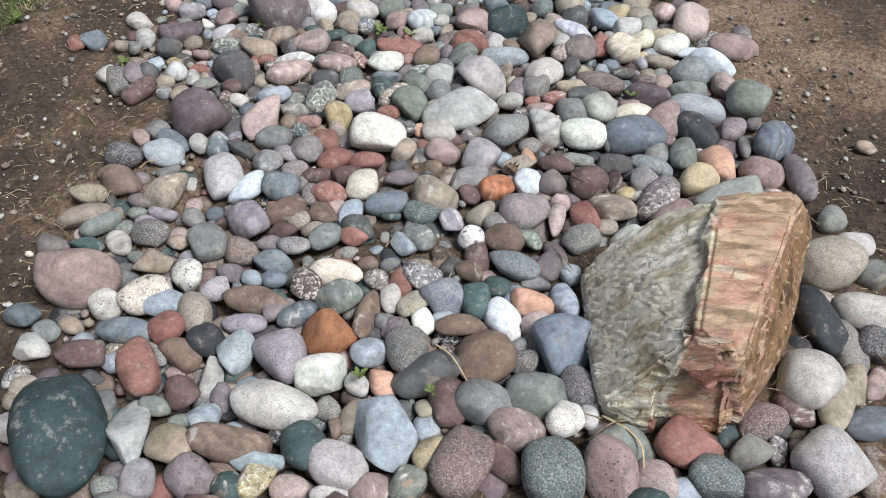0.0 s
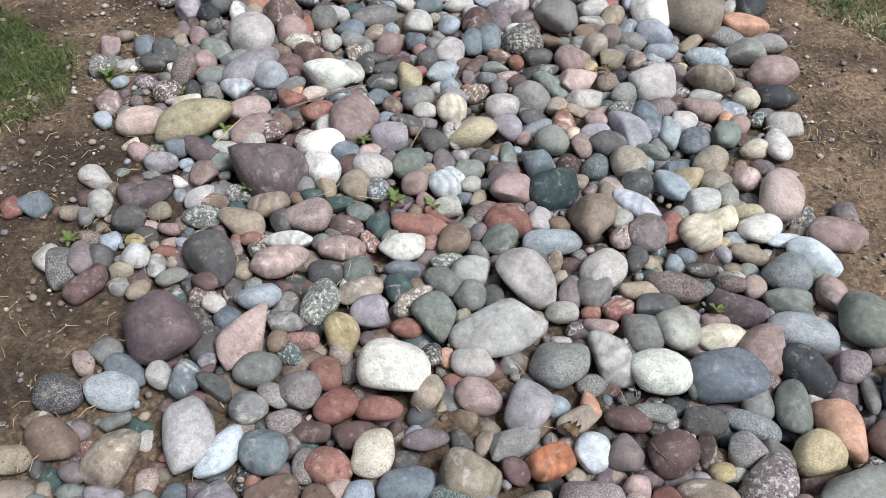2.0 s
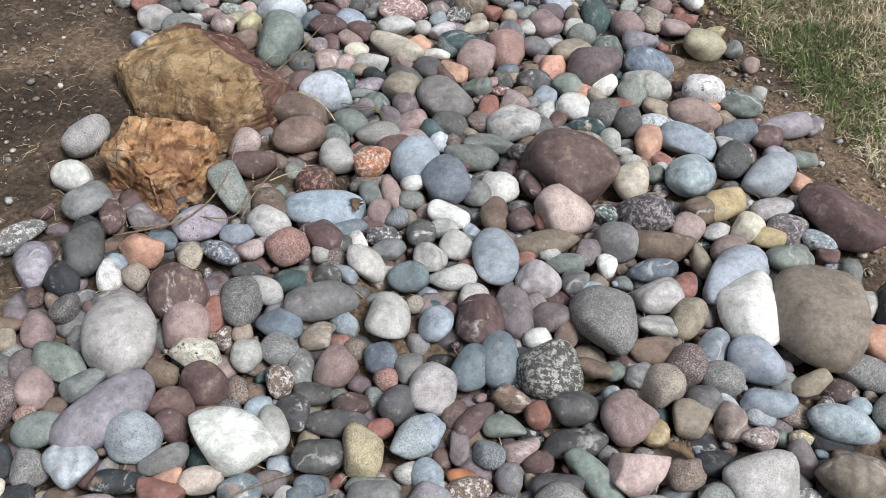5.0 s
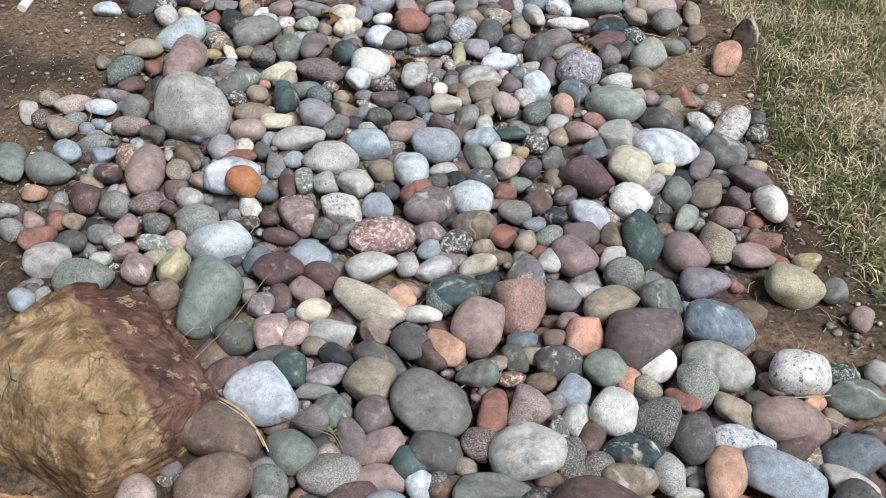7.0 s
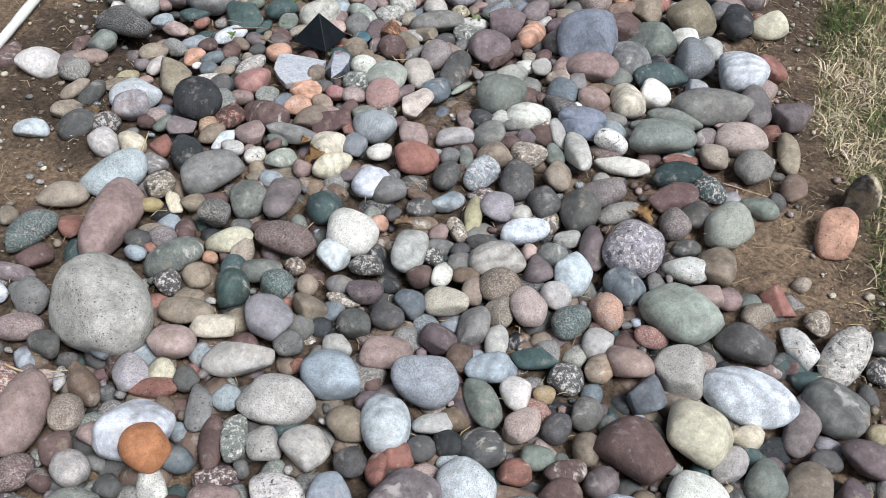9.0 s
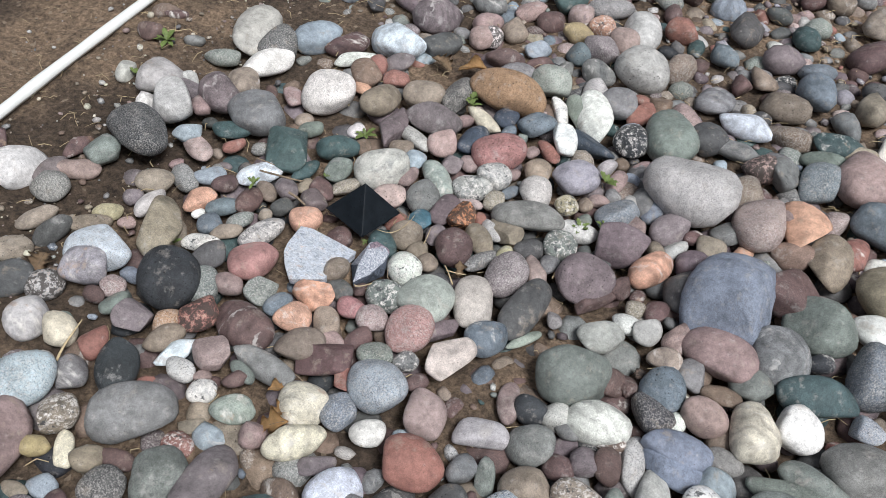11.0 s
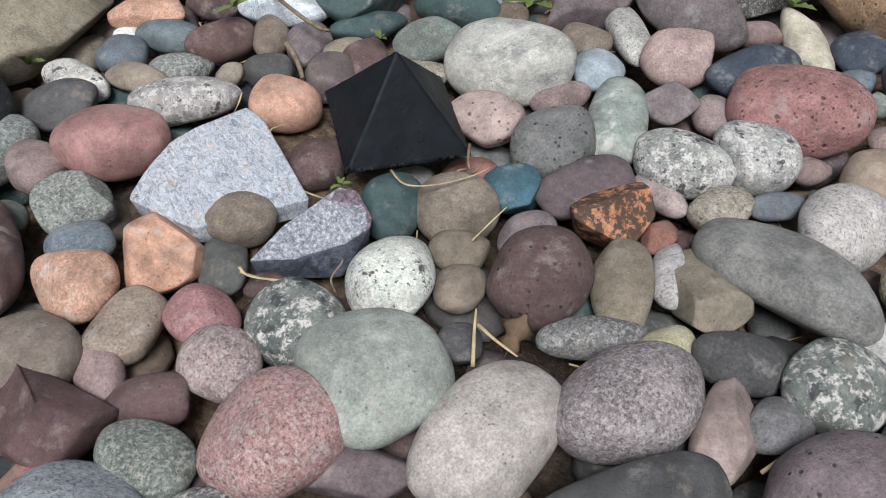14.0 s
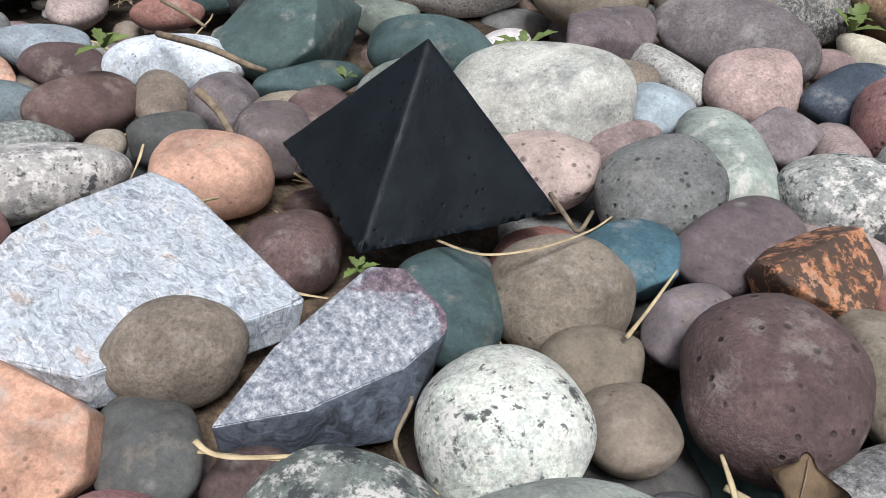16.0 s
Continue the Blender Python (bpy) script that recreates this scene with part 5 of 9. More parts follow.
stone(0.307, 2.998, 0.030, 0.028, 0.020, 42, "p")
stone(0.491, 3.000, 0.043, 0.028, 0.020, 57, "b")
stone(-0.039, 3.001, 0.038, 0.030, 0.022, 90, "b")
stone(-0.131, 3.002, 0.058, 0.040, 0.029, 95, "l")
stone(0.961, 3.002, 0.028, 0.024, 0.017, 63, "m")
stone(-0.412, 3.006, 0.061, 0.038, 0.027, 100, "d")
stone(0.211, 3.007, 0.038, 0.022, 0.016, 90, "q")
stone(0.045, 3.010, 0.056, 0.043, 0.031, 93, "m")
stone(-0.534, 3.017, 0.063, 0.053, 0.038, 105, "m")
stone(-0.264, 3.028, 0.069, 0.039, 0.028, 21, "g")
stone(-0.767, 3.030, 0.038, 0.032, 0.023, 127, "k")
stone(0.847, 3.037, 0.067, 0.038, 0.027, 171, "o")
stone(0.278, 3.037, 0.079, 0.063, 0.045, 80, "g*")
stone(0.112, 3.039, 0.056, 0.032, 0.023, 103, "u")
stone(0.182, 3.039, 0.039, 0.030, 0.022, 178, "u")
stone(0.394, 3.047, 0.044, 0.024, 0.017, 14, "l")
stone(-0.684, 3.048, 0.033, 0.025, 0.018, 130, "w")
stone(-0.376, 3.048, 0.039, 0.028, 0.020, 158, "l")
stone(-0.085, 3.051, 0.021, 0.018, 0.013, 90, "t*")
stone(-0.831, 3.053, 0.056, 0.037, 0.027, 103, "v")
stone(-0.631, 3.057, 0.030, 0.024, 0.017, 129, "t*")
stone(0.149, 3.071, 0.028, 0.025, 0.018, 79, "u")
stone(0.451, 3.073, 0.047, 0.032, 0.023, 59, "t")
stone(-0.334, 3.081, 0.034, 0.025, 0.018, 4, "n")
stone(0.030, 3.081, 0.035, 0.028, 0.020, 86, "l*")
stone(0.579, 3.093, 0.076, 0.060, 0.043, 92, "w")
stone(-0.422, 3.097, 0.030, 0.021, 0.015, 8, "d")
stone(-0.263, 3.103, 0.028, 0.025, 0.018, 177, "d")
stone(0.703, 3.107, 0.127, 0.085, 0.061, 74, "T")
stone(-0.754, 3.111, 0.066, 0.038, 0.028, 106, "d")
stone(-0.103, 3.112, 0.040, 0.030, 0.022, 2, "B")
stone(-0.229, 3.121, 0.028, 0.017, 0.013, 142, "b")
stone(0.401, 3.122, 0.049, 0.037, 0.026, 22, "l=")
stone(-0.544, 3.125, 0.030, 0.026, 0.019, 141, "t*")
stone(-0.014, 3.126, 0.047, 0.027, 0.020, 16, "l*")
stone(0.266, 3.127, 0.025, 0.019, 0.014, 8, "b")
stone(0.157, 3.133, 0.042, 0.036, 0.026, 150, "l=")
stone(-0.891, 3.133, 0.053, 0.029, 0.021, 47, "g")
stone(-0.644, 3.136, 0.051, 0.036, 0.026, 135, "o^")
stone(-0.486, 3.141, 0.044, 0.024, 0.017, 147, "B")
stone(0.887, 3.142, 0.066, 0.044, 0.032, 63, "k")
stone(-0.190, 3.143, 0.044, 0.030, 0.022, 168, "l")
stone(0.234, 3.148, 0.029, 0.025, 0.018, 26, "g")
stone(-0.429, 3.153, 0.030, 0.023, 0.017, 10, "p*")
stone(-0.763, 3.155, 0.039, 0.031, 0.022, 91, "k")
stone(0.833, 3.157, 0.036, 0.024, 0.017, 71, "l")
stone(-0.287, 3.164, 0.022, 0.021, 0.015, 51, "l")
stone(-0.609, 3.164, 0.029, 0.023, 0.017, 173, "B")
stone(-0.355, 3.170, 0.046, 0.042, 0.030, 103, "r*")
stone(0.463, 3.170, 0.037, 0.023, 0.016, 76, "r")
stone(-0.063, 3.174, 0.041, 0.034, 0.025, 100, "l")
stone(0.560, 3.190, 0.089, 0.049, 0.035, 41, "b")
stone(0.070, 3.192, 0.068, 0.045, 0.032, 94, "b")
stone(-0.154, 3.194, 0.039, 0.023, 0.017, 15, "g")
stone(-0.244, 3.195, 0.022, 0.020, 0.014, 109, "d")
stone(-0.465, 3.197, 0.034, 0.025, 0.018, 11, "b")
stone(0.215, 3.197, 0.039, 0.024, 0.018, 179, "e")
stone(0.397, 3.201, 0.051, 0.026, 0.019, 12, "B=")
stone(0.301, 3.202, 0.025, 0.021, 0.015, 66, "w")
stone(0.132, 3.204, 0.028, 0.020, 0.014, 87, "r")
stone(-0.636, 3.207, 0.024, 0.016, 0.012, 3, "u")
stone(-0.285, 3.208, 0.040, 0.033, 0.024, 128, "m")
stone(-0.217, 3.210, 0.029, 0.018, 0.013, 108, "w")
stone(-0.546, 3.216, 0.054, 0.039, 0.028, 42, "v")
stone(-0.011, 3.217, 0.035, 0.030, 0.022, 177, "l")
stone(-0.322, 3.217, 0.025, 0.022, 0.016, 118, "m")
stone(-0.731, 3.218, 0.047, 0.027, 0.019, 107, "m")
stone(-0.672, 3.223, 0.034, 0.028, 0.020, 129, "u")
stone(0.186, 3.224, 0.026, 0.019, 0.014, 28, "l")
stone(0.266, 3.235, 0.032, 0.025, 0.018, 82, "u")
stone(-0.166, 3.236, 0.035, 0.022, 0.016, 16, "d")
stone(-0.406, 3.241, 0.043, 0.033, 0.024, 167, "l")
stone(-0.246, 3.245, 0.042, 0.022, 0.016, 22, "B")
stone(-0.789, 3.245, 0.051, 0.040, 0.029, 56, "g")
stone(-0.087, 3.246, 0.034, 0.030, 0.022, 94, "d")
stone(0.827, 3.249, 0.039, 0.022, 0.016, 79, "g")
stone(0.506, 3.249, 0.047, 0.022, 0.016, 95, "t")
stone(0.176, 3.250, 0.068, 0.030, 0.022, 22, "T")
stone(-0.708, 3.259, 0.039, 0.024, 0.017, 117, "m")
stone(-0.337, 3.268, 0.024, 0.020, 0.014, 111, "m")
stone(0.698, 3.270, 0.052, 0.032, 0.023, 18, "e")
stone(0.326, 3.270, 0.053, 0.041, 0.030, 95, "g")
stone(0.568, 3.273, 0.046, 0.036, 0.026, 38, "P")
stone(-0.039, 3.273, 0.031, 0.022, 0.016, 176, "l")
stone(0.427, 3.274, 0.069, 0.039, 0.028, 179, "q")
stone(-0.413, 3.283, 0.042, 0.035, 0.025, 113, "q")
stone(-0.295, 3.291, 0.081, 0.041, 0.030, 16, "b")
stone(-0.144, 3.291, 0.026, 0.023, 0.016, 10, "B")
stone(-0.183, 3.305, 0.029, 0.024, 0.017, 76, "P")
stone(0.123, 3.313, 0.038, 0.030, 0.021, 103, "m")
stone(-0.033, 3.314, 0.046, 0.029, 0.021, 3, "w")
stone(-0.508, 3.322, 0.059, 0.036, 0.026, 119, "e*^")
stone(0.176, 3.323, 0.027, 0.025, 0.018, 44, "r")
stone(0.066, 3.324, 0.050, 0.029, 0.021, 98, "q")
stone(-0.852, 3.324, 0.048, 0.037, 0.026, 136, "w")
stone(0.662, 3.328, 0.038, 0.026, 0.019, 5, "y")
stone(0.486, 3.331, 0.037, 0.032, 0.023, 55, "P")
stone(0.556, 3.339, 0.037, 0.023, 0.016, 40, "l")
stone(0.779, 3.339, 0.038, 0.021, 0.015, 155, "b")
stone(0.220, 3.339, 0.062, 0.056, 0.040, 9, "p*")
stone(-0.119, 3.351, 0.027, 0.021, 0.015, 173, "e")
stone(0.313, 3.359, 0.028, 0.025, 0.018, 48, "n")
stone(0.631, 3.361, 0.042, 0.031, 0.022, 62, "c")
stone(-0.209, 3.363, 0.032, 0.024, 0.018, 101, "e")
stone(0.399, 3.364, 0.060, 0.050, 0.036, 164, "v")
stone(-0.161, 3.365, 0.046, 0.021, 0.015, 113, "P")
stone(0.715, 3.367, 0.041, 0.034, 0.025, 23, "u")
stone(-0.333, 3.377, 0.042, 0.036, 0.026, 5, "r")
stone(0.833, 3.385, 0.094, 0.060, 0.043, 108, "m^")
stone(0.030, 3.386, 0.033, 0.032, 0.023, 61, "g")
stone(0.527, 3.398, 0.041, 0.033, 0.024, 46, "q")
stone(-0.118, 3.408, 0.027, 0.024, 0.018, 14, "w")
stone(-0.045, 3.410, 0.059, 0.050, 0.036, 104, "B")
stone(0.077, 3.414, 0.048, 0.038, 0.027, 112, "w")
stone(-0.485, 3.423, 0.053, 0.035, 0.025, 25, "m")
stone(0.693, 3.427, 0.047, 0.028, 0.020, 17, "l*")
stone(0.585, 3.428, 0.058, 0.034, 0.025, 29, "y")
stone(0.147, 3.444, 0.056, 0.029, 0.021, 103, "m")
stone(0.191, 3.458, 0.036, 0.030, 0.022, 84, "P")
stone(-0.220, 3.461, 0.044, 0.037, 0.026, 53, "O")
stone(-0.871, 3.461, 0.060, 0.046, 0.033, 81, "l*")
stone(-0.294, 3.465, 0.044, 0.042, 0.030, 109, "l*")
stone(-0.116, 3.473, 0.059, 0.052, 0.037, 78, "b")
stone(0.375, 3.478, 0.056, 0.040, 0.029, 87, "c")
stone(0.226, 3.481, 0.106, 0.081, 0.058, 140, "m")
stone(-0.010, 3.488, 0.032, 0.023, 0.016, 13, "m")
stone(-0.515, 3.489, 0.043, 0.036, 0.026, 87, "p*")
stone(0.516, 3.505, 0.066, 0.051, 0.037, 60, "b=")
stone(-0.522, 3.513, 0.025, 0.013, 0.009, 2, "p")
stone(0.011, 3.513, 0.063, 0.035, 0.025, 12, "e")
stone(0.440, 3.519, 0.028, 0.024, 0.017, 52, "e")
stone(-0.169, 3.528, 0.040, 0.033, 0.023, 12, "m")
stone(0.783, 3.530, 0.037, 0.026, 0.019, 92, "o")
stone(-0.398, 3.532, 0.059, 0.043, 0.031, 27, "q")
stone(-0.310, 3.542, 0.034, 0.028, 0.020, 114, "e")
stone(0.716, 3.546, 0.084, 0.043, 0.031, 53, "b*")
stone(0.128, 3.559, 0.034, 0.026, 0.019, 177, "g")
stone(-0.030, 3.568, 0.025, 0.020, 0.014, 7, "m")
stone(-0.216, 3.568, 0.048, 0.036, 0.026, 170, "g*")
stone(-0.069, 3.570, 0.026, 0.023, 0.016, 157, "W")
stone(0.050, 3.571, 0.063, 0.026, 0.019, 7, "e")
stone(-0.133, 3.574, 0.041, 0.023, 0.017, 5, "P")
stone(-0.328, 3.576, 0.029, 0.020, 0.014, 1, "g")
stone(-0.020, 3.577, 0.029, 0.017, 0.012, 7, "m")
stone(-0.041, 3.578, 0.020, 0.019, 0.014, 92, "d")
stone(0.634, 3.594, 0.049, 0.038, 0.027, 71, "d")
stone(0.145, 3.598, 0.023, 0.020, 0.014, 21, "q")
stone(0.369, 3.606, 0.029, 0.012, 0.009, 8, "l")
stone(-0.086, 3.607, 0.032, 0.030, 0.022, 2, "n")
stone(-0.289, 3.610, 0.043, 0.035, 0.025, 132, "e")
stone(0.003, 3.612, 0.021, 0.019, 0.014, 84, "t")
stone(0.276, 3.613, 0.047, 0.030, 0.021, 11, "T")
stone(0.671, 3.615, 0.035, 0.022, 0.016, 71, "l")
stone(-0.416, 3.628, 0.073, 0.044, 0.032, 164, "q")
stone(-0.049, 3.629, 0.042, 0.034, 0.025, 173, "d")
stone(0.814, 3.631, 0.037, 0.024, 0.017, 20, "e")
stone(-0.145, 3.632, 0.043, 0.028, 0.020, 25, "P")
stone(0.181, 3.633, 0.047, 0.026, 0.019, 95, "d")
stone(0.223, 3.634, 0.030, 0.027, 0.019, 33, "d*")
stone(0.345, 3.636, 0.041, 0.028, 0.020, 94, "l*")
stone(0.530, 3.641, 0.066, 0.042, 0.030, 173, "b")
stone(0.439, 3.644, 0.052, 0.034, 0.024, 73, "o")
stone(0.105, 3.645, 0.061, 0.048, 0.035, 5, "l")
stone(-0.195, 3.651, 0.042, 0.023, 0.017, 108, "u")
stone(0.643, 3.651, 0.046, 0.022, 0.016, 154, "l")
stone(0.026, 3.658, 0.033, 0.028, 0.020, 176, "m")
stone(0.283, 3.673, 0.048, 0.032, 0.023, 163, "N")
stone(-0.267, 3.679, 0.033, 0.024, 0.017, 145, "u")
stone(-0.161, 3.696, 0.036, 0.033, 0.024, 92, "U")
stone(0.216, 3.697, 0.030, 0.023, 0.017, 80, "m")
stone(-0.234, 3.701, 0.033, 0.029, 0.021, 160, "e")
stone(0.660, 3.702, 0.049, 0.036, 0.026, 177, "B")
stone(0.740, 3.702, 0.046, 0.031, 0.022, 31, "m")
stone(0.162, 3.708, 0.023, 0.020, 0.014, 72, "g")
stone(-0.356, 3.711, 0.063, 0.049, 0.035, 144, "W^")
stone(0.389, 3.711, 0.046, 0.037, 0.027, 67, "d")
stone(0.567, 3.712, 0.034, 0.021, 0.015, 14, "m")
stone(0.477, 3.716, 0.060, 0.027, 0.020, 3, "W")
stone(-0.065, 3.719, 0.068, 0.059, 0.042, 178, "g")
stone(0.193, 3.726, 0.031, 0.027, 0.019, 71, "l")
stone(0.046, 3.731, 0.052, 0.024, 0.017, 84, "r")
stone(-0.276, 3.741, 0.038, 0.015, 0.011, 179, "g")
stone(0.104, 3.741, 0.043, 0.039, 0.028, 105, "P*^")
stone(0.335, 3.743, 0.048, 0.036, 0.026, 61, "d*")
stone(0.257, 3.749, 0.050, 0.041, 0.029, 82, "w*")
stone(0.786, 3.750, 0.067, 0.035, 0.026, 6, "v")
stone(0.709, 3.752, 0.032, 0.021, 0.015, 20, "m")
stone(-0.442, 3.757, 0.044, 0.030, 0.021, 18, "m")
stone(0.568, 3.763, 0.069, 0.042, 0.030, 170, "P")
stone(0.153, 3.766, 0.021, 0.019, 0.013, 23, "g")
stone(0.866, 3.769, 0.034, 0.027, 0.019, 47, "u")
stone(-0.179, 3.769, 0.044, 0.040, 0.029, 164, "t")
stone(0.470, 3.776, 0.039, 0.031, 0.022, 164, "t^")
stone(-0.262, 3.778, 0.037, 0.022, 0.016, 5, "v=")
stone(0.187, 3.784, 0.032, 0.029, 0.021, 65, "b")
stone(-0.328, 3.786, 0.036, 0.029, 0.021, 163, "n")
stone(0.384, 3.797, 0.035, 0.019, 0.014, 130, "r")
stone(0.128, 3.807, 0.027, 0.019, 0.014, 10, "q")
stone(0.011, 3.811, 0.039, 0.023, 0.017, 7, "e")
stone(0.075, 3.812, 0.025, 0.016, 0.011, 8, "r")
stone(-0.371, 3.814, 0.046, 0.020, 0.015, 27, "d")
stone(0.322, 3.815, 0.029, 0.023, 0.017, 20, "t*")
stone(0.624, 3.816, 0.022, 0.016, 0.012, 25, "o")
stone(-0.169, 3.825, 0.054, 0.029, 0.021, 153, "d")
stone(0.700, 3.827, 0.053, 0.035, 0.025, 1, "e")
stone(-0.253, 3.827, 0.034, 0.023, 0.017, 156, "k")
stone(0.288, 3.829, 0.028, 0.022, 0.016, 93, "o")
stone(0.411, 3.830, 0.046, 0.035, 0.025, 90, "e*")
stone(0.246, 3.843, 0.039, 0.034, 0.024, 2, "e")
stone(-0.077, 3.844, 0.033, 0.032, 0.023, 21, "m^")
stone(-0.448, 3.845, 0.034, 0.031, 0.022, 14, "d")
stone(0.049, 3.845, 0.022, 0.018, 0.013, 11, "P")
stone(-0.297, 3.847, 0.024, 0.019, 0.013, 2, "t")
stone(0.163, 3.848, 0.044, 0.032, 0.023, 11, "d")
stone(0.554, 3.853, 0.028, 0.016, 0.012, 134, "P")
stone(0.081, 3.856, 0.029, 0.022, 0.016, 104, "d")
stone(-0.052, 3.865, 0.042, 0.033, 0.024, 106, "o")
stone(0.345, 3.870, 0.038, 0.030, 0.022, 60, "w")
stone(-0.339, 3.871, 0.028, 0.022, 0.016, 74, "p")
stone(0.113, 3.871, 0.025, 0.019, 0.014, 43, "t")
stone(-0.384, 3.871, 0.040, 0.032, 0.023, 113, "P")
stone(-0.120, 3.872, 0.047, 0.034, 0.024, 113, "d")
stone(0.604, 3.875, 0.057, 0.047, 0.034, 4, "w")
stone(0.455, 3.877, 0.062, 0.045, 0.032, 140, "l")
stone(-0.271, 3.884, 0.046, 0.027, 0.020, 178, "l")
stone(-0.190, 3.892, 0.030, 0.024, 0.017, 148, "P^")
stone(-0.886, 3.898, 0.024, 0.022, 0.016, 164, "b")
stone(0.757, 3.902, 0.027, 0.021, 0.015, 63, "l")
stone(0.091, 3.902, 0.030, 0.021, 0.015, 9, "B")
stone(0.007, 3.917, 0.058, 0.050, 0.036, 98, "P")
stone(0.154, 3.919, 0.023, 0.021, 0.015, 28, "q")
stone(0.212, 3.924, 0.039, 0.036, 0.026, 89, "o^")
stone(0.314, 3.927, 0.069, 0.061, 0.044, 36, "U")
stone(-0.522, 3.927, 0.078, 0.055, 0.040, 88, "e")
stone(-0.420, 3.931, 0.031, 0.025, 0.018, 92, "u")
stone(-0.316, 3.934, 0.032, 0.023, 0.017, 30, "c")
stone(-0.615, 3.944, 0.033, 0.028, 0.020, 124, "q")
stone(-0.102, 3.950, 0.035, 0.021, 0.015, 172, "w^")
stone(-0.452, 3.958, 0.019, 0.017, 0.013, 166, "t")
stone(-0.215, 3.961, 0.081, 0.037, 0.027, 147, "c*")
stone(-0.390, 3.963, 0.032, 0.023, 0.016, 106, "m")
stone(0.184, 3.963, 0.027, 0.021, 0.015, 14, "P")
stone(-0.786, 3.963, 0.055, 0.038, 0.027, 10, "e*")
stone(0.469, 3.973, 0.064, 0.042, 0.030, 157, "V")
stone(-0.148, 3.980, 0.030, 0.025, 0.018, 126, "o^")
stone(-0.340, 3.984, 0.033, 0.026, 0.019, 154, "P")
stone(0.080, 3.984, 0.064, 0.053, 0.038, 85, "r*^")
stone(-0.069, 3.997, 0.037, 0.031, 0.022, 93, "n")
stone(-0.874, 4.005, 0.045, 0.035, 0.025, 6, "l=")
stone(0.261, 4.008, 0.054, 0.035, 0.025, 33, "t")
stone(-0.044, 4.009, 0.053, 0.037, 0.026, 33, "n")
stone(0.166, 4.025, 0.039, 0.031, 0.022, 153, "g")
stone(-0.779, 4.030, 0.024, 0.018, 0.013, 175, "l")
stone(0.371, 4.035, 0.042, 0.040, 0.029, 130, "e=")
stone(-0.889, 4.038, 0.043, 0.019, 0.013, 5, "b")
stone(0.766, 4.042, 0.028, 0.021, 0.015, 56, "P")
stone(0.221, 4.046, 0.035, 0.025, 0.018, 174, "l")
stone(-0.927, 4.063, 0.036, 0.032, 0.023, 90, "r")
stone(-0.856, 4.070, 0.030, 0.023, 0.017, 175, "d")
stone(-0.995, 4.090, 0.028, 0.024, 0.017, 163, "g")
stone(0.460, 4.097, 0.051, 0.037, 0.027, 31, "v")
stone(0.641, 4.104, 0.055, 0.046, 0.033, 152, "Y")
stone(0.728, 4.112, 0.030, 0.026, 0.018, 68, "g")
stone(-0.963, 4.121, 0.025, 0.021, 0.015, 160, "P")
stone(-0.912, 4.133, 0.027, 0.023, 0.016, 133, "r")
stone(-0.879, 4.136, 0.035, 0.024, 0.018, 124, "t")
stone(-1.034, 4.153, 0.025, 0.018, 0.013, 178, "l")
stone(0.688, 4.196, 0.028, 0.023, 0.016, 39, "y")
stone(-0.875, 4.205, 0.043, 0.033, 0.024, 112, "m")
stone(-1.005, 4.216, 0.025, 0.020, 0.015, 173, "o^")
stone(-0.997, 4.293, 0.052, 0.036, 0.026, 170, "e")
stone(-1.100, 4.309, 0.068, 0.037, 0.027, 123, "e")
stone(-0.988, 4.368, 0.036, 0.028, 0.020, 142, "b")
stone(-1.041, 4.463, 0.034, 0.031, 0.022, 138, "t")
stone(-1.105, 4.494, 0.026, 0.022, 0.016, 126, "m")
stone(-1.152, 4.523, 0.038, 0.021, 0.015, 115, "l")
stone(-1.061, 4.567, 0.046, 0.025, 0.018, 22, "p*")
stone(-1.126, 4.584, 0.032, 0.023, 0.016, 113, "t")
stone(0.643, 5.019, 0.059, 0.036, 0.026, 78, "o")
stone(-1.000, 5.112, 0.033, 0.029, 0.021, 35, "l")
stone(-1.113, 5.147, 0.035, 0.026, 0.019, 48, "t")
stone(-0.063, 5.290, 0.024, 0.016, 0.012, 12, "g")
stone(-0.172, 5.292, 0.043, 0.020, 0.014, 104, "P")
stone(-0.132, 5.295, 0.028, 0.027, 0.020, 50, "k")
stone(0.110, 5.301, 0.051, 0.027, 0.020, 176, "V")
stone(0.011, 5.303, 0.028, 0.018, 0.013, 13, "q")
stone(-0.093, 5.305, 0.024, 0.023, 0.017, 31, "l*")
stone(-1.172, 5.308, 0.036, 0.032, 0.023, 179, "g*")
stone(0.181, 5.310, 0.032, 0.023, 0.016, 16, "b")
stone(-0.027, 5.322, 0.052, 0.037, 0.027, 13, "w=")
stone(-1.267, 5.323, 0.054, 0.045, 0.032, 82, "w")
stone(0.105, 5.331, 0.056, 0.032, 0.023, 12, "V")
stone(-1.367, 5.341, 0.041, 0.028, 0.020, 68, "m")
stone(0.296, 5.347, 0.073, 0.023, 0.017, 11, "e")
stone(-1.207, 5.347, 0.040, 0.025, 0.018, 92, "u")
stone(0.177, 5.356, 0.032, 0.019, 0.013, 176, "g")
stone(-1.169, 5.375, 0.045, 0.023, 0.016, 38, "P")
stone(0.458, 5.377, 0.037, 0.014, 0.010, 12, "p")
stone(0.326, 5.385, 0.063, 0.028, 0.020, 176, "e")
stone(0.046, 5.387, 0.038, 0.031, 0.022, 149, "k")
stone(-0.091, 5.388, 0.064, 0.052, 0.037, 37, "e")
stone(0.092, 5.391, 0.022, 0.015, 0.011, 88, "w")
stone(-0.034, 5.413, 0.025, 0.024, 0.017, 42, "m")
stone(0.131, 5.420, 0.036, 0.033, 0.024, 48, "P")
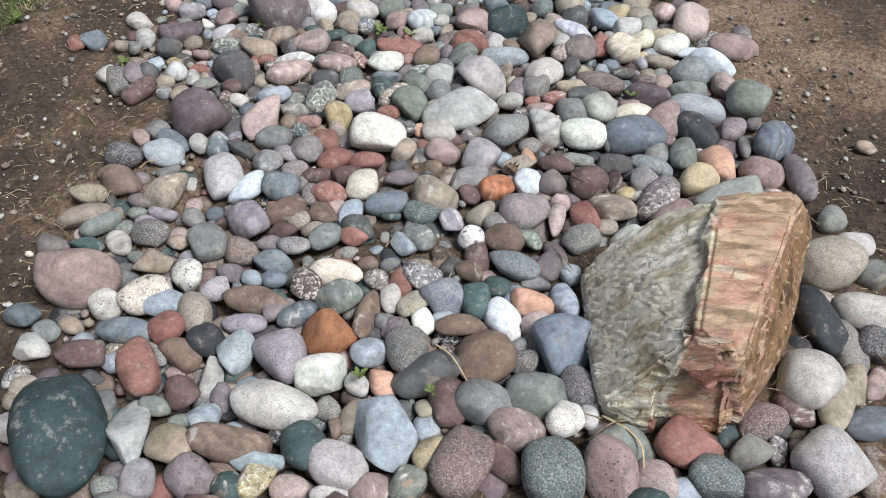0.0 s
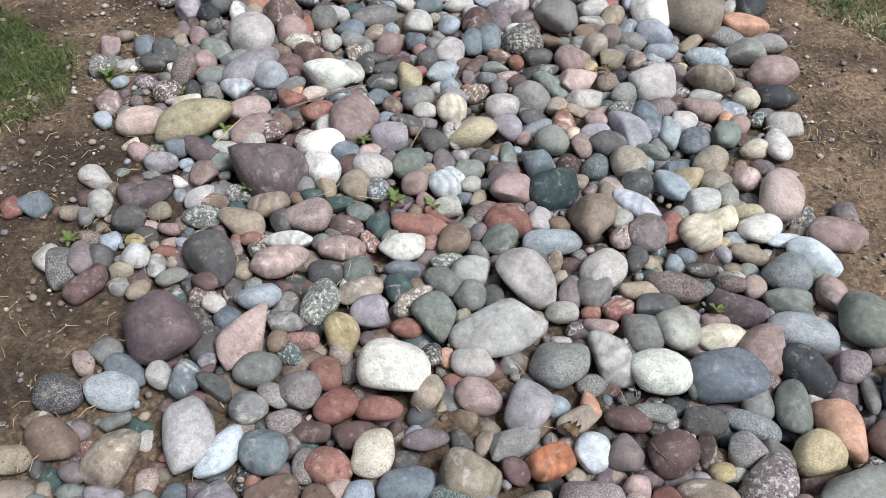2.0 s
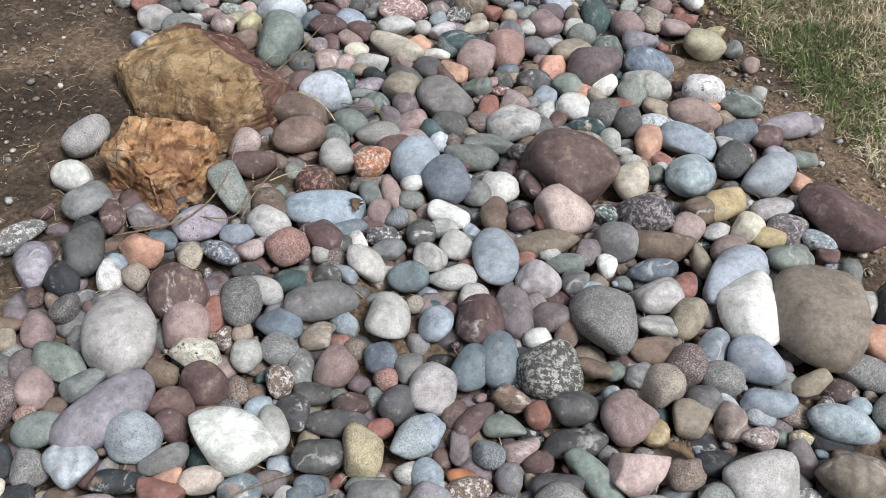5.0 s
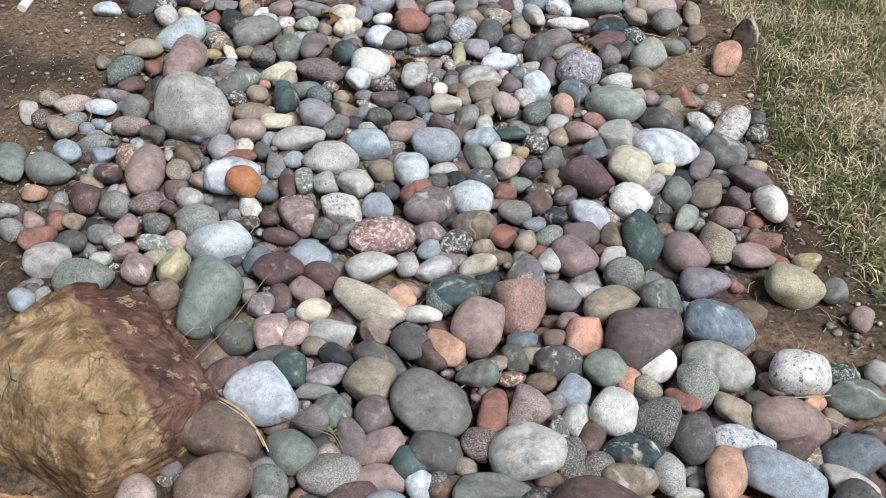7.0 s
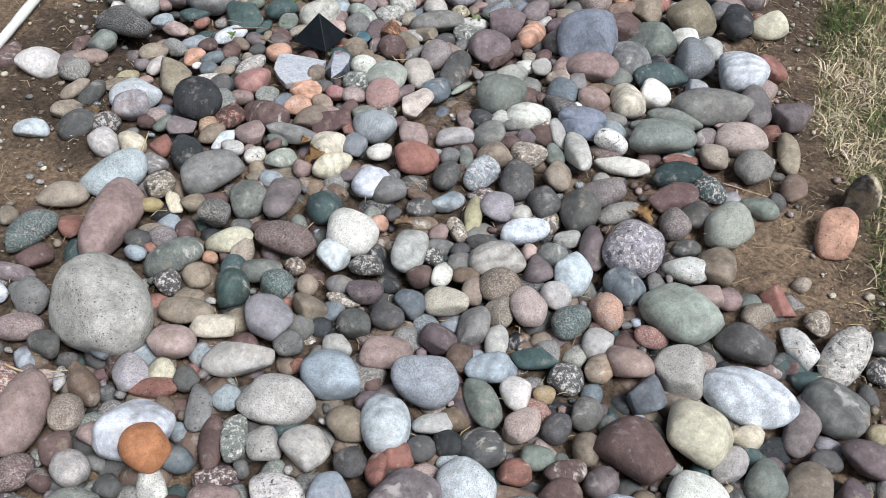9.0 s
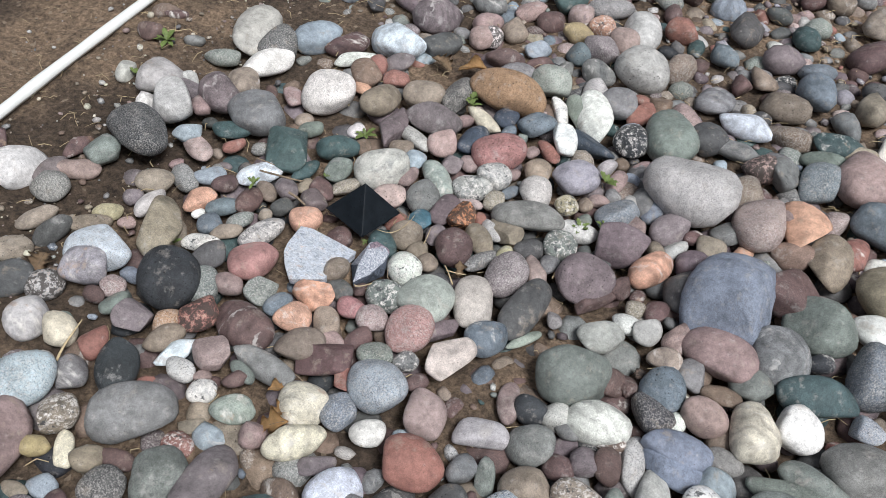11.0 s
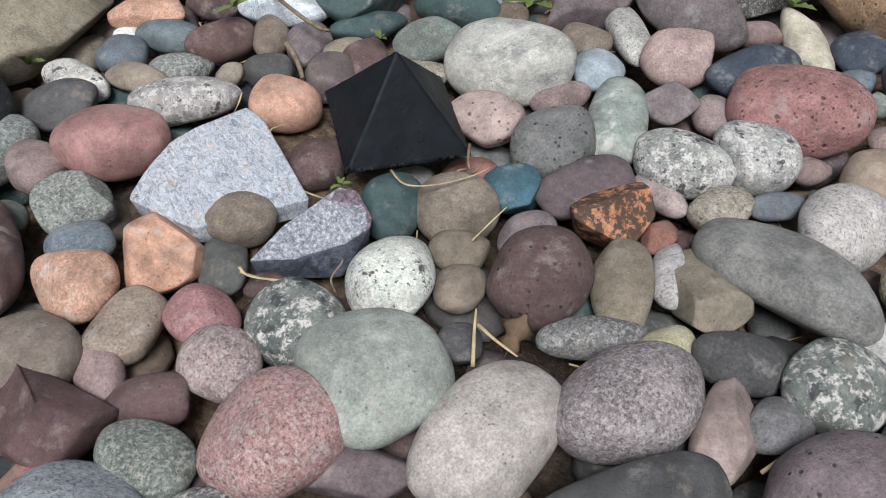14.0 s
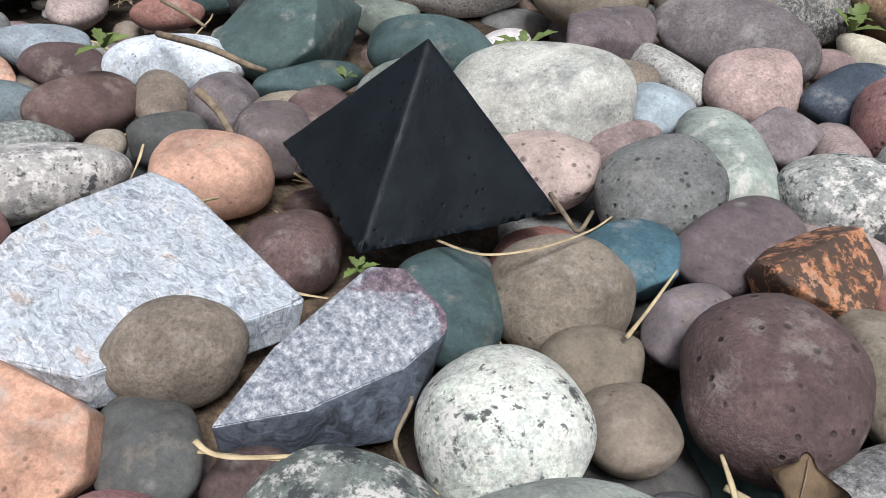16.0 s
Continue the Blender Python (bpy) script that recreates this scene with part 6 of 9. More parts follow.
stone(-0.005, 5.423, 0.021, 0.017, 0.012, 89, "m")
stone(0.213, 5.426, 0.059, 0.040, 0.029, 92, "c=")
stone(-1.219, 5.432, 0.036, 0.020, 0.015, 90, "m")
stone(0.614, 5.434, 0.046, 0.037, 0.027, 32, "U")
stone(0.417, 5.441, 0.090, 0.048, 0.034, 8, "g")
stone(0.051, 5.442, 0.044, 0.037, 0.027, 84, "B")
stone(-1.159, 5.443, 0.036, 0.034, 0.025, 146, "e")
stone(0.522, 5.460, 0.072, 0.037, 0.026, 90, "u")
stone(0.280, 5.472, 0.042, 0.037, 0.026, 79, "w")
stone(0.144, 5.481, 0.034, 0.019, 0.014, 4, "q")
stone(-0.080, 5.496, 0.040, 0.027, 0.019, 31, "l")
stone(0.088, 5.501, 0.034, 0.025, 0.018, 87, "g")
stone(0.036, 5.505, 0.030, 0.025, 0.018, 17, "t")
stone(0.185, 5.524, 0.035, 0.030, 0.022, 25, "g")
stone(-1.133, 5.528, 0.106, 0.051, 0.037, 147, "k*")
stone(0.381, 5.530, 0.029, 0.024, 0.018, 147, "b")
stone(0.561, 5.552, 0.029, 0.022, 0.016, 70, "P")
stone(-0.010, 5.552, 0.030, 0.024, 0.017, 65, "l")
stone(-0.050, 5.554, 0.026, 0.020, 0.014, 14, "w")
stone(0.292, 5.555, 0.068, 0.035, 0.025, 21, "n")
stone(-1.008, 5.558, 0.048, 0.023, 0.017, 154, "p")
stone(0.119, 5.558, 0.066, 0.045, 0.032, 154, "P")
stone(0.042, 5.563, 0.032, 0.023, 0.017, 96, "P")
stone(-1.052, 5.583, 0.035, 0.032, 0.023, 108, "b")
stone(0.219, 5.594, 0.053, 0.052, 0.037, 94, "g")
stone(-0.046, 5.596, 0.021, 0.018, 0.013, 94, "t*")
stone(0.503, 5.596, 0.063, 0.058, 0.041, 86, "W=")
stone(-0.010, 5.606, 0.025, 0.021, 0.015, 93, "m")
stone(-1.198, 5.623, 0.027, 0.024, 0.017, 68, "w")
stone(-1.128, 5.635, 0.053, 0.046, 0.033, 160, "l")
stone(0.383, 5.637, 0.060, 0.045, 0.033, 82, "B*")
stone(0.284, 5.640, 0.027, 0.019, 0.013, 15, "k")
stone(0.585, 5.644, 0.044, 0.037, 0.027, 87, "r^")
stone(-0.981, 5.644, 0.042, 0.024, 0.017, 38, "n")
stone(-1.090, 5.678, 0.027, 0.021, 0.015, 142, "P")
stone(0.024, 5.680, 0.049, 0.038, 0.027, 69, "d")
stone(0.100, 5.687, 0.104, 0.082, 0.059, 102, "V^")
stone(-1.314, 5.693, 0.038, 0.021, 0.015, 118, "l")
stone(-1.208, 5.698, 0.054, 0.044, 0.032, 97, "l")
stone(-0.961, 5.707, 0.071, 0.057, 0.041, 139, "g")
stone(0.270, 5.708, 0.061, 0.052, 0.038, 5, "e")
stone(-1.142, 5.711, 0.036, 0.020, 0.014, 18, "u")
stone(0.430, 5.712, 0.044, 0.034, 0.024, 92, "l")
stone(-1.068, 5.722, 0.054, 0.043, 0.031, 140, "u")
stone(-1.173, 5.724, 0.033, 0.024, 0.017, 58, "l")
stone(0.015, 5.758, 0.031, 0.028, 0.020, 59, "U")
stone(0.366, 5.761, 0.041, 0.034, 0.024, 168, "w")
stone(0.093, 5.765, 0.053, 0.038, 0.027, 66, "b")
stone(0.203, 5.770, 0.051, 0.046, 0.033, 71, "m")
stone(-0.028, 5.780, 0.036, 0.017, 0.012, 64, "l")
stone(-1.055, 5.793, 0.042, 0.033, 0.023, 138, "t")
stone(-0.935, 5.815, 0.036, 0.021, 0.015, 139, "P")
stone(0.039, 5.823, 0.032, 0.028, 0.020, 102, "t")
stone(-0.047, 5.833, 0.049, 0.030, 0.022, 63, "u")
stone(0.002, 5.839, 0.026, 0.017, 0.012, 60, "m")
stone(0.097, 5.842, 0.025, 0.016, 0.012, 61, "o")
stone(-0.863, 5.850, 0.061, 0.058, 0.042, 104, "w*")
stone(-1.369, 5.850, 0.028, 0.027, 0.020, 161, "m")
stone(-1.159, 5.850, 0.043, 0.023, 0.017, 22, "e")
stone(0.384, 5.855, 0.065, 0.058, 0.042, 163, "T")
stone(0.509, 5.860, 0.071, 0.043, 0.031, 82, "k")
stone(-0.091, 5.867, 0.031, 0.023, 0.016, 63, "B")
stone(0.599, 5.868, 0.051, 0.040, 0.029, 39, "c")
stone(-1.262, 5.878, 0.024, 0.016, 0.012, 23, "g")
stone(0.062, 5.880, 0.035, 0.027, 0.019, 36, "g")
stone(-1.052, 5.882, 0.061, 0.036, 0.026, 47, "w")
stone(0.187, 5.886, 0.039, 0.029, 0.021, 12, "q")
stone(-0.117, 5.888, 0.044, 0.028, 0.020, 94, "g")
stone(0.258, 5.892, 0.063, 0.043, 0.031, 85, "T^")
stone(0.112, 5.920, 0.071, 0.049, 0.035, 87, "P*")
stone(0.008, 5.920, 0.030, 0.023, 0.017, 101, "P")
stone(0.469, 5.923, 0.048, 0.033, 0.024, 79, "g")
stone(-0.819, 5.928, 0.029, 0.018, 0.013, 6, "o")
stone(-0.041, 5.936, 0.096, 0.081, 0.058, 175, "l*")
stone(-1.402, 5.945, 0.035, 0.019, 0.014, 15, "q")
stone(-1.066, 5.948, 0.057, 0.044, 0.032, 104, "d")
stone(-1.374, 5.949, 0.029, 0.016, 0.011, 23, "m")
stone(0.301, 5.954, 0.046, 0.029, 0.021, 87, "r")
stone(0.351, 5.954, 0.025, 0.018, 0.013, 11, "w")
stone(-0.869, 5.959, 0.026, 0.024, 0.017, 121, "g")
stone(0.195, 5.965, 0.074, 0.048, 0.034, 83, "o^")
stone(-1.144, 5.969, 0.085, 0.049, 0.035, 106, "l")
stone(-0.839, 5.976, 0.045, 0.036, 0.026, 131, "q")
stone(0.496, 5.990, 0.048, 0.027, 0.019, 161, "P")
stone(-0.768, 5.999, 0.033, 0.028, 0.020, 63, "r")
stone(0.167, 6.000, 0.053, 0.030, 0.022, 88, "P")
stone(0.070, 6.017, 0.048, 0.032, 0.023, 88, "q")
stone(-0.893, 6.021, 0.051, 0.016, 0.012, 42, "w")
stone(-0.833, 6.025, 0.028, 0.022, 0.016, 130, "r")
stone(0.254, 6.031, 0.038, 0.025, 0.018, 87, "P")
stone(-1.009, 6.038, 0.058, 0.039, 0.028, 41, "b")
stone(0.388, 6.047, 0.099, 0.054, 0.039, 168, "B")
stone(-0.936, 6.052, 0.052, 0.031, 0.022, 56, "m")
stone(-0.797, 6.059, 0.039, 0.025, 0.018, 39, "u")
stone(-0.203, 6.063, 0.050, 0.038, 0.027, 96, "k")
stone(0.567, 6.075, 0.075, 0.053, 0.038, 84, "u")
stone(-0.123, 6.098, 0.075, 0.056, 0.040, 108, "e")
stone(-0.307, 6.101, 0.079, 0.040, 0.029, 118, "w")
stone(0.526, 6.104, 0.075, 0.041, 0.030, 99, "q")
stone(-0.830, 6.122, 0.062, 0.050, 0.036, 37, "W")
stone(0.124, 6.124, 0.053, 0.036, 0.026, 92, "g")
stone(0.087, 6.125, 0.047, 0.038, 0.027, 11, "P")
stone(0.203, 6.139, 0.059, 0.038, 0.028, 87, "B")
stone(-0.053, 6.158, 0.043, 0.038, 0.028, 18, "d")
stone(0.018, 6.161, 0.048, 0.027, 0.019, 9, "g")
stone(-0.739, 6.178, 0.050, 0.030, 0.022, 38, "d")
stone(-0.214, 6.179, 0.041, 0.025, 0.018, 58, "r")
stone(-0.272, 6.181, 0.041, 0.038, 0.027, 119, "g")
stone(0.286, 6.183, 0.087, 0.057, 0.041, 87, "P")
stone(-0.120, 6.189, 0.049, 0.039, 0.028, 96, "P")
stone(-0.340, 6.211, 0.033, 0.028, 0.020, 86, "l*")
stone(-0.182, 6.219, 0.038, 0.028, 0.020, 110, "q")
stone(0.393, 6.230, 0.028, 0.026, 0.019, 61, "W")
stone(0.199, 6.232, 0.048, 0.027, 0.019, 5, "e")
stone(-0.228, 6.238, 0.028, 0.015, 0.011, 10, "r")
stone(0.627, 6.250, 0.067, 0.037, 0.026, 172, "T")
stone(0.012, 6.263, 0.061, 0.033, 0.024, 173, "W")
stone(-0.664, 6.265, 0.035, 0.032, 0.023, 85, "P")
stone(0.513, 6.265, 0.050, 0.027, 0.020, 83, "B")
stone(0.111, 6.277, 0.053, 0.029, 0.021, 171, "q")
stone(-0.357, 6.279, 0.040, 0.035, 0.025, 12, "g")
stone(-0.646, 6.280, 0.031, 0.027, 0.020, 106, "w")
stone(0.281, 6.282, 0.049, 0.027, 0.019, 4, "t")
stone(0.803, 6.282, 0.040, 0.030, 0.021, 169, "u")
stone(0.437, 6.285, 0.077, 0.051, 0.037, 92, "t")
stone(0.221, 6.296, 0.064, 0.035, 0.025, 27, "n")
stone(-0.682, 6.331, 0.039, 0.033, 0.024, 65, "P")
stone(0.343, 6.334, 0.055, 0.035, 0.025, 76, "w")
stone(-0.430, 6.337, 0.034, 0.030, 0.022, 89, "B")
stone(-0.264, 6.338, 0.064, 0.058, 0.041, 4, "l")
stone(-0.609, 6.342, 0.045, 0.033, 0.024, 122, "t")
stone(0.560, 6.367, 0.082, 0.045, 0.032, 1, "e*")
stone(-0.386, 6.375, 0.046, 0.041, 0.030, 128, "u")
stone(0.658, 6.378, 0.036, 0.021, 0.015, 80, "m")
stone(0.369, 6.405, 0.059, 0.039, 0.028, 85, "m")
stone(0.450, 6.421, 0.036, 0.028, 0.020, 130, "P")
stone(-0.461, 6.421, 0.037, 0.028, 0.020, 50, "y")
stone(-0.542, 6.436, 0.037, 0.031, 0.022, 32, "m")
stone(-0.346, 6.445, 0.039, 0.038, 0.027, 74, "P")
stone(-0.607, 6.455, 0.040, 0.028, 0.020, 31, "P")
stone(-0.420, 6.489, 0.038, 0.031, 0.022, 34, "o")
stone(-0.483, 6.502, 0.036, 0.032, 0.023, 93, "P")
stone(-0.316, 6.507, 0.067, 0.046, 0.033, 114, "l")
stone(-0.537, 6.558, 0.054, 0.040, 0.029, 59, "n")
stone(-0.426, 6.582, 0.061, 0.032, 0.023, 33, "g*")
stone(-0.420, 6.729, 0.050, 0.034, 0.024, 116, "m")
stone(-0.691, 4.003, 0.037, 0.030, 0.021, 151, "P")
stone(-0.624, 4.027, 0.042, 0.032, 0.023, 100, "Y^")
stone(-0.407, 4.031, 0.050, 0.036, 0.026, 14, "m")
stone(-0.673, 4.049, 0.024, 0.019, 0.013, 169, "Y*")
stone(-0.516, 4.052, 0.028, 0.016, 0.012, 52, "d")
stone(-0.220, 4.060, 0.051, 0.038, 0.027, 11, "l")
stone(-0.449, 4.060, 0.036, 0.029, 0.021, 19, "B^")
stone(-0.150, 4.081, 0.025, 0.024, 0.017, 178, "l*")
stone(-0.769, 4.081, 0.025, 0.019, 0.014, 135, "l")
stone(-0.096, 4.081, 0.039, 0.025, 0.018, 30, "l")
stone(-0.351, 4.084, 0.041, 0.032, 0.023, 158, "b")
stone(-0.680, 4.085, 0.039, 0.020, 0.014, 5, "e")
stone(-0.548, 4.091, 0.064, 0.047, 0.034, 22, "W*")
stone(-0.643, 4.098, 0.025, 0.021, 0.015, 152, "p")
stone(-0.005, 4.099, 0.039, 0.025, 0.018, 25, "c")
stone(-0.760, 4.128, 0.033, 0.027, 0.020, 144, "P")
stone(0.145, 4.133, 0.029, 0.024, 0.017, 82, "l")
stone(-0.111, 4.136, 0.024, 0.021, 0.015, 7, "b")
stone(-0.301, 4.140, 0.022, 0.016, 0.012, 4, "g")
stone(-0.698, 4.143, 0.034, 0.027, 0.020, 135, "d*")
stone(-0.431, 4.146, 0.036, 0.018, 0.013, 0, "m")
stone(0.195, 4.147, 0.047, 0.039, 0.028, 123, "P")
stone(0.277, 4.155, 0.032, 0.027, 0.020, 27, "l")
stone(-0.215, 4.159, 0.068, 0.041, 0.029, 25, "R#")
stone(-0.613, 4.159, 0.045, 0.036, 0.026, 12, "e*")
stone(0.003, 4.160, 0.024, 0.020, 0.014, 11, "t")
stone(-0.053, 4.166, 0.036, 0.027, 0.019, 33, "d")
stone(-0.345, 4.175, 0.029, 0.024, 0.017, 112, "d")
stone(-0.509, 4.177, 0.027, 0.017, 0.012, 4, "t")
stone(-0.282, 4.181, 0.035, 0.017, 0.012, 13, "g")
stone(-0.112, 4.186, 0.036, 0.025, 0.018, 8, "u")
stone(0.430, 4.190, 0.051, 0.043, 0.031, 108, "P")
stone(-0.465, 4.193, 0.025, 0.022, 0.016, 126, "m")
stone(-0.405, 4.194, 0.040, 0.039, 0.028, 88, "P")
stone(0.575, 4.194, 0.045, 0.031, 0.022, 19, "P")
stone(-0.810, 4.197, 0.041, 0.031, 0.022, 156, "e*")
stone(0.046, 4.204, 0.038, 0.027, 0.019, 48, "r^")
stone(-0.744, 4.207, 0.038, 0.028, 0.020, 35, "m")
stone(-0.696, 4.209, 0.021, 0.017, 0.012, 129, "m")
stone(0.143, 4.211, 0.031, 0.024, 0.017, 13, "e*")
stone(0.342, 4.217, 0.066, 0.039, 0.028, 110, "n")
stone(0.212, 4.219, 0.036, 0.032, 0.023, 27, "U")
stone(-0.019, 4.221, 0.045, 0.039, 0.028, 177, "T")
stone(-0.518, 4.227, 0.037, 0.021, 0.015, 127, "w")
stone(0.281, 4.231, 0.038, 0.026, 0.019, 82, "T")
stone(0.503, 4.233, 0.060, 0.036, 0.026, 92, "T*")
stone(-0.654, 4.234, 0.032, 0.027, 0.020, 151, "L")
stone(-0.314, 4.237, 0.047, 0.034, 0.025, 171, "w#")
stone(0.110, 4.248, 0.025, 0.019, 0.014, 12, "b")
stone(0.610, 4.253, 0.037, 0.026, 0.019, 176, "r")
stone(-0.235, 4.256, 0.039, 0.034, 0.024, 87, "b")
stone(-0.426, 4.260, 0.033, 0.018, 0.013, 27, "m")
stone(-0.121, 4.262, 0.054, 0.044, 0.032, 60, "u=")
stone(0.068, 4.270, 0.035, 0.029, 0.021, 13, "e*")
stone(-0.540, 4.273, 0.038, 0.034, 0.024, 156, "O", 0.028)
stone(-0.495, 4.279, 0.027, 0.024, 0.017, 165, "B")
stone(0.234, 4.293, 0.057, 0.031, 0.022, 136, "W")
stone(-0.030, 4.301, 0.048, 0.041, 0.030, 152, "W*")
stone(-0.862, 4.301, 0.034, 0.028, 0.020, 161, "m")
stone(-0.646, 4.302, 0.025, 0.022, 0.016, 160, "P")
stone(0.450, 4.311, 0.048, 0.022, 0.016, 61, "E")
stone(0.049, 4.311, 0.047, 0.016, 0.011, 176, "q")
stone(-0.580, 4.311, 0.058, 0.048, 0.035, 59, "W=")
stone(-0.452, 4.314, 0.054, 0.019, 0.014, 103, "m")
stone(-0.780, 4.314, 0.077, 0.040, 0.029, 95, "P")
stone(0.544, 4.321, 0.035, 0.027, 0.020, 6, "P")
stone(-0.177, 4.321, 0.031, 0.019, 0.014, 100, "r")
stone(-0.223, 4.325, 0.025, 0.024, 0.017, 118, "d")
stone(-0.367, 4.327, 0.029, 0.026, 0.019, 123, "l")
stone(-0.711, 4.332, 0.035, 0.026, 0.018, 120, "T")
stone(-0.419, 4.333, 0.042, 0.021, 0.015, 100, "e")
stone(-0.297, 4.334, 0.037, 0.035, 0.025, 129, "l")
stone(0.325, 4.341, 0.049, 0.043, 0.031, 49, "w*")
stone(-0.146, 4.349, 0.024, 0.023, 0.016, 6, "r")
stone(0.181, 4.355, 0.027, 0.025, 0.018, 65, "u=")
stone(-0.065, 4.356, 0.021, 0.012, 0.009, 9, "W")
stone(0.124, 4.362, 0.036, 0.022, 0.016, 29, "m")
stone(-0.901, 4.367, 0.029, 0.025, 0.018, 144, "b")
stone(-0.113, 4.367, 0.024, 0.023, 0.016, 9, "d")
stone(-0.846, 4.368, 0.042, 0.026, 0.019, 115, "r")
stone(0.650, 4.380, 0.062, 0.032, 0.023, 88, "w")
stone(-0.017, 4.383, 0.034, 0.033, 0.024, 30, "d")
stone(0.575, 4.388, 0.039, 0.027, 0.019, 92, "U")
stone(-0.242, 4.393, 0.035, 0.026, 0.019, 172, "T")
stone(-0.711, 4.396, 0.046, 0.023, 0.017, 136, "q")
stone(0.440, 4.397, 0.035, 0.030, 0.022, 58, "e")
stone(0.507, 4.398, 0.042, 0.036, 0.026, 51, "T")
stone(-0.759, 4.402, 0.027, 0.011, 0.008, 114, "l")
stone(-0.180, 4.402, 0.052, 0.039, 0.028, 105, "W=")
stone(-0.590, 4.409, 0.039, 0.018, 0.013, 22, "r")
stone(-0.459, 4.411, 0.025, 0.024, 0.017, 159, "b")
stone(-0.371, 4.413, 0.062, 0.041, 0.029, 179, "l*")
stone(0.155, 4.415, 0.027, 0.024, 0.017, 78, "T")
stone(-0.104, 4.419, 0.032, 0.021, 0.015, 9, "l")
stone(0.234, 4.419, 0.059, 0.050, 0.036, 150, "m^")
stone(0.386, 4.422, 0.035, 0.024, 0.017, 66, "l")
stone(-0.637, 4.429, 0.033, 0.029, 0.021, 128, "v")
stone(-0.543, 4.436, 0.023, 0.021, 0.015, 137, "d")
stone(0.046, 4.439, 0.032, 0.029, 0.021, 17, "p")
stone(-0.585, 4.444, 0.025, 0.022, 0.016, 174, "c")
stone(0.103, 4.444, 0.027, 0.025, 0.018, 74, "d")
stone(0.331, 4.467, 0.053, 0.050, 0.036, 156, "c")
stone(0.619, 4.469, 0.053, 0.032, 0.023, 178, "U")
stone(-0.708, 4.474, 0.025, 0.022, 0.016, 161, "B")
stone(-0.026, 4.475, 0.047, 0.026, 0.019, 121, "e")
stone(-0.290, 4.479, 0.054, 0.043, 0.031, 153, "b")
stone(0.149, 4.481, 0.029, 0.027, 0.020, 59, "g")
stone(0.420, 4.485, 0.026, 0.023, 0.016, 45, "c")
stone(-0.465, 4.493, 0.061, 0.034, 0.024, 15, "L")
stone(-0.882, 4.495, 0.042, 0.028, 0.020, 13, "P")
stone(-0.130, 4.496, 0.054, 0.047, 0.034, 19, "b*")
stone(0.031, 4.504, 0.035, 0.027, 0.019, 108, "w")
stone(-0.593, 4.505, 0.041, 0.032, 0.023, 3, "p")
stone(0.077, 4.515, 0.019, 0.018, 0.013, 32, "y")
stone(0.513, 4.523, 0.062, 0.026, 0.019, 66, "u")
stone(0.643, 4.527, 0.025, 0.019, 0.014, 22, "Y")
stone(0.255, 4.538, 0.035, 0.032, 0.023, 66, "B^")
stone(-0.388, 4.540, 0.026, 0.025, 0.018, 165, "g")
stone(-0.732, 4.543, 0.097, 0.081, 0.058, 152, "L.")
stone(-0.021, 4.547, 0.044, 0.028, 0.020, 17, "b")
stone(-0.210, 4.550, 0.048, 0.029, 0.021, 23, "P")
stone(0.423, 4.557, 0.074, 0.047, 0.034, 150, "W=")
stone(-0.302, 4.558, 0.026, 0.017, 0.013, 8, "l")
stone(-0.536, 4.558, 0.038, 0.026, 0.019, 6, "c")
stone(0.567, 4.560, 0.052, 0.045, 0.032, 155, "g")
stone(-0.983, 4.564, 0.036, 0.024, 0.017, 25, "W=")
stone(-0.897, 4.566, 0.036, 0.032, 0.023, 134, "g")
stone(-0.596, 4.583, 0.049, 0.028, 0.020, 179, "t")
stone(0.054, 4.586, 0.040, 0.021, 0.015, 9, "n^")
stone(0.170, 4.586, 0.033, 0.023, 0.017, 61, "t")
stone(-0.440, 4.590, 0.051, 0.039, 0.028, 137, "v")
stone(0.309, 4.598, 0.049, 0.040, 0.029, 95, "l*")
stone(-0.122, 4.602, 0.034, 0.030, 0.022, 10, "U^")
stone(0.224, 4.604, 0.042, 0.035, 0.025, 155, "P")
stone(-0.283, 4.611, 0.030, 0.028, 0.021, 3, "d")
stone(-0.968, 4.624, 0.046, 0.018, 0.013, 0, "u")
stone(-0.376, 4.635, 0.034, 0.026, 0.019, 168, "T")
stone(-0.224, 4.638, 0.031, 0.026, 0.019, 167, "d")
stone(0.164, 4.639, 0.031, 0.026, 0.019, 83, "l")
stone(-0.064, 4.645, 0.044, 0.028, 0.020, 90, "g")
stone(-0.661, 4.650, 0.026, 0.024, 0.017, 123, "d")
stone(-0.535, 4.656, 0.038, 0.032, 0.023, 123, "n")
stone(0.671, 4.668, 0.029, 0.024, 0.017, 56, "d")
stone(-0.319, 4.669, 0.032, 0.012, 0.009, 174, "t")
stone(0.261, 4.674, 0.030, 0.019, 0.014, 166, "r")
stone(-0.190, 4.677, 0.032, 0.027, 0.019, 106, "B")
stone(-0.452, 4.681, 0.033, 0.031, 0.022, 0, "n*")
stone(-0.021, 4.685, 0.032, 0.028, 0.020, 91, "T")
stone(0.430, 4.685, 0.052, 0.036, 0.026, 171, "d")
stone(0.607, 4.686, 0.065, 0.034, 0.024, 57, "l#")
stone(0.110, 4.686, 0.038, 0.030, 0.022, 48, "n*")
stone(-0.280, 4.689, 0.033, 0.027, 0.020, 8, "U")
stone(-0.124, 4.694, 0.041, 0.029, 0.021, 175, "c*")
stone(-0.331, 4.701, 0.028, 0.022, 0.016, 8, "g")
stone(0.527, 4.702, 0.044, 0.026, 0.018, 130, "w#^")
stone(0.030, 4.707, 0.047, 0.033, 0.024, 108, "p*")
stone(-0.552, 4.713, 0.032, 0.022, 0.016, 108, "n")
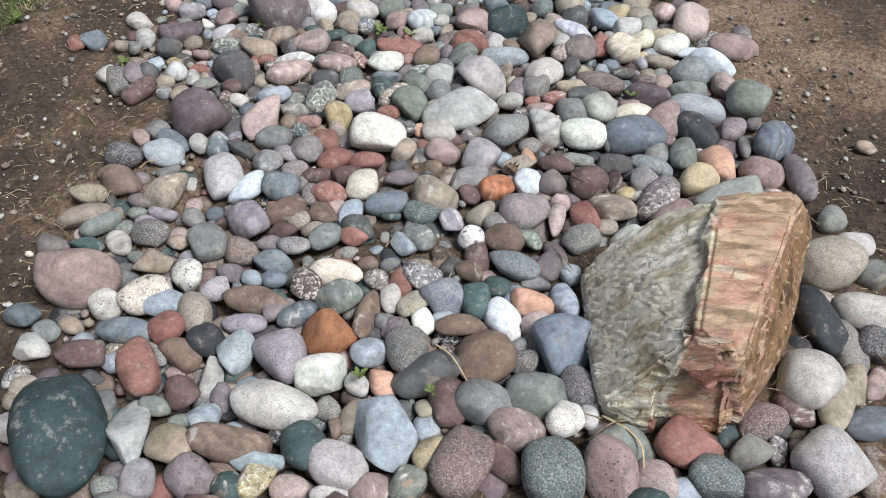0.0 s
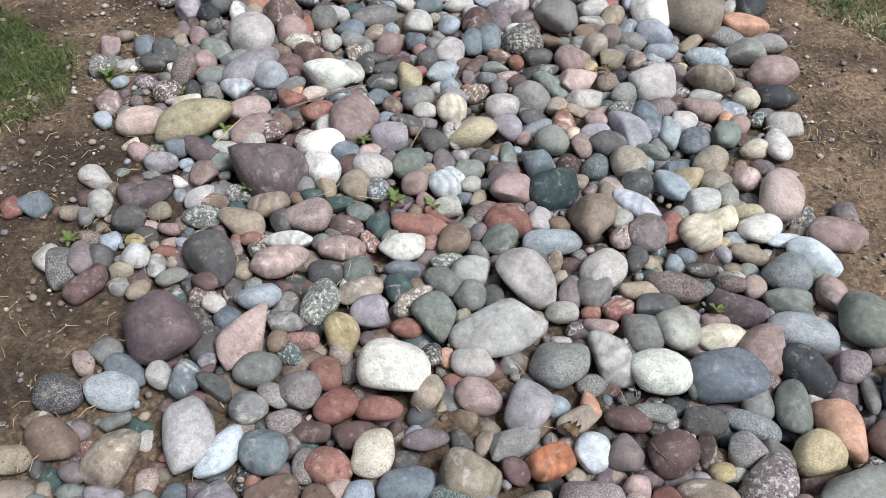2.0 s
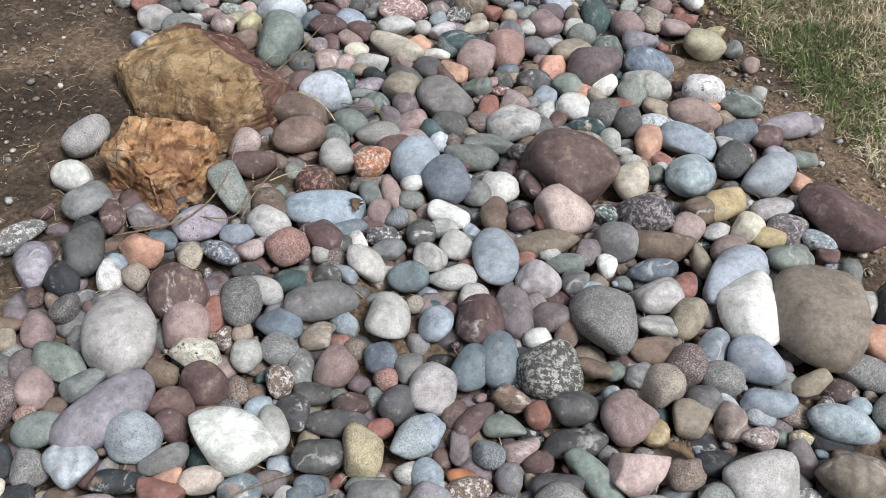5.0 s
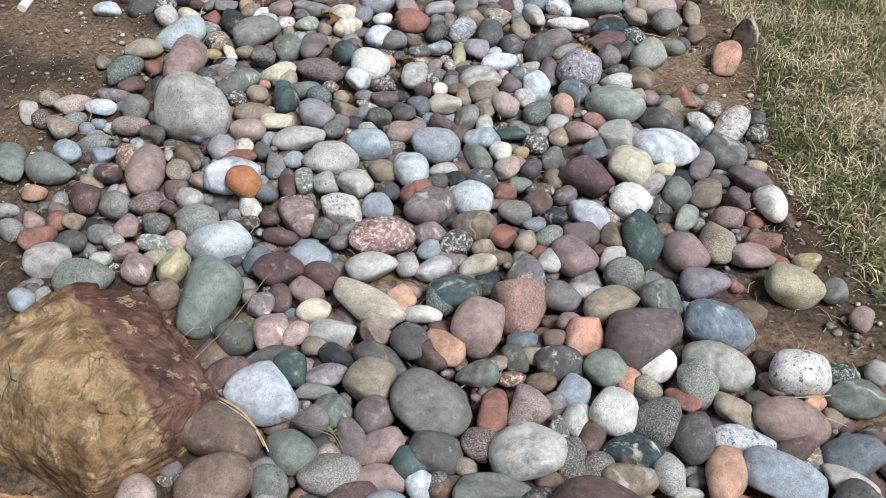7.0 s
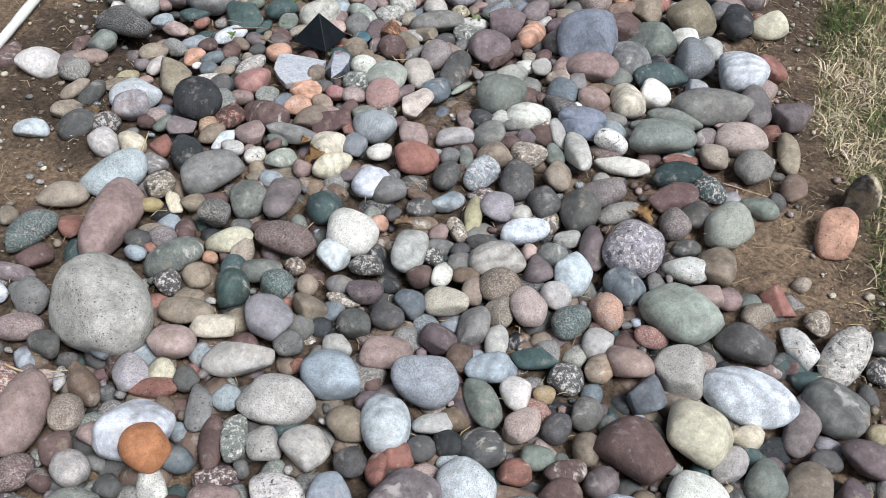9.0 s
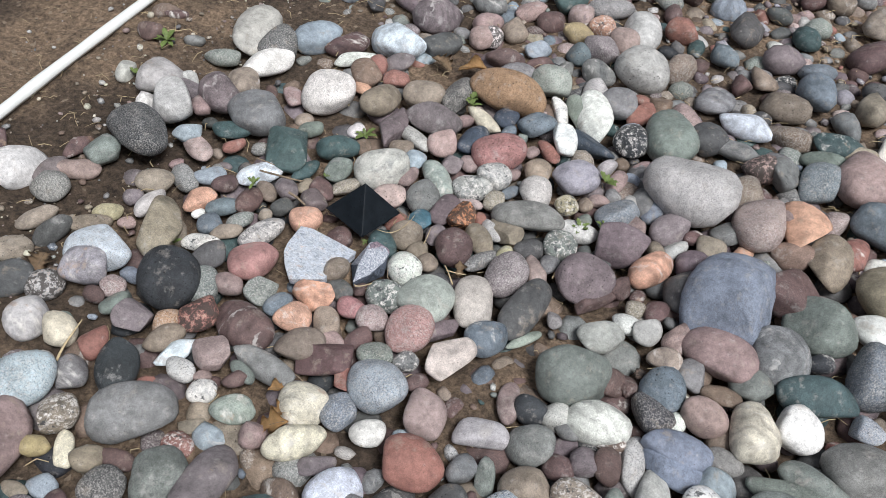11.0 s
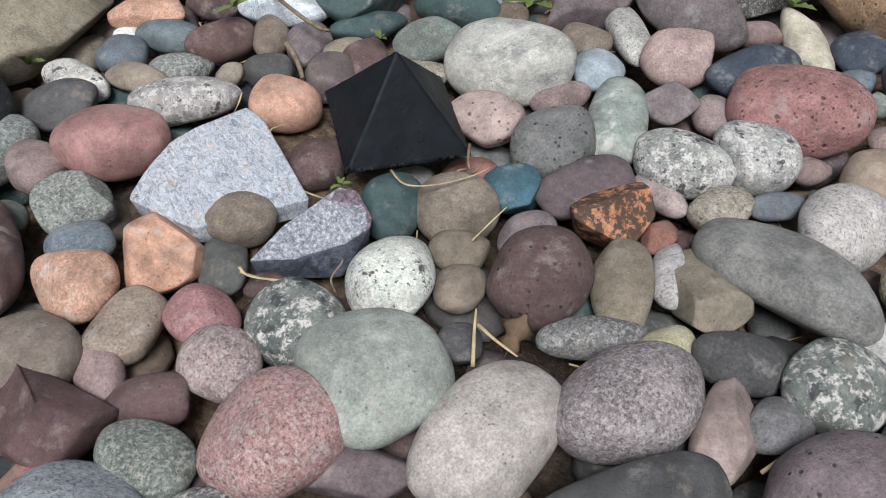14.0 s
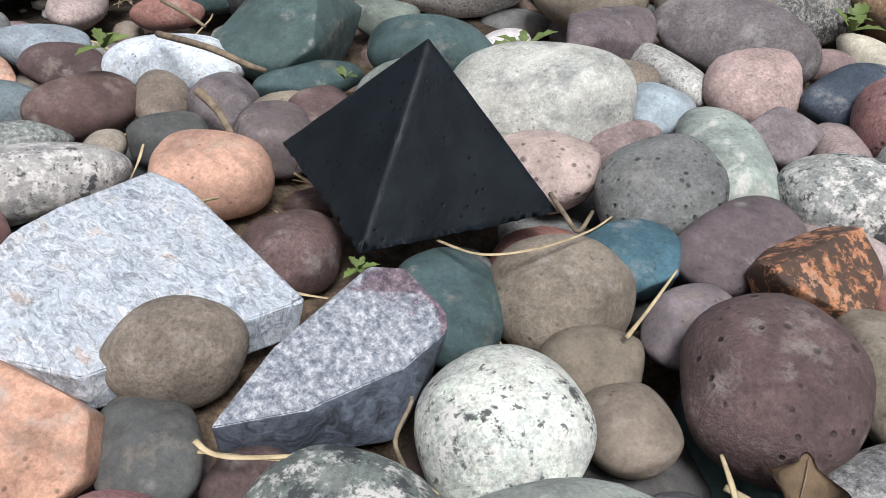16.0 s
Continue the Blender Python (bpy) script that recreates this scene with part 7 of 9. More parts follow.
stone(-0.675, 4.715, 0.058, 0.033, 0.024, 26, "e")
stone(0.178, 4.724, 0.036, 0.033, 0.024, 75, "o*")
stone(0.307, 4.727, 0.072, 0.050, 0.036, 137, "E")
stone(-0.078, 4.733, 0.032, 0.020, 0.015, 95, "t")
stone(-0.984, 4.733, 0.057, 0.034, 0.025, 58, "n*")
stone(0.081, 4.752, 0.031, 0.028, 0.020, 85, "l")
stone(-0.294, 4.761, 0.032, 0.023, 0.017, 8, "d#")
stone(-0.551, 4.765, 0.033, 0.023, 0.016, 107, "t*")
stone(-0.918, 4.767, 0.035, 0.022, 0.016, 115, "r")
stone(0.461, 4.768, 0.029, 0.025, 0.018, 68, "T")
stone(-0.363, 4.773, 0.039, 0.032, 0.023, 103, "W=")
stone(-0.585, 4.781, 0.051, 0.026, 0.019, 172, "c")
stone(-1.062, 4.781, 0.029, 0.019, 0.013, 117, "t")
stone(-0.836, 4.783, 0.113, 0.044, 0.031, 89, "P")
stone(0.210, 4.796, 0.040, 0.032, 0.023, 130, "B")
stone(0.412, 4.797, 0.025, 0.022, 0.016, 28, "P")
stone(0.365, 4.797, 0.032, 0.025, 0.018, 15, "P")
stone(0.501, 4.802, 0.033, 0.022, 0.016, 126, "r^")
stone(-0.470, 4.802, 0.059, 0.035, 0.025, 180, "m*")
stone(0.112, 4.806, 0.044, 0.037, 0.026, 56, "W")
stone(0.042, 4.808, 0.032, 0.031, 0.022, 22, "u^")
stone(-0.216, 4.816, 0.057, 0.032, 0.023, 91, "l=")
stone(-0.045, 4.822, 0.052, 0.039, 0.028, 19, "l=")
stone(-0.340, 4.843, 0.056, 0.049, 0.036, 102, "w*")
stone(-0.972, 4.849, 0.048, 0.030, 0.022, 18, "t")
stone(-0.637, 4.852, 0.033, 0.032, 0.023, 170, "d*")
stone(-0.786, 4.860, 0.026, 0.018, 0.013, 8, "y")
stone(0.021, 4.862, 0.020, 0.016, 0.012, 91, "p")
stone(0.333, 4.866, 0.046, 0.026, 0.019, 155, "w")
stone(-0.696, 4.882, 0.025, 0.021, 0.015, 63, "t")
stone(0.394, 4.886, 0.057, 0.034, 0.024, 84, "T")
stone(0.228, 4.888, 0.060, 0.055, 0.040, 76, "v")
stone(0.150, 4.893, 0.052, 0.029, 0.021, 90, "U")
stone(-0.582, 4.909, 0.044, 0.038, 0.028, 107, "e")
stone(-0.418, 4.911, 0.045, 0.036, 0.026, 103, "n")
stone(0.094, 4.915, 0.028, 0.019, 0.013, 28, "l")
stone(0.005, 4.916, 0.049, 0.027, 0.019, 18, "W")
stone(-0.786, 4.922, 0.031, 0.030, 0.021, 117, "t")
stone(-0.885, 4.923, 0.070, 0.043, 0.031, 50, "b*")
stone(-0.515, 4.930, 0.073, 0.034, 0.025, 94, "u")
stone(-0.106, 4.942, 0.051, 0.018, 0.013, 90, "Y")
stone(-0.687, 4.973, 0.065, 0.042, 0.030, 39, "g")
stone(-0.060, 4.979, 0.040, 0.034, 0.025, 92, "v")
stone(-0.169, 4.982, 0.041, 0.022, 0.016, 42, "b")
stone(-0.296, 4.990, 0.035, 0.033, 0.024, 12, "g")
stone(0.423, 4.994, 0.057, 0.047, 0.034, 83, "E*")
stone(0.315, 4.994, 0.035, 0.031, 0.022, 79, "U")
stone(0.116, 5.004, 0.058, 0.040, 0.029, 80, "d")
stone(-0.338, 5.005, 0.046, 0.035, 0.025, 68, "W=")
stone(0.037, 5.018, 0.041, 0.032, 0.023, 110, "d")
stone(-0.768, 5.029, 0.048, 0.034, 0.024, 108, "k")
stone(-0.968, 5.039, 0.042, 0.034, 0.025, 112, "l")
stone(-0.905, 5.046, 0.031, 0.029, 0.021, 11, "c")
stone(-1.156, 5.057, 0.037, 0.026, 0.019, 23, "W")
stone(-0.842, 5.057, 0.031, 0.023, 0.016, 109, "r")
stone(0.165, 5.072, 0.046, 0.031, 0.022, 20, "u")
stone(-0.026, 5.073, 0.051, 0.034, 0.025, 93, "d")
stone(0.319, 5.075, 0.058, 0.030, 0.022, 40, "m^")
stone(-0.107, 5.086, 0.045, 0.030, 0.022, 59, "b")
stone(-1.060, 5.088, 0.044, 0.032, 0.023, 36, "d")
stone(0.499, 5.089, 0.039, 0.025, 0.018, 149, "e")
stone(-0.257, 5.110, 0.047, 0.041, 0.029, 11, "r")
stone(0.060, 5.111, 0.041, 0.032, 0.023, 91, "t")
stone(0.394, 5.122, 0.036, 0.028, 0.020, 143, "n")
stone(-0.347, 5.127, 0.029, 0.025, 0.018, 11, "w")
stone(0.323, 5.153, 0.055, 0.031, 0.023, 27, "N")
stone(0.578, 5.163, 0.038, 0.027, 0.019, 80, "q")
stone(0.202, 5.176, 0.059, 0.023, 0.017, 162, "w")
stone(0.102, 5.206, 0.089, 0.029, 0.021, 97, "l")
stone(0.494, 5.209, 0.049, 0.040, 0.029, 81, "g*")
stone(0.410, 5.244, 0.042, 0.031, 0.022, 84, "t")
stone(0.174, 5.257, 0.038, 0.030, 0.022, 10, "w#")
stone(0.293, 5.283, 0.074, 0.045, 0.033, 10, "e")
stone(0.582, 5.299, 0.067, 0.023, 0.017, 93, "t")
stone(0.478, 5.320, 0.055, 0.038, 0.027, 167, "p")
stone(-0.318, 4.031, 0.037, 0.027, 0.019, 159, "m")
stone(-0.738, 4.052, 0.028, 0.020, 0.015, 179, "P")
stone(0.094, 4.069, 0.049, 0.039, 0.028, 85, "g")
stone(0.298, 4.101, 0.039, 0.035, 0.025, 177, "e*")
stone(-0.806, 4.102, 0.028, 0.021, 0.015, 179, "g")
stone(0.093, 4.188, 0.026, 0.024, 0.017, 38, "t")
stone(-0.583, 4.215, 0.021, 0.020, 0.014, 156, "d")
stone(-0.695, 4.267, 0.028, 0.025, 0.018, 130, "m")
stone(0.156, 4.280, 0.026, 0.023, 0.017, 20, "k")
stone(0.117, 4.312, 0.032, 0.030, 0.022, 65, "m")
stone(0.041, 4.350, 0.027, 0.020, 0.015, 10, "r")
stone(-0.496, 4.382, 0.045, 0.022, 0.016, 108, "g")
stone(0.076, 4.383, 0.027, 0.021, 0.015, 10, "e")
stone(-0.069, 4.385, 0.027, 0.023, 0.016, 10, "k")
stone(-0.941, 4.415, 0.040, 0.024, 0.018, 8, "g*")
stone(0.542, 4.459, 0.028, 0.019, 0.014, 13, "d")
stone(-0.815, 4.463, 0.030, 0.027, 0.019, 125, "d")
stone(0.115, 4.551, 0.029, 0.028, 0.020, 50, "d")
stone(-0.078, 4.564, 0.028, 0.024, 0.017, 90, "q")
stone(-0.018, 4.617, 0.032, 0.020, 0.014, 92, "l")
stone(-0.942, 4.669, 0.031, 0.022, 0.016, 60, "m")
stone(-0.611, 4.677, 0.031, 0.025, 0.018, 135, "t")
stone(-0.396, 4.693, 0.023, 0.020, 0.015, 132, "t")
stone(-0.494, 4.714, 0.039, 0.026, 0.019, 17, "e")
stone(-0.758, 4.721, 0.022, 0.016, 0.012, 173, "b")
stone(-0.241, 4.723, 0.021, 0.016, 0.011, 6, "k")
stone(-0.608, 4.736, 0.016, 0.013, 0.009, 167, "o")
stone(-0.433, 4.737, 0.021, 0.018, 0.013, 129, "q")
stone(0.681, 4.737, 0.026, 0.022, 0.016, 63, "d")
stone(-0.736, 4.741, 0.015, 0.011, 0.008, 133, "r")
stone(-0.026, 4.749, 0.040, 0.035, 0.025, 15, "q*")
stone(-0.767, 4.753, 0.025, 0.020, 0.014, 163, "d")
stone(-0.185, 4.754, 0.026, 0.025, 0.018, 111, "m")
stone(0.571, 4.767, 0.034, 0.022, 0.016, 79, "t")
stone(-0.717, 4.768, 0.029, 0.023, 0.017, 166, "u")
stone(-0.143, 4.770, 0.042, 0.019, 0.014, 87, "w")
stone(-0.096, 4.772, 0.025, 0.016, 0.012, 10, "q")
stone(-0.757, 4.793, 0.030, 0.012, 0.009, 1, "t")
stone(-0.682, 4.795, 0.028, 0.020, 0.014, 101, "m")
stone(-0.281, 4.800, 0.021, 0.019, 0.014, 117, "k")
stone(-0.114, 4.808, 0.026, 0.020, 0.014, 47, "g")
stone(-0.170, 4.814, 0.021, 0.019, 0.014, 104, "d")
stone(-0.723, 4.817, 0.023, 0.018, 0.013, 174, "b")
stone(0.271, 4.817, 0.025, 0.018, 0.013, 76, "g")
stone(-0.528, 4.834, 0.026, 0.018, 0.013, 4, "m")
stone(-0.576, 4.835, 0.023, 0.016, 0.011, 3, "g")
stone(-0.119, 4.843, 0.020, 0.017, 0.012, 11, "d")
stone(-0.163, 4.847, 0.029, 0.017, 0.013, 9, "g")
stone(0.067, 4.855, 0.029, 0.028, 0.020, 172, "g")
stone(0.559, 4.872, 0.018, 0.017, 0.012, 55, "t")
stone(-0.076, 4.874, 0.033, 0.018, 0.013, 177, "d")
stone(-0.741, 4.879, 0.029, 0.014, 0.010, 123, "c")
stone(-0.169, 4.882, 0.020, 0.018, 0.013, 8, "P")
stone(-0.297, 4.894, 0.020, 0.018, 0.013, 179, "o")
stone(-0.135, 4.901, 0.030, 0.017, 0.012, 122, "t")
stone(-0.659, 4.902, 0.029, 0.015, 0.011, 22, "m")
stone(-0.217, 4.904, 0.037, 0.015, 0.011, 16, "T")
stone(-0.272, 4.924, 0.019, 0.017, 0.012, 109, "d")
stone(0.335, 4.930, 0.030, 0.021, 0.015, 18, "d")
stone(-0.219, 4.953, 0.031, 0.023, 0.016, 9, "d")
stone(-0.008, 4.972, 0.023, 0.021, 0.015, 85, "l")
stone(-0.825, 4.991, 0.032, 0.023, 0.017, 125, "g")
stone(-0.230, 4.994, 0.029, 0.015, 0.011, 163, "q")
stone(0.198, 5.016, 0.048, 0.022, 0.016, 24, "g*")
stone(0.363, 5.037, 0.047, 0.030, 0.021, 61, "d")
stone(-0.390, 5.042, 0.030, 0.016, 0.011, 52, "u")
stone(-0.182, 5.069, 0.038, 0.026, 0.019, 75, "d")
stone(-0.186, 5.140, 0.027, 0.022, 0.016, 98, "g")
stone(-0.149, 5.145, 0.032, 0.015, 0.011, 104, "e")
stone(-0.088, 5.153, 0.037, 0.033, 0.024, 45, "t")
stone(-0.011, 5.174, 0.038, 0.034, 0.024, 32, "t")
stone(0.049, 5.188, 0.034, 0.022, 0.016, 110, "e")
stone(-0.282, 5.204, 0.042, 0.034, 0.025, 102, "P")
stone(-0.185, 5.209, 0.042, 0.025, 0.018, 11, "l")
stone(-0.056, 5.217, 0.025, 0.022, 0.016, 17, "m")
stone(0.336, 5.224, 0.041, 0.019, 0.014, 26, "r")
stone(-0.108, 5.226, 0.039, 0.031, 0.022, 13, "g")
stone(-0.024, 5.248, 0.024, 0.023, 0.016, 122, "u")
stone(0.014, 5.257, 0.029, 0.023, 0.017, 88, "m")
stone(0.048, 5.282, 0.048, 0.020, 0.014, 99, "l")
stone(0.397, 5.326, 0.031, 0.023, 0.016, 75, "u")
# ---- the stones round the pyramid ----
stone(-0.503, 5.038, 0.025, 0.021, 0.017, 49, "P", 0.001)
stone(-0.438, 5.053, 0.049, 0.025, 0.021, 55, "c=", 0.002)
stone(-0.559, 5.058, 0.036, 0.025, 0.020, 37, "E%", 0.002)
stone(-0.622, 5.065, 0.024, 0.021, 0.017, 20, "w#", 0.001)
stone(-0.680, 5.082, 0.028, 0.020, 0.016, 169, "L*", 0.001)
stone(-0.645, 5.092, 0.016, 0.013, 0.010, 49, "P", 0.001)
stone(-0.710, 5.107, 0.039, 0.019, 0.016, 65, "W^", 0.001)
stone(-0.591, 5.111, 0.023, 0.017, 0.015, 52, "m", 0.001)
stone(-0.467, 5.116, 0.041, 0.039, 0.031, 75, "c%", 0.002)
stone(-0.744, 5.121, 0.038, 0.022, 0.018, 58, "T", 0.001)
stone(-0.817, 5.125, 0.037, 0.030, 0.024, 171, "u^", 0.002)
stone(-0.589, 5.131, 0.027, 0.016, 0.013, 163, "e", 0.001)
stone(-0.656, 5.132, 0.040, 0.030, 0.024, 151, "P^", 0.002)
stone(-0.410, 5.135, 0.032, 0.030, 0.024, 82, "B*", 0.002)
stone(-0.913, 5.140, 0.021, 0.016, 0.013, 166, "m", 0.001)
stone(-0.868, 5.141, 0.029, 0.018, 0.016, 59, "e", 0.001)
stone(-0.765, 5.153, 0.026, 0.023, 0.018, 49, "A*", 0.001)
stone(-0.566, 5.154, 0.062, 0.023, 0.020, 177, "g^", 0.002)
stone(-0.898, 5.171, 0.023, 0.021, 0.017, 49, "P*", 0.001)
stone(-0.963, 5.175, 0.040, 0.037, 0.030, 23, "v", 0.002)
stone(-0.721, 5.186, 0.038, 0.029, 0.025, 65, "r&^", 0.002)
stone(-0.428, 5.197, 0.026, 0.021, 0.017, 122, "r^", 0.001)
stone(-0.639, 5.203, 0.058, 0.040, 0.032, 178, "m=", 0.003)
stone(-0.377, 5.205, 0.051, 0.048, 0.039, 168, "b*", 0.003)
stone(-0.482, 5.213, 0.051, 0.032, 0.027, 34, "m^", 0.002)
stone(-0.534, 5.218, 0.044, 0.033, 0.026, 28, "T", 0.002)
stone(-1.085, 5.219, 0.040, 0.021, 0.018, 62, "d", 0.001)
stone(-0.975, 5.223, 0.059, 0.047, 0.038, 38, "W*", 0.003)
stone(-0.813, 5.223, 0.063, 0.055, 0.044, 128, "k.", 0.004)
stone(-1.137, 5.234, 0.039, 0.017, 0.014, 62, "t", 0.001)
stone(-0.686, 5.240, 0.015, 0.014, 0.011, 43, "e^", 0.001)
stone(-0.355, 5.247, 0.016, 0.011, 0.009, 157, "d", 0.001)
stone(-0.759, 5.250, 0.038, 0.026, 0.022, 120, "e*", 0.002)
stone(-0.325, 5.253, 0.021, 0.016, 0.013, 54, "m", 0.001)
stone(-0.499, 5.259, 0.034, 0.017, 0.015, 176, "P", 0.001)
stone(-0.412, 5.264, 0.031, 0.027, 0.021, 48, "e*", 0.002)
stone(-0.576, 5.268, 0.031, 0.029, 0.023, 176, "o%", 0.002)
stone(-1.040, 5.273, 0.037, 0.018, 0.015, 46, "T", 0.001)
stone(-0.720, 5.273, 0.029, 0.024, 0.020, 163, "P", 0.002)
stone(-0.458, 5.279, 0.029, 0.018, 0.016, 63, "m", 0.001)
stone(-0.620, 5.280, 0.028, 0.019, 0.016, 58, "B", 0.001)
stone(-0.362, 5.282, 0.023, 0.021, 0.017, 34, "g#", 0.001)
stone(-0.523, 5.287, 0.034, 0.023, 0.019, 121, "t", 0.002)
stone(-0.661, 5.288, 0.032, 0.027, 0.021, 46, "e*^", 0.002)
stone(-0.985, 5.307, 0.016, 0.015, 0.012, 68, "P", 0.001)
stone(-0.794, 5.311, 0.035, 0.025, 0.022, 60, "d", 0.002)
stone(-1.035, 5.313, 0.029, 0.018, 0.015, 31, "Y", 0.001)
stone(-0.296, 5.320, 0.050, 0.036, 0.029, 73, "S^", 0.002)
stone(-0.577, 5.327, 0.040, 0.030, 0.024, 9, "o=^", 0.002)
stone(-0.916, 5.329, 0.086, 0.040, 0.034, 122, "t^", 0.003)
stone(-0.457, 5.332, 0.029, 0.027, 0.022, 39, "P*", 0.002)
stone(-0.502, 5.335, 0.027, 0.026, 0.021, 1, "R", 0.002)
stone(-0.830, 5.336, 0.036, 0.020, 0.017, 27, "w#", 0.001)
stone(-0.384, 5.338, 0.046, 0.043, 0.034, 50, "R*", 0.003)
stone(-0.714, 5.339, 0.047, 0.040, 0.032, 47, "R", 0.003)
stone(-0.544, 5.366, 0.028, 0.019, 0.015, 161, "d", 0.001)
stone(-1.021, 5.370, 0.021, 0.021, 0.016, 93, "u", 0.001)
stone(-0.983, 5.372, 0.042, 0.021, 0.018, 86, "l", 0.001)
stone(-0.338, 5.373, 0.036, 0.019, 0.016, 64, "U^", 0.001)
stone(-0.848, 5.383, 0.024, 0.022, 0.018, 61, "B", 0.001)
stone(-0.809, 5.385, 0.031, 0.017, 0.014, 39, "t", 0.001)
stone(-0.511, 5.386, 0.016, 0.013, 0.011, 57, "m", 0.001)
stone(-0.460, 5.387, 0.035, 0.031, 0.025, 35, "e#", 0.002)
stone(-0.570, 5.394, 0.027, 0.022, 0.025, 39, "T", 0.009)
stone(-0.259, 5.393, 0.040, 0.033, 0.027, 50, "B%", 0.002)
stone(-0.887, 5.401, 0.015, 0.010, 0.009, 62, "w", 0.001)
stone(-0.745, 5.411, 0.049, 0.027, 0.023, 75, "L#", 0.002)
stone(-0.391, 5.413, 0.052, 0.046, 0.037, 6, "E", 0.003)
stone(-1.011, 5.425, 0.038, 0.029, 0.024, 44, "t", 0.002)
stone(-0.804, 5.426, 0.030, 0.016, 0.013, 68, "e*", 0.001)
stone(-0.906, 5.429, 0.036, 0.023, 0.019, 54, "o^", 0.002)
stone(-0.201, 5.430, 0.038, 0.011, 0.009, 59, "E", 0.001)
stone(-0.853, 5.437, 0.036, 0.021, 0.018, 53, "B", 0.001)
stone(-0.315, 5.455, 0.058, 0.036, 0.030, 110, "S", 0.002)
stone(-0.772, 5.462, 0.014, 0.014, 0.011, 76, "t", 0.001)
stone(-0.971, 5.466, 0.038, 0.022, 0.017, 150, "g*", 0.001)
stone(-0.466, 5.468, 0.039, 0.032, 0.026, 142, "w#", 0.002)
stone(-0.820, 5.473, 0.033, 0.025, 0.020, 104, "m", 0.002)
stone(-0.609, 5.476, 0.026, 0.025, 0.020, 151, "m", 0.002)
stone(-0.392, 5.481, 0.019, 0.016, 0.012, 145, "d", 0.001)
stone(-0.690, 5.484, 0.032, 0.028, 0.023, 50, "o", 0.002)
stone(-0.227, 5.485, 0.071, 0.033, 0.028, 82, "d", 0.002)
stone(-0.890, 5.492, 0.027, 0.021, 0.017, 63, "m", 0.001)
stone(-0.755, 5.495, 0.023, 0.017, 0.015, 61, "d", 0.001)
stone(-0.932, 5.497, 0.034, 0.022, 0.018, 38, "b", 0.001)
stone(-0.170, 5.499, 0.018, 0.014, 0.011, 125, "g", 0.001)
stone(-0.531, 5.504, 0.035, 0.025, 0.020, 142, "n", 0.002)
stone(-0.435, 5.508, 0.024, 0.019, 0.015, 145, "T", 0.001)
stone(-0.807, 5.520, 0.026, 0.018, 0.014, 152, "T", 0.001)
stone(-0.467, 5.528, 0.024, 0.019, 0.016, 62, "T", 0.001)
stone(-0.711, 5.540, 0.026, 0.025, 0.020, 144, "U", 0.002)
stone(-0.290, 5.545, 0.048, 0.041, 0.033, 53, "u*", 0.003)
stone(-0.501, 5.546, 0.033, 0.031, 0.025, 67, "T", 0.002)
stone(-0.777, 5.546, 0.033, 0.022, 0.018, 146, "u", 0.001)
stone(-0.849, 5.553, 0.048, 0.023, 0.020, 54, "W%", 0.002)
stone(-0.406, 5.558, 0.040, 0.038, 0.030, 84, "m.", 0.002)
stone(-0.349, 5.564, 0.040, 0.018, 0.015, 69, "g*", 0.001)
stone(-0.751, 5.573, 0.024, 0.014, 0.012, 90, "t", 0.001)
stone(-0.715, 5.577, 0.032, 0.022, 0.018, 154, "m", 0.001)
stone(-0.455, 5.582, 0.025, 0.018, 0.014, 87, "u", 0.001)
stone(-0.118, 5.583, 0.048, 0.017, 0.015, 60, "m^", 0.001)
stone(-0.240, 5.588, 0.040, 0.021, 0.018, 122, "P^", 0.001)
stone(-0.498, 5.599, 0.025, 0.023, 0.018, 3, "Q^", 0.001)
stone(-0.947, 5.603, 0.028, 0.017, 0.015, 62, "r", 0.001)
stone(-0.311, 5.603, 0.020, 0.019, 0.015, 96, "Y", 0.001)
stone(-0.155, 5.605, 0.054, 0.050, 0.040, 64, "u.", 0.003)
stone(-0.677, 5.611, 0.033, 0.017, 0.015, 61, "t*", 0.001)
stone(-0.374, 5.611, 0.042, 0.023, 0.020, 146, "T", 0.002)
stone(-0.774, 5.612, 0.040, 0.016, 0.014, 82, "n", 0.001)
stone(-0.227, 5.621, 0.023, 0.020, 0.016, 114, "g", 0.001)
stone(-0.585, 5.627, 0.035, 0.029, 0.023, 27, "p.", 0.002)
stone(-0.086, 5.632, 0.026, 0.020, 0.016, 76, "m", 0.001)
stone(-0.834, 5.634, 0.059, 0.046, 0.037, 113, "n^", 0.003)
stone(-0.276, 5.638, 0.037, 0.022, 0.019, 55, "d", 0.002)
stone(-0.427, 5.648, 0.040, 0.028, 0.024, 93, "O&^", 0.002)
stone(-0.716, 5.648, 0.036, 0.026, 0.021, 93, "e", 0.002)
stone(-0.469, 5.650, 0.043, 0.024, 0.020, 83, "U", 0.002)
stone(-0.364, 5.652, 0.035, 0.016, 0.014, 133, "l*", 0.001)
stone(-0.522, 5.657, 0.037, 0.035, 0.028, 59, "g.", 0.002)
stone(-0.337, 5.661, 0.041, 0.027, 0.022, 154, "T^", 0.002)
stone(-0.400, 5.670, 0.016, 0.014, 0.012, 130, "r^", 0.001)
stone(-0.227, 5.672, 0.037, 0.033, 0.026, 102, "e#", 0.002)
stone(-0.633, 5.686, 0.059, 0.044, 0.036, 42, "l%", 0.003)
stone(-0.144, 5.687, 0.026, 0.017, 0.013, 129, "d", 0.001)
stone(-0.180, 5.689, 0.018, 0.015, 0.012, 76, "d", 0.001)
stone(-0.049, 5.700, 0.049, 0.027, 0.023, 57, "o", 0.002)
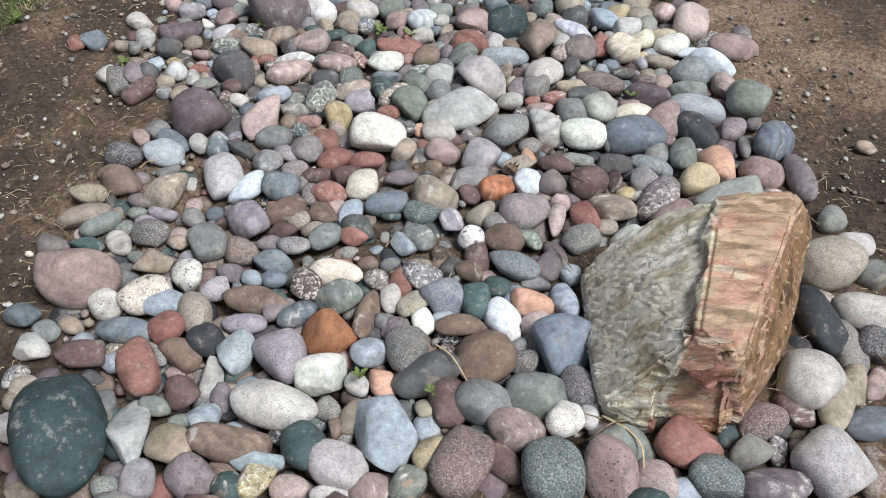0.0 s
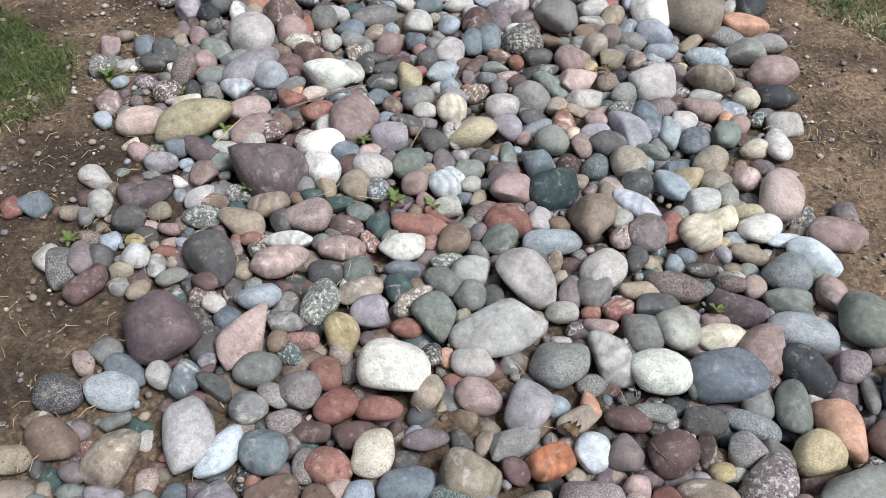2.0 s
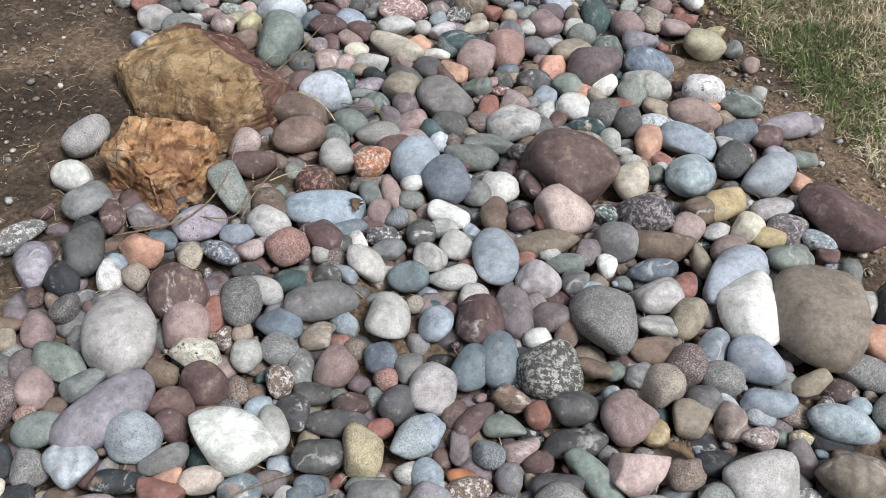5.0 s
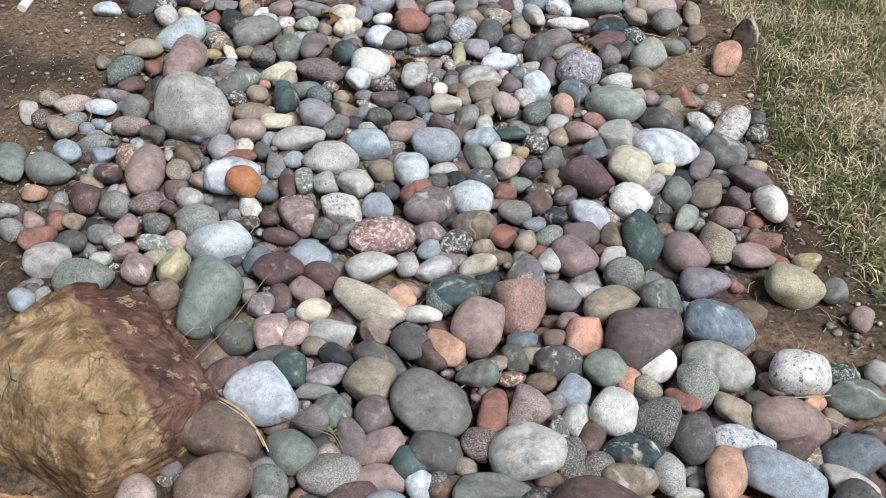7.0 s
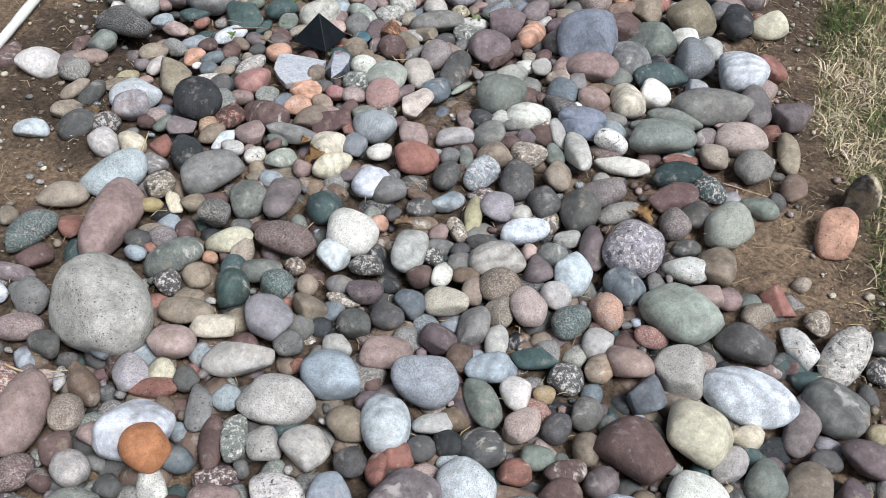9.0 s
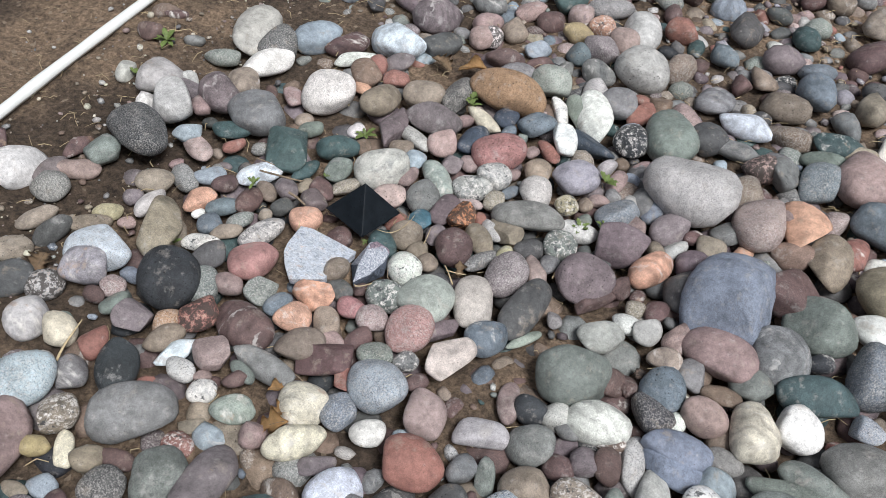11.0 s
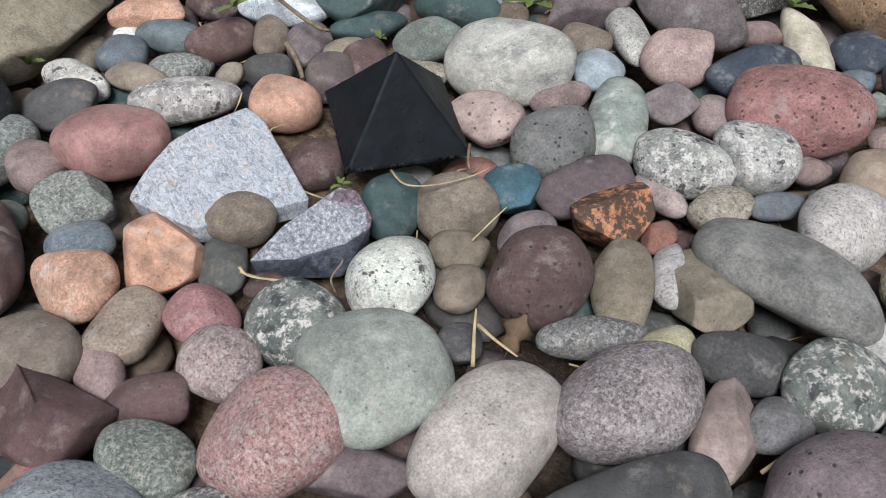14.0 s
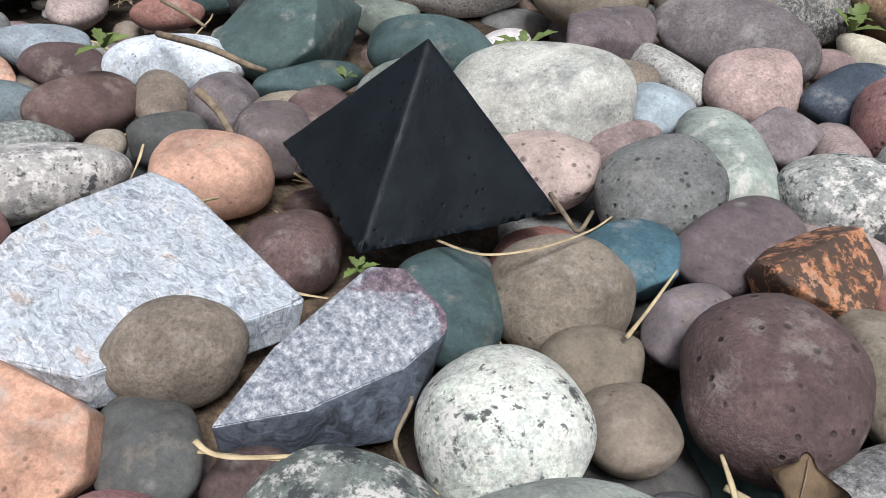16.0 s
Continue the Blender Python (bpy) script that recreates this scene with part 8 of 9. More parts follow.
stone(-0.435, 5.702, 0.026, 0.014, 0.012, 13, "p", 0.001)
stone(-0.749, 5.704, 0.047, 0.031, 0.027, 45, "n", 0.002)
stone(-0.312, 5.710, 0.074, 0.037, 0.032, 14, "g", 0.003)
stone(-0.581, 5.710, 0.029, 0.015, 0.013, 86, "P", 0.001)
stone(-0.118, 5.723, 0.052, 0.038, 0.032, 23, "U^", 0.003)
stone(-0.525, 5.729, 0.054, 0.026, 0.022, 135, "E%", 0.002)
stone(-0.210, 5.730, 0.041, 0.025, 0.021, 7, "l", 0.002)
stone(-0.393, 5.730, 0.027, 0.021, 0.017, 93, "t*", 0.001)
stone(-0.837, 5.734, 0.029, 0.019, 0.016, 62, "e", 0.001)
stone(-0.448, 5.736, 0.042, 0.034, 0.027, 30, "l#", 0.002)
stone(-0.710, 5.739, 0.022, 0.019, 0.015, 142, "q", 0.001)
stone(-0.055, 5.761, 0.025, 0.015, 0.013, 126, "t", 0.001)
stone(-0.596, 5.762, 0.024, 0.023, 0.018, 75, "b", 0.001)
stone(-0.377, 5.775, 0.023, 0.013, 0.011, 61, "B", 0.001)
stone(-0.210, 5.775, 0.018, 0.015, 0.012, 116, "e", 0.001)
stone(-0.638, 5.779, 0.027, 0.023, 0.018, 23, "T", 0.001)
stone(-0.518, 5.783, 0.024, 0.023, 0.019, 103, "u^", 0.001)
stone(-0.757, 5.791, 0.022, 0.019, 0.009, 65, "w", -0.003)
stone(-0.257, 5.791, 0.028, 0.026, 0.021, 77, "Y#", 0.002)
stone(-0.421, 5.792, 0.035, 0.033, 0.026, 51, "l#", 0.002)
stone(-0.328, 5.794, 0.046, 0.034, 0.027, 109, "l*", 0.002)
stone(-0.113, 5.798, 0.034, 0.022, 0.017, 105, "P^", 0.001)
stone(-0.156, 5.810, 0.048, 0.032, 0.027, 51, "B*", 0.002)
stone(-0.490, 5.811, 0.024, 0.018, 0.014, 137, "P", 0.001)
stone(-0.225, 5.821, 0.019, 0.016, 0.013, 96, "T", 0.001)
stone(-0.629, 5.828, 0.048, 0.019, 0.016, 155, "l*", 0.001)
stone(-0.393, 5.830, 0.016, 0.015, 0.012, 105, "P", 0.001)
stone(-0.686, 5.830, 0.076, 0.031, 0.026, 103, "U^", 0.002)
stone(-0.565, 5.832, 0.033, 0.032, 0.026, 108, "p^", 0.002)
stone(-0.205, 5.846, 0.024, 0.016, 0.014, 25, "P", 0.001)
stone(-0.347, 5.859, 0.036, 0.031, 0.025, 120, "t", 0.002)
stone(-0.442, 5.861, 0.060, 0.044, 0.037, 49, "R.", 0.003)
stone(-0.144, 5.863, 0.019, 0.016, 0.013, 85, "l", 0.001)
stone(-0.182, 5.872, 0.019, 0.016, 0.013, 98, "g", 0.001)
stone(-0.266, 5.876, 0.050, 0.043, 0.034, 43, "v", 0.003)
stone(-0.512, 5.884, 0.050, 0.027, 0.023, 81, "D", 0.002)
stone(-0.753, 5.894, 0.058, 0.039, 0.033, 91, "T", 0.003)
stone(-0.617, 5.898, 0.063, 0.040, 0.034, 6, "u", 0.003)
stone(-0.190, 5.913, 0.027, 0.022, 0.018, 111, "P", 0.001)
stone(-0.387, 5.922, 0.019, 0.015, 0.012, 69, "P", 0.001)
stone(-0.355, 5.939, 0.042, 0.016, 0.014, 137, "r", 0.001)
stone(-0.560, 5.940, 0.022, 0.017, 0.014, 63, "P", 0.001)
stone(-0.279, 5.948, 0.024, 0.022, 0.018, 22, "T", 0.001)
stone(-0.425, 5.954, 0.015, 0.014, 0.011, 111, "e^", 0.001)
stone(-0.224, 5.955, 0.029, 0.015, 0.013, 74, "L", 0.001)
stone(-0.459, 5.962, 0.021, 0.013, 0.011, 61, "B", 0.001)
stone(-0.678, 5.963, 0.047, 0.042, 0.034, 64, "t", 0.003)
stone(-0.525, 5.966, 0.050, 0.020, 0.017, 155, "c", 0.001)
stone(-0.335, 5.982, 0.053, 0.026, 0.022, 112, "w^", 0.002)
stone(-0.482, 5.997, 0.029, 0.025, 0.020, 68, "D", 0.002)
stone(-0.284, 6.001, 0.062, 0.025, 0.021, 167, "D", 0.002)
stone(-0.410, 6.006, 0.043, 0.031, 0.027, 53, "B.", 0.002)
stone(-0.610, 6.013, 0.065, 0.034, 0.028, 93, "d*", 0.002)
stone(-0.508, 6.060, 0.085, 0.050, 0.043, 2, "A.", 0.003)
stone(-0.336, 6.090, 0.067, 0.024, 0.021, 125, "E", 0.002)
stone(-0.383, 6.090, 0.043, 0.017, 0.015, 129, "w", 0.001)
stone(-0.523, 6.157, 0.046, 0.030, 0.025, 42, "g", 0.002)
stone(-0.439, 6.166, 0.046, 0.040, 0.032, 18, "E*", 0.003)
stone(-0.575, 6.206, 0.048, 0.028, 0.024, 33, "m", 0.002)
stone(-0.498, 6.241, 0.037, 0.019, 0.016, 60, "m", 0.001)
stone(-0.525, 6.290, 0.037, 0.022, 0.019, 59, "b", 0.002)


COVER = cover()
build_ground()


def build_stones():
    near = lambda s: math.hypot(s[0] - PYRAMID[0], s[1] - PYRAMID[1])
    order = sorted(range(len(STONES)), key=lambda i: -(STONES[i][2] * STONES[i][3]) * (6 if near(STONES[i]) < 0.4 else 3 if near(STONES[i]) < 0.65 else 1))
    rest, levels = [], []
    for rank, i in enumerate(order):
        s = STONES[i]
        size = max(s[2], s[3])
        if rank < 300:
            v, f, t, m, place = stone_arrays(s, 1000 + i, 5 if near(s) < 0.2 else 4 if near(s) < 0.55 else 3)
            me = mesh_from("river_stone", v, f, [STONE_MATERIALS[m]], None, t)
            ob = new("river_stone", me)
            ob.location = place
            kind = s[6]
            words = ("angular " if "^" in kind else "rounded ") + next((w for k, w in PATTERNS.values() if k == m), "") + WORDS[kind[0]] + (" boulder" if size > 0.1 else " cobble" if size > 0.045 else " pebble")
            tagged(ob, words + " in the bed of river stones", "stone", "stones of the bed")
        else:
            rest.append(s)
            levels.append(3 if size > 0.027 or near(s) < 0.5 else 2)
    joined("river_stones", rest, levels, "mixed grey, pink, green and white river stones packed together", "stones", 20000)


def bed_edges(y):
    """The bed's left and right edge at y."""
    left = np.interp(y, [0.4, 1.1, 1.45, 1.8, 2.1, 2.6, 3.1, 3.4, 4.3, 5.0, 5.5, 6.1, 7.0, 8.2], [-0.86, -0.84, -0.84, -0.76, -0.84, -0.9, -0.9, -0.98, -1.02, -1.0, -1.06, -1.12, -1.25, -1.4])
    right = np.interp(y, [0.4, 1.5, 2.1, 2.8, 3.2, 3.6, 4.1, 4.6, 5.2, 5.9, 6.3, 7.0, 8.2], [0.95, 0.93, 0.88, 0.9, 0.87, 0.83, 0.68, 0.62, 0.55, 0.58, 0.66, 0.75, 0.9])
    return left, right


BOULDERS = [(0.55, 1.05, 0.16), (-0.67, 3.39, 0.11), (-0.66, 3.71, 0.16)]


def fill_gaps():
    """Smaller stones in the joints between the large ones, and the bed's far end and near end."""
    rng = np.random.default_rng(77)
    taken = [(s[0], s[1], s[2], s[3], radians(s[5])) for s in STONES]
    cell = {}

    def note(k):
        x, y, a = taken[k][:3]
        for i in range(int((x - a) // 0.1), int((x + a) // 0.1) + 1):
            for j in range(int((y - a) // 0.1), int((y + a) // 0.1) + 1):
                cell.setdefault((i, j), []).append(k)

    def free(x, y, r, loose):
        for i in range(int((x - r) // 0.1), int((x + r) // 0.1) + 1):
            for j in range(int((y - r) // 0.1), int((y + r) // 0.1) + 1):
                for k in cell.get((i, j), ()):
                    px, py, a, b, t = taken[k]
                    u, w = (x - px) * math.cos(t) + (y - py) * math.sin(t), (y - py) * math.cos(t) - (x - px) * math.sin(t)
                    if (u / (a + r * loose)) ** 2 + (w / (b + r * loose)) ** 2 < 1:
                        return False
        return all(math.hypot(x - bx, y - by) > br for bx, by, br in BOULDERS)

    for k in range(len(taken)):
        note(k)
    centres = np.array([(s[0], s[1], (s[2] + s[3]) / 2) for s in STONES])

    def between(x, y):
        """Whether a place lies among large stones, not beside them."""
        d = centres[:, :2] - (x, y)
        r = np.hypot(d[:, 0], d[:, 1]) + 1e-6
        k = r - centres[:, 2] < 0.06
        return k.sum() > 2 and np.hypot(*(d[k] / r[k, None]).mean(0)) < 0.5

    kinds = "g g d d b B e n u m m U P t T T q q r v k l* g* p* e* g= b= u= m^ t^ d^".split()
    ends, small, tiny = [], [], []
    for out, tries, lo, hi, loose in ((ends, 5000, 0.032, 0.062, 0.8), (small, 20000, 0.015, 0.03, 0.35), (tiny, 7000, 0.006, 0.012, 0.5)):
        for _ in range(tries):
            y = rng.uniform(0.35, 8.2)
            if out is ends and 0.8 < y < 6.2:
                continue
            e0, e1 = bed_edges(y)
            x = rng.uniform(e0, e1) + rng.normal() * (0.02 if out is ends else 0.05)
            a = rng.uniform(lo, hi)
            if free(x, y, a, loose + 0.35 if 4.7 < y < 6.0 else loose) and (out is ends or y > 6.2 or between(x, y)):
                b, c = a * rng.uniform(0.65, 0.95), a * rng.uniform(0.45, 0.7)
                t = rng.uniform(0, 180)
                out.append((x, y, a, b, c, t, kinds[rng.integers(len(kinds))], -0.015 if out is small else 0.002 if out is ends else 0.0))
                taken.append((x, y, a, b, radians(t)))
                note(len(taken) - 1)
    # the layer beneath, seen in the joints; its dark colours paint in shade
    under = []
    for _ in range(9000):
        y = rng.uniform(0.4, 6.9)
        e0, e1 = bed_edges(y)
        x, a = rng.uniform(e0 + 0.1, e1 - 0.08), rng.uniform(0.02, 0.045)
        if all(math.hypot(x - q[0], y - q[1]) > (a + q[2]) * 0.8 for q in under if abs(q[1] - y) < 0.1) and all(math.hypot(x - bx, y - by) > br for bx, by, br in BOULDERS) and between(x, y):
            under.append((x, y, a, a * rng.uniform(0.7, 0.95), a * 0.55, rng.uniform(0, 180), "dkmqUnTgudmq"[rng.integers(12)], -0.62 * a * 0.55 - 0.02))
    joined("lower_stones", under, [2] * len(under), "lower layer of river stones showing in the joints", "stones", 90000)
    joined("gravel", small[:3600], [2] * len(small), "small rounded mixed pebbles in the joints between river stones", "gravel", 50000)
    joined("grit", tiny[:3000], [1] * len(tiny), "tiny mixed grit and pebbles between the stones", "grit", 60000)
    joined("far_river_stones", ends, [2] * len(ends), "mixed river stones at the far reach of the bed", "stones", 70000)
    # grit strewn over the bare soil
    loose_bits = []
    for _ in range(6000):
        y = rng.uniform(0.5, 7.4)
        e0, e1 = bed_edges(y)
        x = e0 - abs(rng.normal()) * 0.3 if rng.random() < 0.55 else e1 + abs(rng.normal()) * 0.2
        a = 0.002 + 0.008 * rng.random() ** 6
        loose_bits.append((x, y, a, a * 0.8, a * 0.6, rng.uniform(0, 180), "tlPTcqg"[rng.integers(7)], float(soil_height(np.array([x]), np.array([y]))[0])))
    joined("soil_grit", loose_bits, [1] * len(loose_bits), "pale grit strewn over the bare soil", "grit", 80000)


build_stones()
fill_gaps()


# ---- large rocks ----
def boulder(name, corners, mat, seed, cuts, rough, label, pits=0.0, bevel=0.012, layers=0.12, carve=None, pick=None, grain=0.0065, steps=0.0):
    """A broken rock: the hull of a few corners, its edges worn and its faces roughened."""
    base = Vector((sum(c[0] for c in corners) / len(corners), sum(c[1] for c in corners) / len(corners), 0))
    bm = bmesh.new()
    for c in corners:
        bm.verts.new(Vector(c) - base)
    hull = bmesh.ops.convex_hull(bm, input=bm.verts)
    bmesh.ops.delete(bm, geom=[g for g in hull["geom_interior"] if isinstance(g, bmesh.types.BMVert)], context="VERTS")
    bmesh.ops.bevel(bm, geom=bm.edges[:], offset=bevel, segments=2, affect="EDGES")
    bmesh.ops.triangulate(bm, faces=bm.faces[:])
    for _ in range(cuts):
        size = 0.055
        long = [e for e in bm.edges if e.calc_length() > size]
        if long:
            bmesh.ops.subdivide_edges(bm, edges=long, cuts=1)
            bmesh.ops.triangulate(bm, faces=bm.faces[:])
    for _ in range(2 if grain > 0.006 else 4):
        bmesh.ops.subdivide_edges(bm, edges=[e for e in bm.edges if e.calc_length() > grain], cuts=1)
        bmesh.ops.triangulate(bm, faces=bm.faces[:])
    bmesh.ops.smooth_vert(bm, verts=bm.verts, factor=0.4, use_axis_x=True, use_axis_y=True, use_axis_z=True)
    bm.normal_update()
    shift = Vector((seed, seed * 0.37, 0))
    moves = []
    for v in bm.verts:
        p = v.co + shift
        w = p + noise.noise_vector(p * 7) * 0.035
        d = noise.fractal(p * 7, 1.0, 2.1, 4) * rough * 0.6 + (noise.voronoi(w * 12)[0][0] - 0.3) * rough * 1.3
        d += noise.cell(w * 17) * rough * 0.28 + noise.cell(w * 38) * rough * 0.16
        layer = math.sin((v.co.z * 330 + noise.noise(p * 12) * 6)) * rough * layers * min(1.0, max(0.0, noise.noise(p * 9) * 2 + 0.35))
        d += noise.cell(w * 9 + noise.noise_vector(p * 30) * 0.15) * steps
        if pits:
            d -= pits * max(0, 0.5 - noise.voronoi(p * 26)[0][0] * 1.5)
        if carve:
            d += carve(v.co)
        moves.append(v.normal * (d + layer))
    for v, d in zip(bm.verts, moves):
        v.co += d
    bm.normal_update()
    for f in bm.faces:
        f.smooth = True
        if pick:
            f.material_index = pick(f)
    ob = part(name, bm, mat[0] if pick else mat)
    for more in mat[1:] if pick else ():
        ob.data.materials.append(more)
    ob.location = base
    return tagged(ob, label, "rock")


SLAB_AT = Vector((0.5445, 1.0630, 0))


def slab_carve(p):
    """A valley left of the slab's ridge, a ledge over its foot, and fine scalloped layers."""
    q = p + SLAB_AT
    w = q + noise.noise_vector(q * 13) * 0.02 + noise.noise_vector(q * 45) * 0.008
    side = (w.x - 0.545) * 0.945 - (w.y - 1.14) * 0.327
    d = 0.0
    if q.y > 0.86 and side < 0:
        d -= 0.017 * min(1.0, -side / 0.014) * math.exp(side / 0.045) * min(1.0, (q.y - 0.86) / 0.05)
    if w.y < 0.872 and w.z < 0.235 and w.x > 0.43:
        d -= 0.02
    if side > 0.05:
        d -= 0.007 * max(0.0, noise.noise(q * 21))
    wave = (q.y * 300 + q.z * 150 + noise.noise(q * 14) * 2.2 + noise.noise(q * 45) * 2.0) / 6.2832
    wave -= math.floor(wave)
    patch = min(1.0, max(0.0, noise.noise(Vector((q.x * 34, q.y * 16, q.z * 34)) + Vector((3, 1, 7))) * 2.4 + 0.45))
    d += (wave - 0.5) * 0.0075 * patch * (1.0 if side < 0 else 0.5)
    return d


def slab_faces(f):
    """Rusty broken side, red foot under the ledge, layered face."""
    c = f.calc_center_median() + SLAB_AT
    c += noise.noise_vector(c * 25) * 0.014
    if f.normal.x > 0.66:
        return 1
    return 2 if c.y < 0.868 and c.z < 0.225 and c.x > 0.425 else 0


boulder("standing_slab", [(0.335, 1.221, 0.058), (0.396, 1.243, 0.128), (0.489, 1.248, 0.204), (0.545, 1.135, 0.289), (0.47, 0.885, 0.262), (0.522, 0.879, 0.256), (0.544, 1.221, 0.26), (0.632, 1.224, 0.275), (0.716, 1.234, 0.27), (0.74, 1.225, 0.25), (0.682, 1.134, 0.285), (0.598, 0.971, 0.27), (0.549, 0.866, 0.22), (0.565, 0.841, 0.03), (0.457, 0.863, 0.03), (0.406, 0.864, 0.035), (0.338, 0.896, 0.05), (0.329, 0.985, 0.06), (0.78, 1.233, 0.18), (0.687, 0.996, 0.12), (0.635, 0.932, 0.05), (0.345, 1.25, -0.05), (0.5, 1.29, -0.05), (0.74, 1.29, -0.05), (0.77, 1.2, -0.05), (0.7, 1.02, -0.05), (0.575, 0.87, -0.05), (0.4, 0.87, -0.05), (0.345, 0.94, -0.05)], [SLAB, SLAB_SIDE, SLAB_FOOT], 3.1, 3, 0.0024,
    "upright broken slab of grey and orange layered rock standing among river stones", 0, 0.006, 0.0, slab_carve, slab_faces, 0.0042)
boulder("ochre_rock", [
    (-0.87, 3.68, -0.03), (-0.79, 3.57, -0.03), (-0.575, 3.475, -0.03), (-0.45, 3.6, -0.03), (-0.43, 3.72, -0.03), (-0.63, 3.95, -0.03), (-0.85, 3.88, -0.03),
    (-0.89, 3.72, 0.055), (-0.8, 3.86, 0.06), (-0.751, 3.893, 0.065), (-0.643, 3.929, 0.035), (-0.685, 3.754, 0.135), (-0.725, 3.66, 0.125), (-0.684, 3.585, 0.11),
    (-0.493, 3.562, 0.148), (-0.435, 3.686, 0.057), (-0.559, 3.488, 0.09), (-0.571, 3.48, 0.05), (-0.793, 3.579, 0.02)],
    OCHRE, 8.4, 3, 0.007, "large angular ochre and brown rock beside the bed of stones", 0, 0.004, grain=0.005, steps=0.008)
boulder("pitted_rock", [
    (-0.78, 3.33, -0.03), (-0.64, 3.25, -0.03), (-0.56, 3.36, -0.03), (-0.58, 3.47, -0.03), (-0.78, 3.5, -0.03),
    (-0.79, 3.36, 0.07), (-0.75, 3.42, 0.13), (-0.62, 3.42, 0.125), (-0.555, 3.41, 0.1), (-0.66, 3.28, 0.08), (-0.58, 3.33, 0.06), (-0.73, 3.33, 0.1)],
    PITTED, 5.7, 3, 0.012, "rough pitted orange rock beside the large ochre rock", 0.06, 0.005, grain=0.005, steps=0.01)
boulder("split_rock", [
    (0.665, 5.11, -0.04), (0.735, 5.1, -0.04), (0.765, 5.15, -0.04), (0.69, 5.18, -0.04), (0.67, 5.13, 0.06), (0.7, 5.13, 0.095), (0.745, 5.12, 0.06), (0.735, 5.165, 0.085), (0.7, 5.17, 0.08)],
    SPLIT, 1.9, 2, 0.0035, "dark split rock with a tan rim standing at the lawn's edge", 0, 0.006)


boulder("pale_slab", [(-0.627, 5.326, 0.036), (-0.649, 5.347, 0.038), (-0.67, 5.375, 0.04), (-0.676, 5.399, 0.041), (-0.677, 5.445, 0.042), (-0.654, 5.451, 0.042), (-0.634, 5.445, 0.041), (-0.597, 5.445, 0.039), (-0.554, 5.445, 0.036), (-0.561, 5.425, 0.034), (-0.573, 5.359, 0.032), (-0.597, 5.343, 0.033), (-0.627, 5.33, 0.016), (-0.648, 5.35, 0.018), (-0.668, 5.376, 0.02), (-0.673, 5.399, 0.021), (-0.674, 5.443, 0.022), (-0.652, 5.448, 0.022), (-0.633, 5.443, 0.021), (-0.598, 5.443, 0.019), (-0.557, 5.443, 0.016), (-0.564, 5.424, 0.014), (-0.575, 5.361, 0.012), (-0.598, 5.346, 0.013)], PALE_GRANITE, 2.2, 1, 0.0006, "flat angular pale blue-grey slab beside the black pyramid", 0, 0.0007, 0.5, grain=0.0022)

boulder("split_cobble", [(-0.525, 5.382, 0.028), (-0.532, 5.414, 0.042), (-0.532, 5.442, 0.05), (-0.536, 5.463, 0.054), (-0.526, 5.473, 0.054), (-0.501, 5.472, 0.048), (-0.506, 5.409, 0.033), (-0.496, 5.446, 0.038), (-0.496, 5.468, 0.044), (-0.527, 5.385, 0.012), (-0.514, 5.4, 0.008), (-0.492, 5.439, 0.008), (-0.504, 5.467, 0.01), (-0.561, 5.436, 0.005), (-0.559, 5.483, 0.005)], [SPLIT_SKIN, SPLIT_FACE], 6.3, 1, 0.0003, "split blue-grey cobble showing a pale crystalline broken face", 0, 0.0004, 0.0, pick=lambda f: 1 if f.normal.z > 0.45 else 0, grain=0.0022)


# ---- the black pyramid ----
def pyramid():
    s, h, n = 0.1045, 0.0735, 26
    bm = bmesh.new()
    base = [bm.verts.new((x * s / 2, y * s / 2, 0)) for x, y in ((-1, -1), (1, -1), (1, 1), (-1, 1))]
    top = bm.verts.new((0, 0, h))
    bm.faces.new(base[::-1])
    for i in range(4):
        bm.faces.new((base[i], base[(i + 1) % 4], top))
    bmesh.ops.bevel(bm, geom=bm.edges[:], offset=0.0006, segments=1, affect="EDGES")
    bmesh.ops.triangulate(bm, faces=bm.faces[:])
    for _ in range(5):
        bmesh.ops.subdivide_edges(bm, edges=[e for e in bm.edges if e.calc_length() > 0.0035], cuts=1)
        bmesh.ops.triangulate(bm, faces=bm.faces[:])
    bm.normal_update()
    for v in bm.verts:
        worn = max(0.0, 1 - v.co.z / 0.008)
        v.co += v.normal * (noise.noise(v.co * 90) * 0.00025 + worn * noise.noise(v.co * 260) * 0.0011)
    for f in bm.faces:
        f.smooth = True
    ob = part("pyramid", bm, BLACK)
    ob.matrix_world = Matrix.Translation(PYRAMID) @ Euler((radians(-0.7), radians(2.8), 0)).to_matrix().to_4x4() @ pose(0, 0, 0, 0, 0, 72.7)
    tagged(ob, "small matt black concrete pyramid resting on river stones", "ornament")


pyramid()


# ---- lawn ----
def lawn_edge_right(y):
    return np.interp(y, [2.4, 2.8, 3.2, 3.63, 3.9, 4.12, 4.27, 4.46, 4.85, 5.1, 5.43, 5.7, 5.95, 6.58, 7.6], [1.75, 1.36, 1.13, 0.985, 0.905, 0.85, 0.785, 0.725, 0.72, 0.755, 0.69, 0.73, 0.775, 0.875, 1.0])


def lawn_edge_left(y):
    return np.interp(y, [1.6, 1.9, 2.2, 2.36, 2.47, 2.56, 2.8, 3.0, 3.3], [-1.9, -1.45, -1.28, -1.22, -1.14, -1.06, -1.1, -1.35, -1.9])


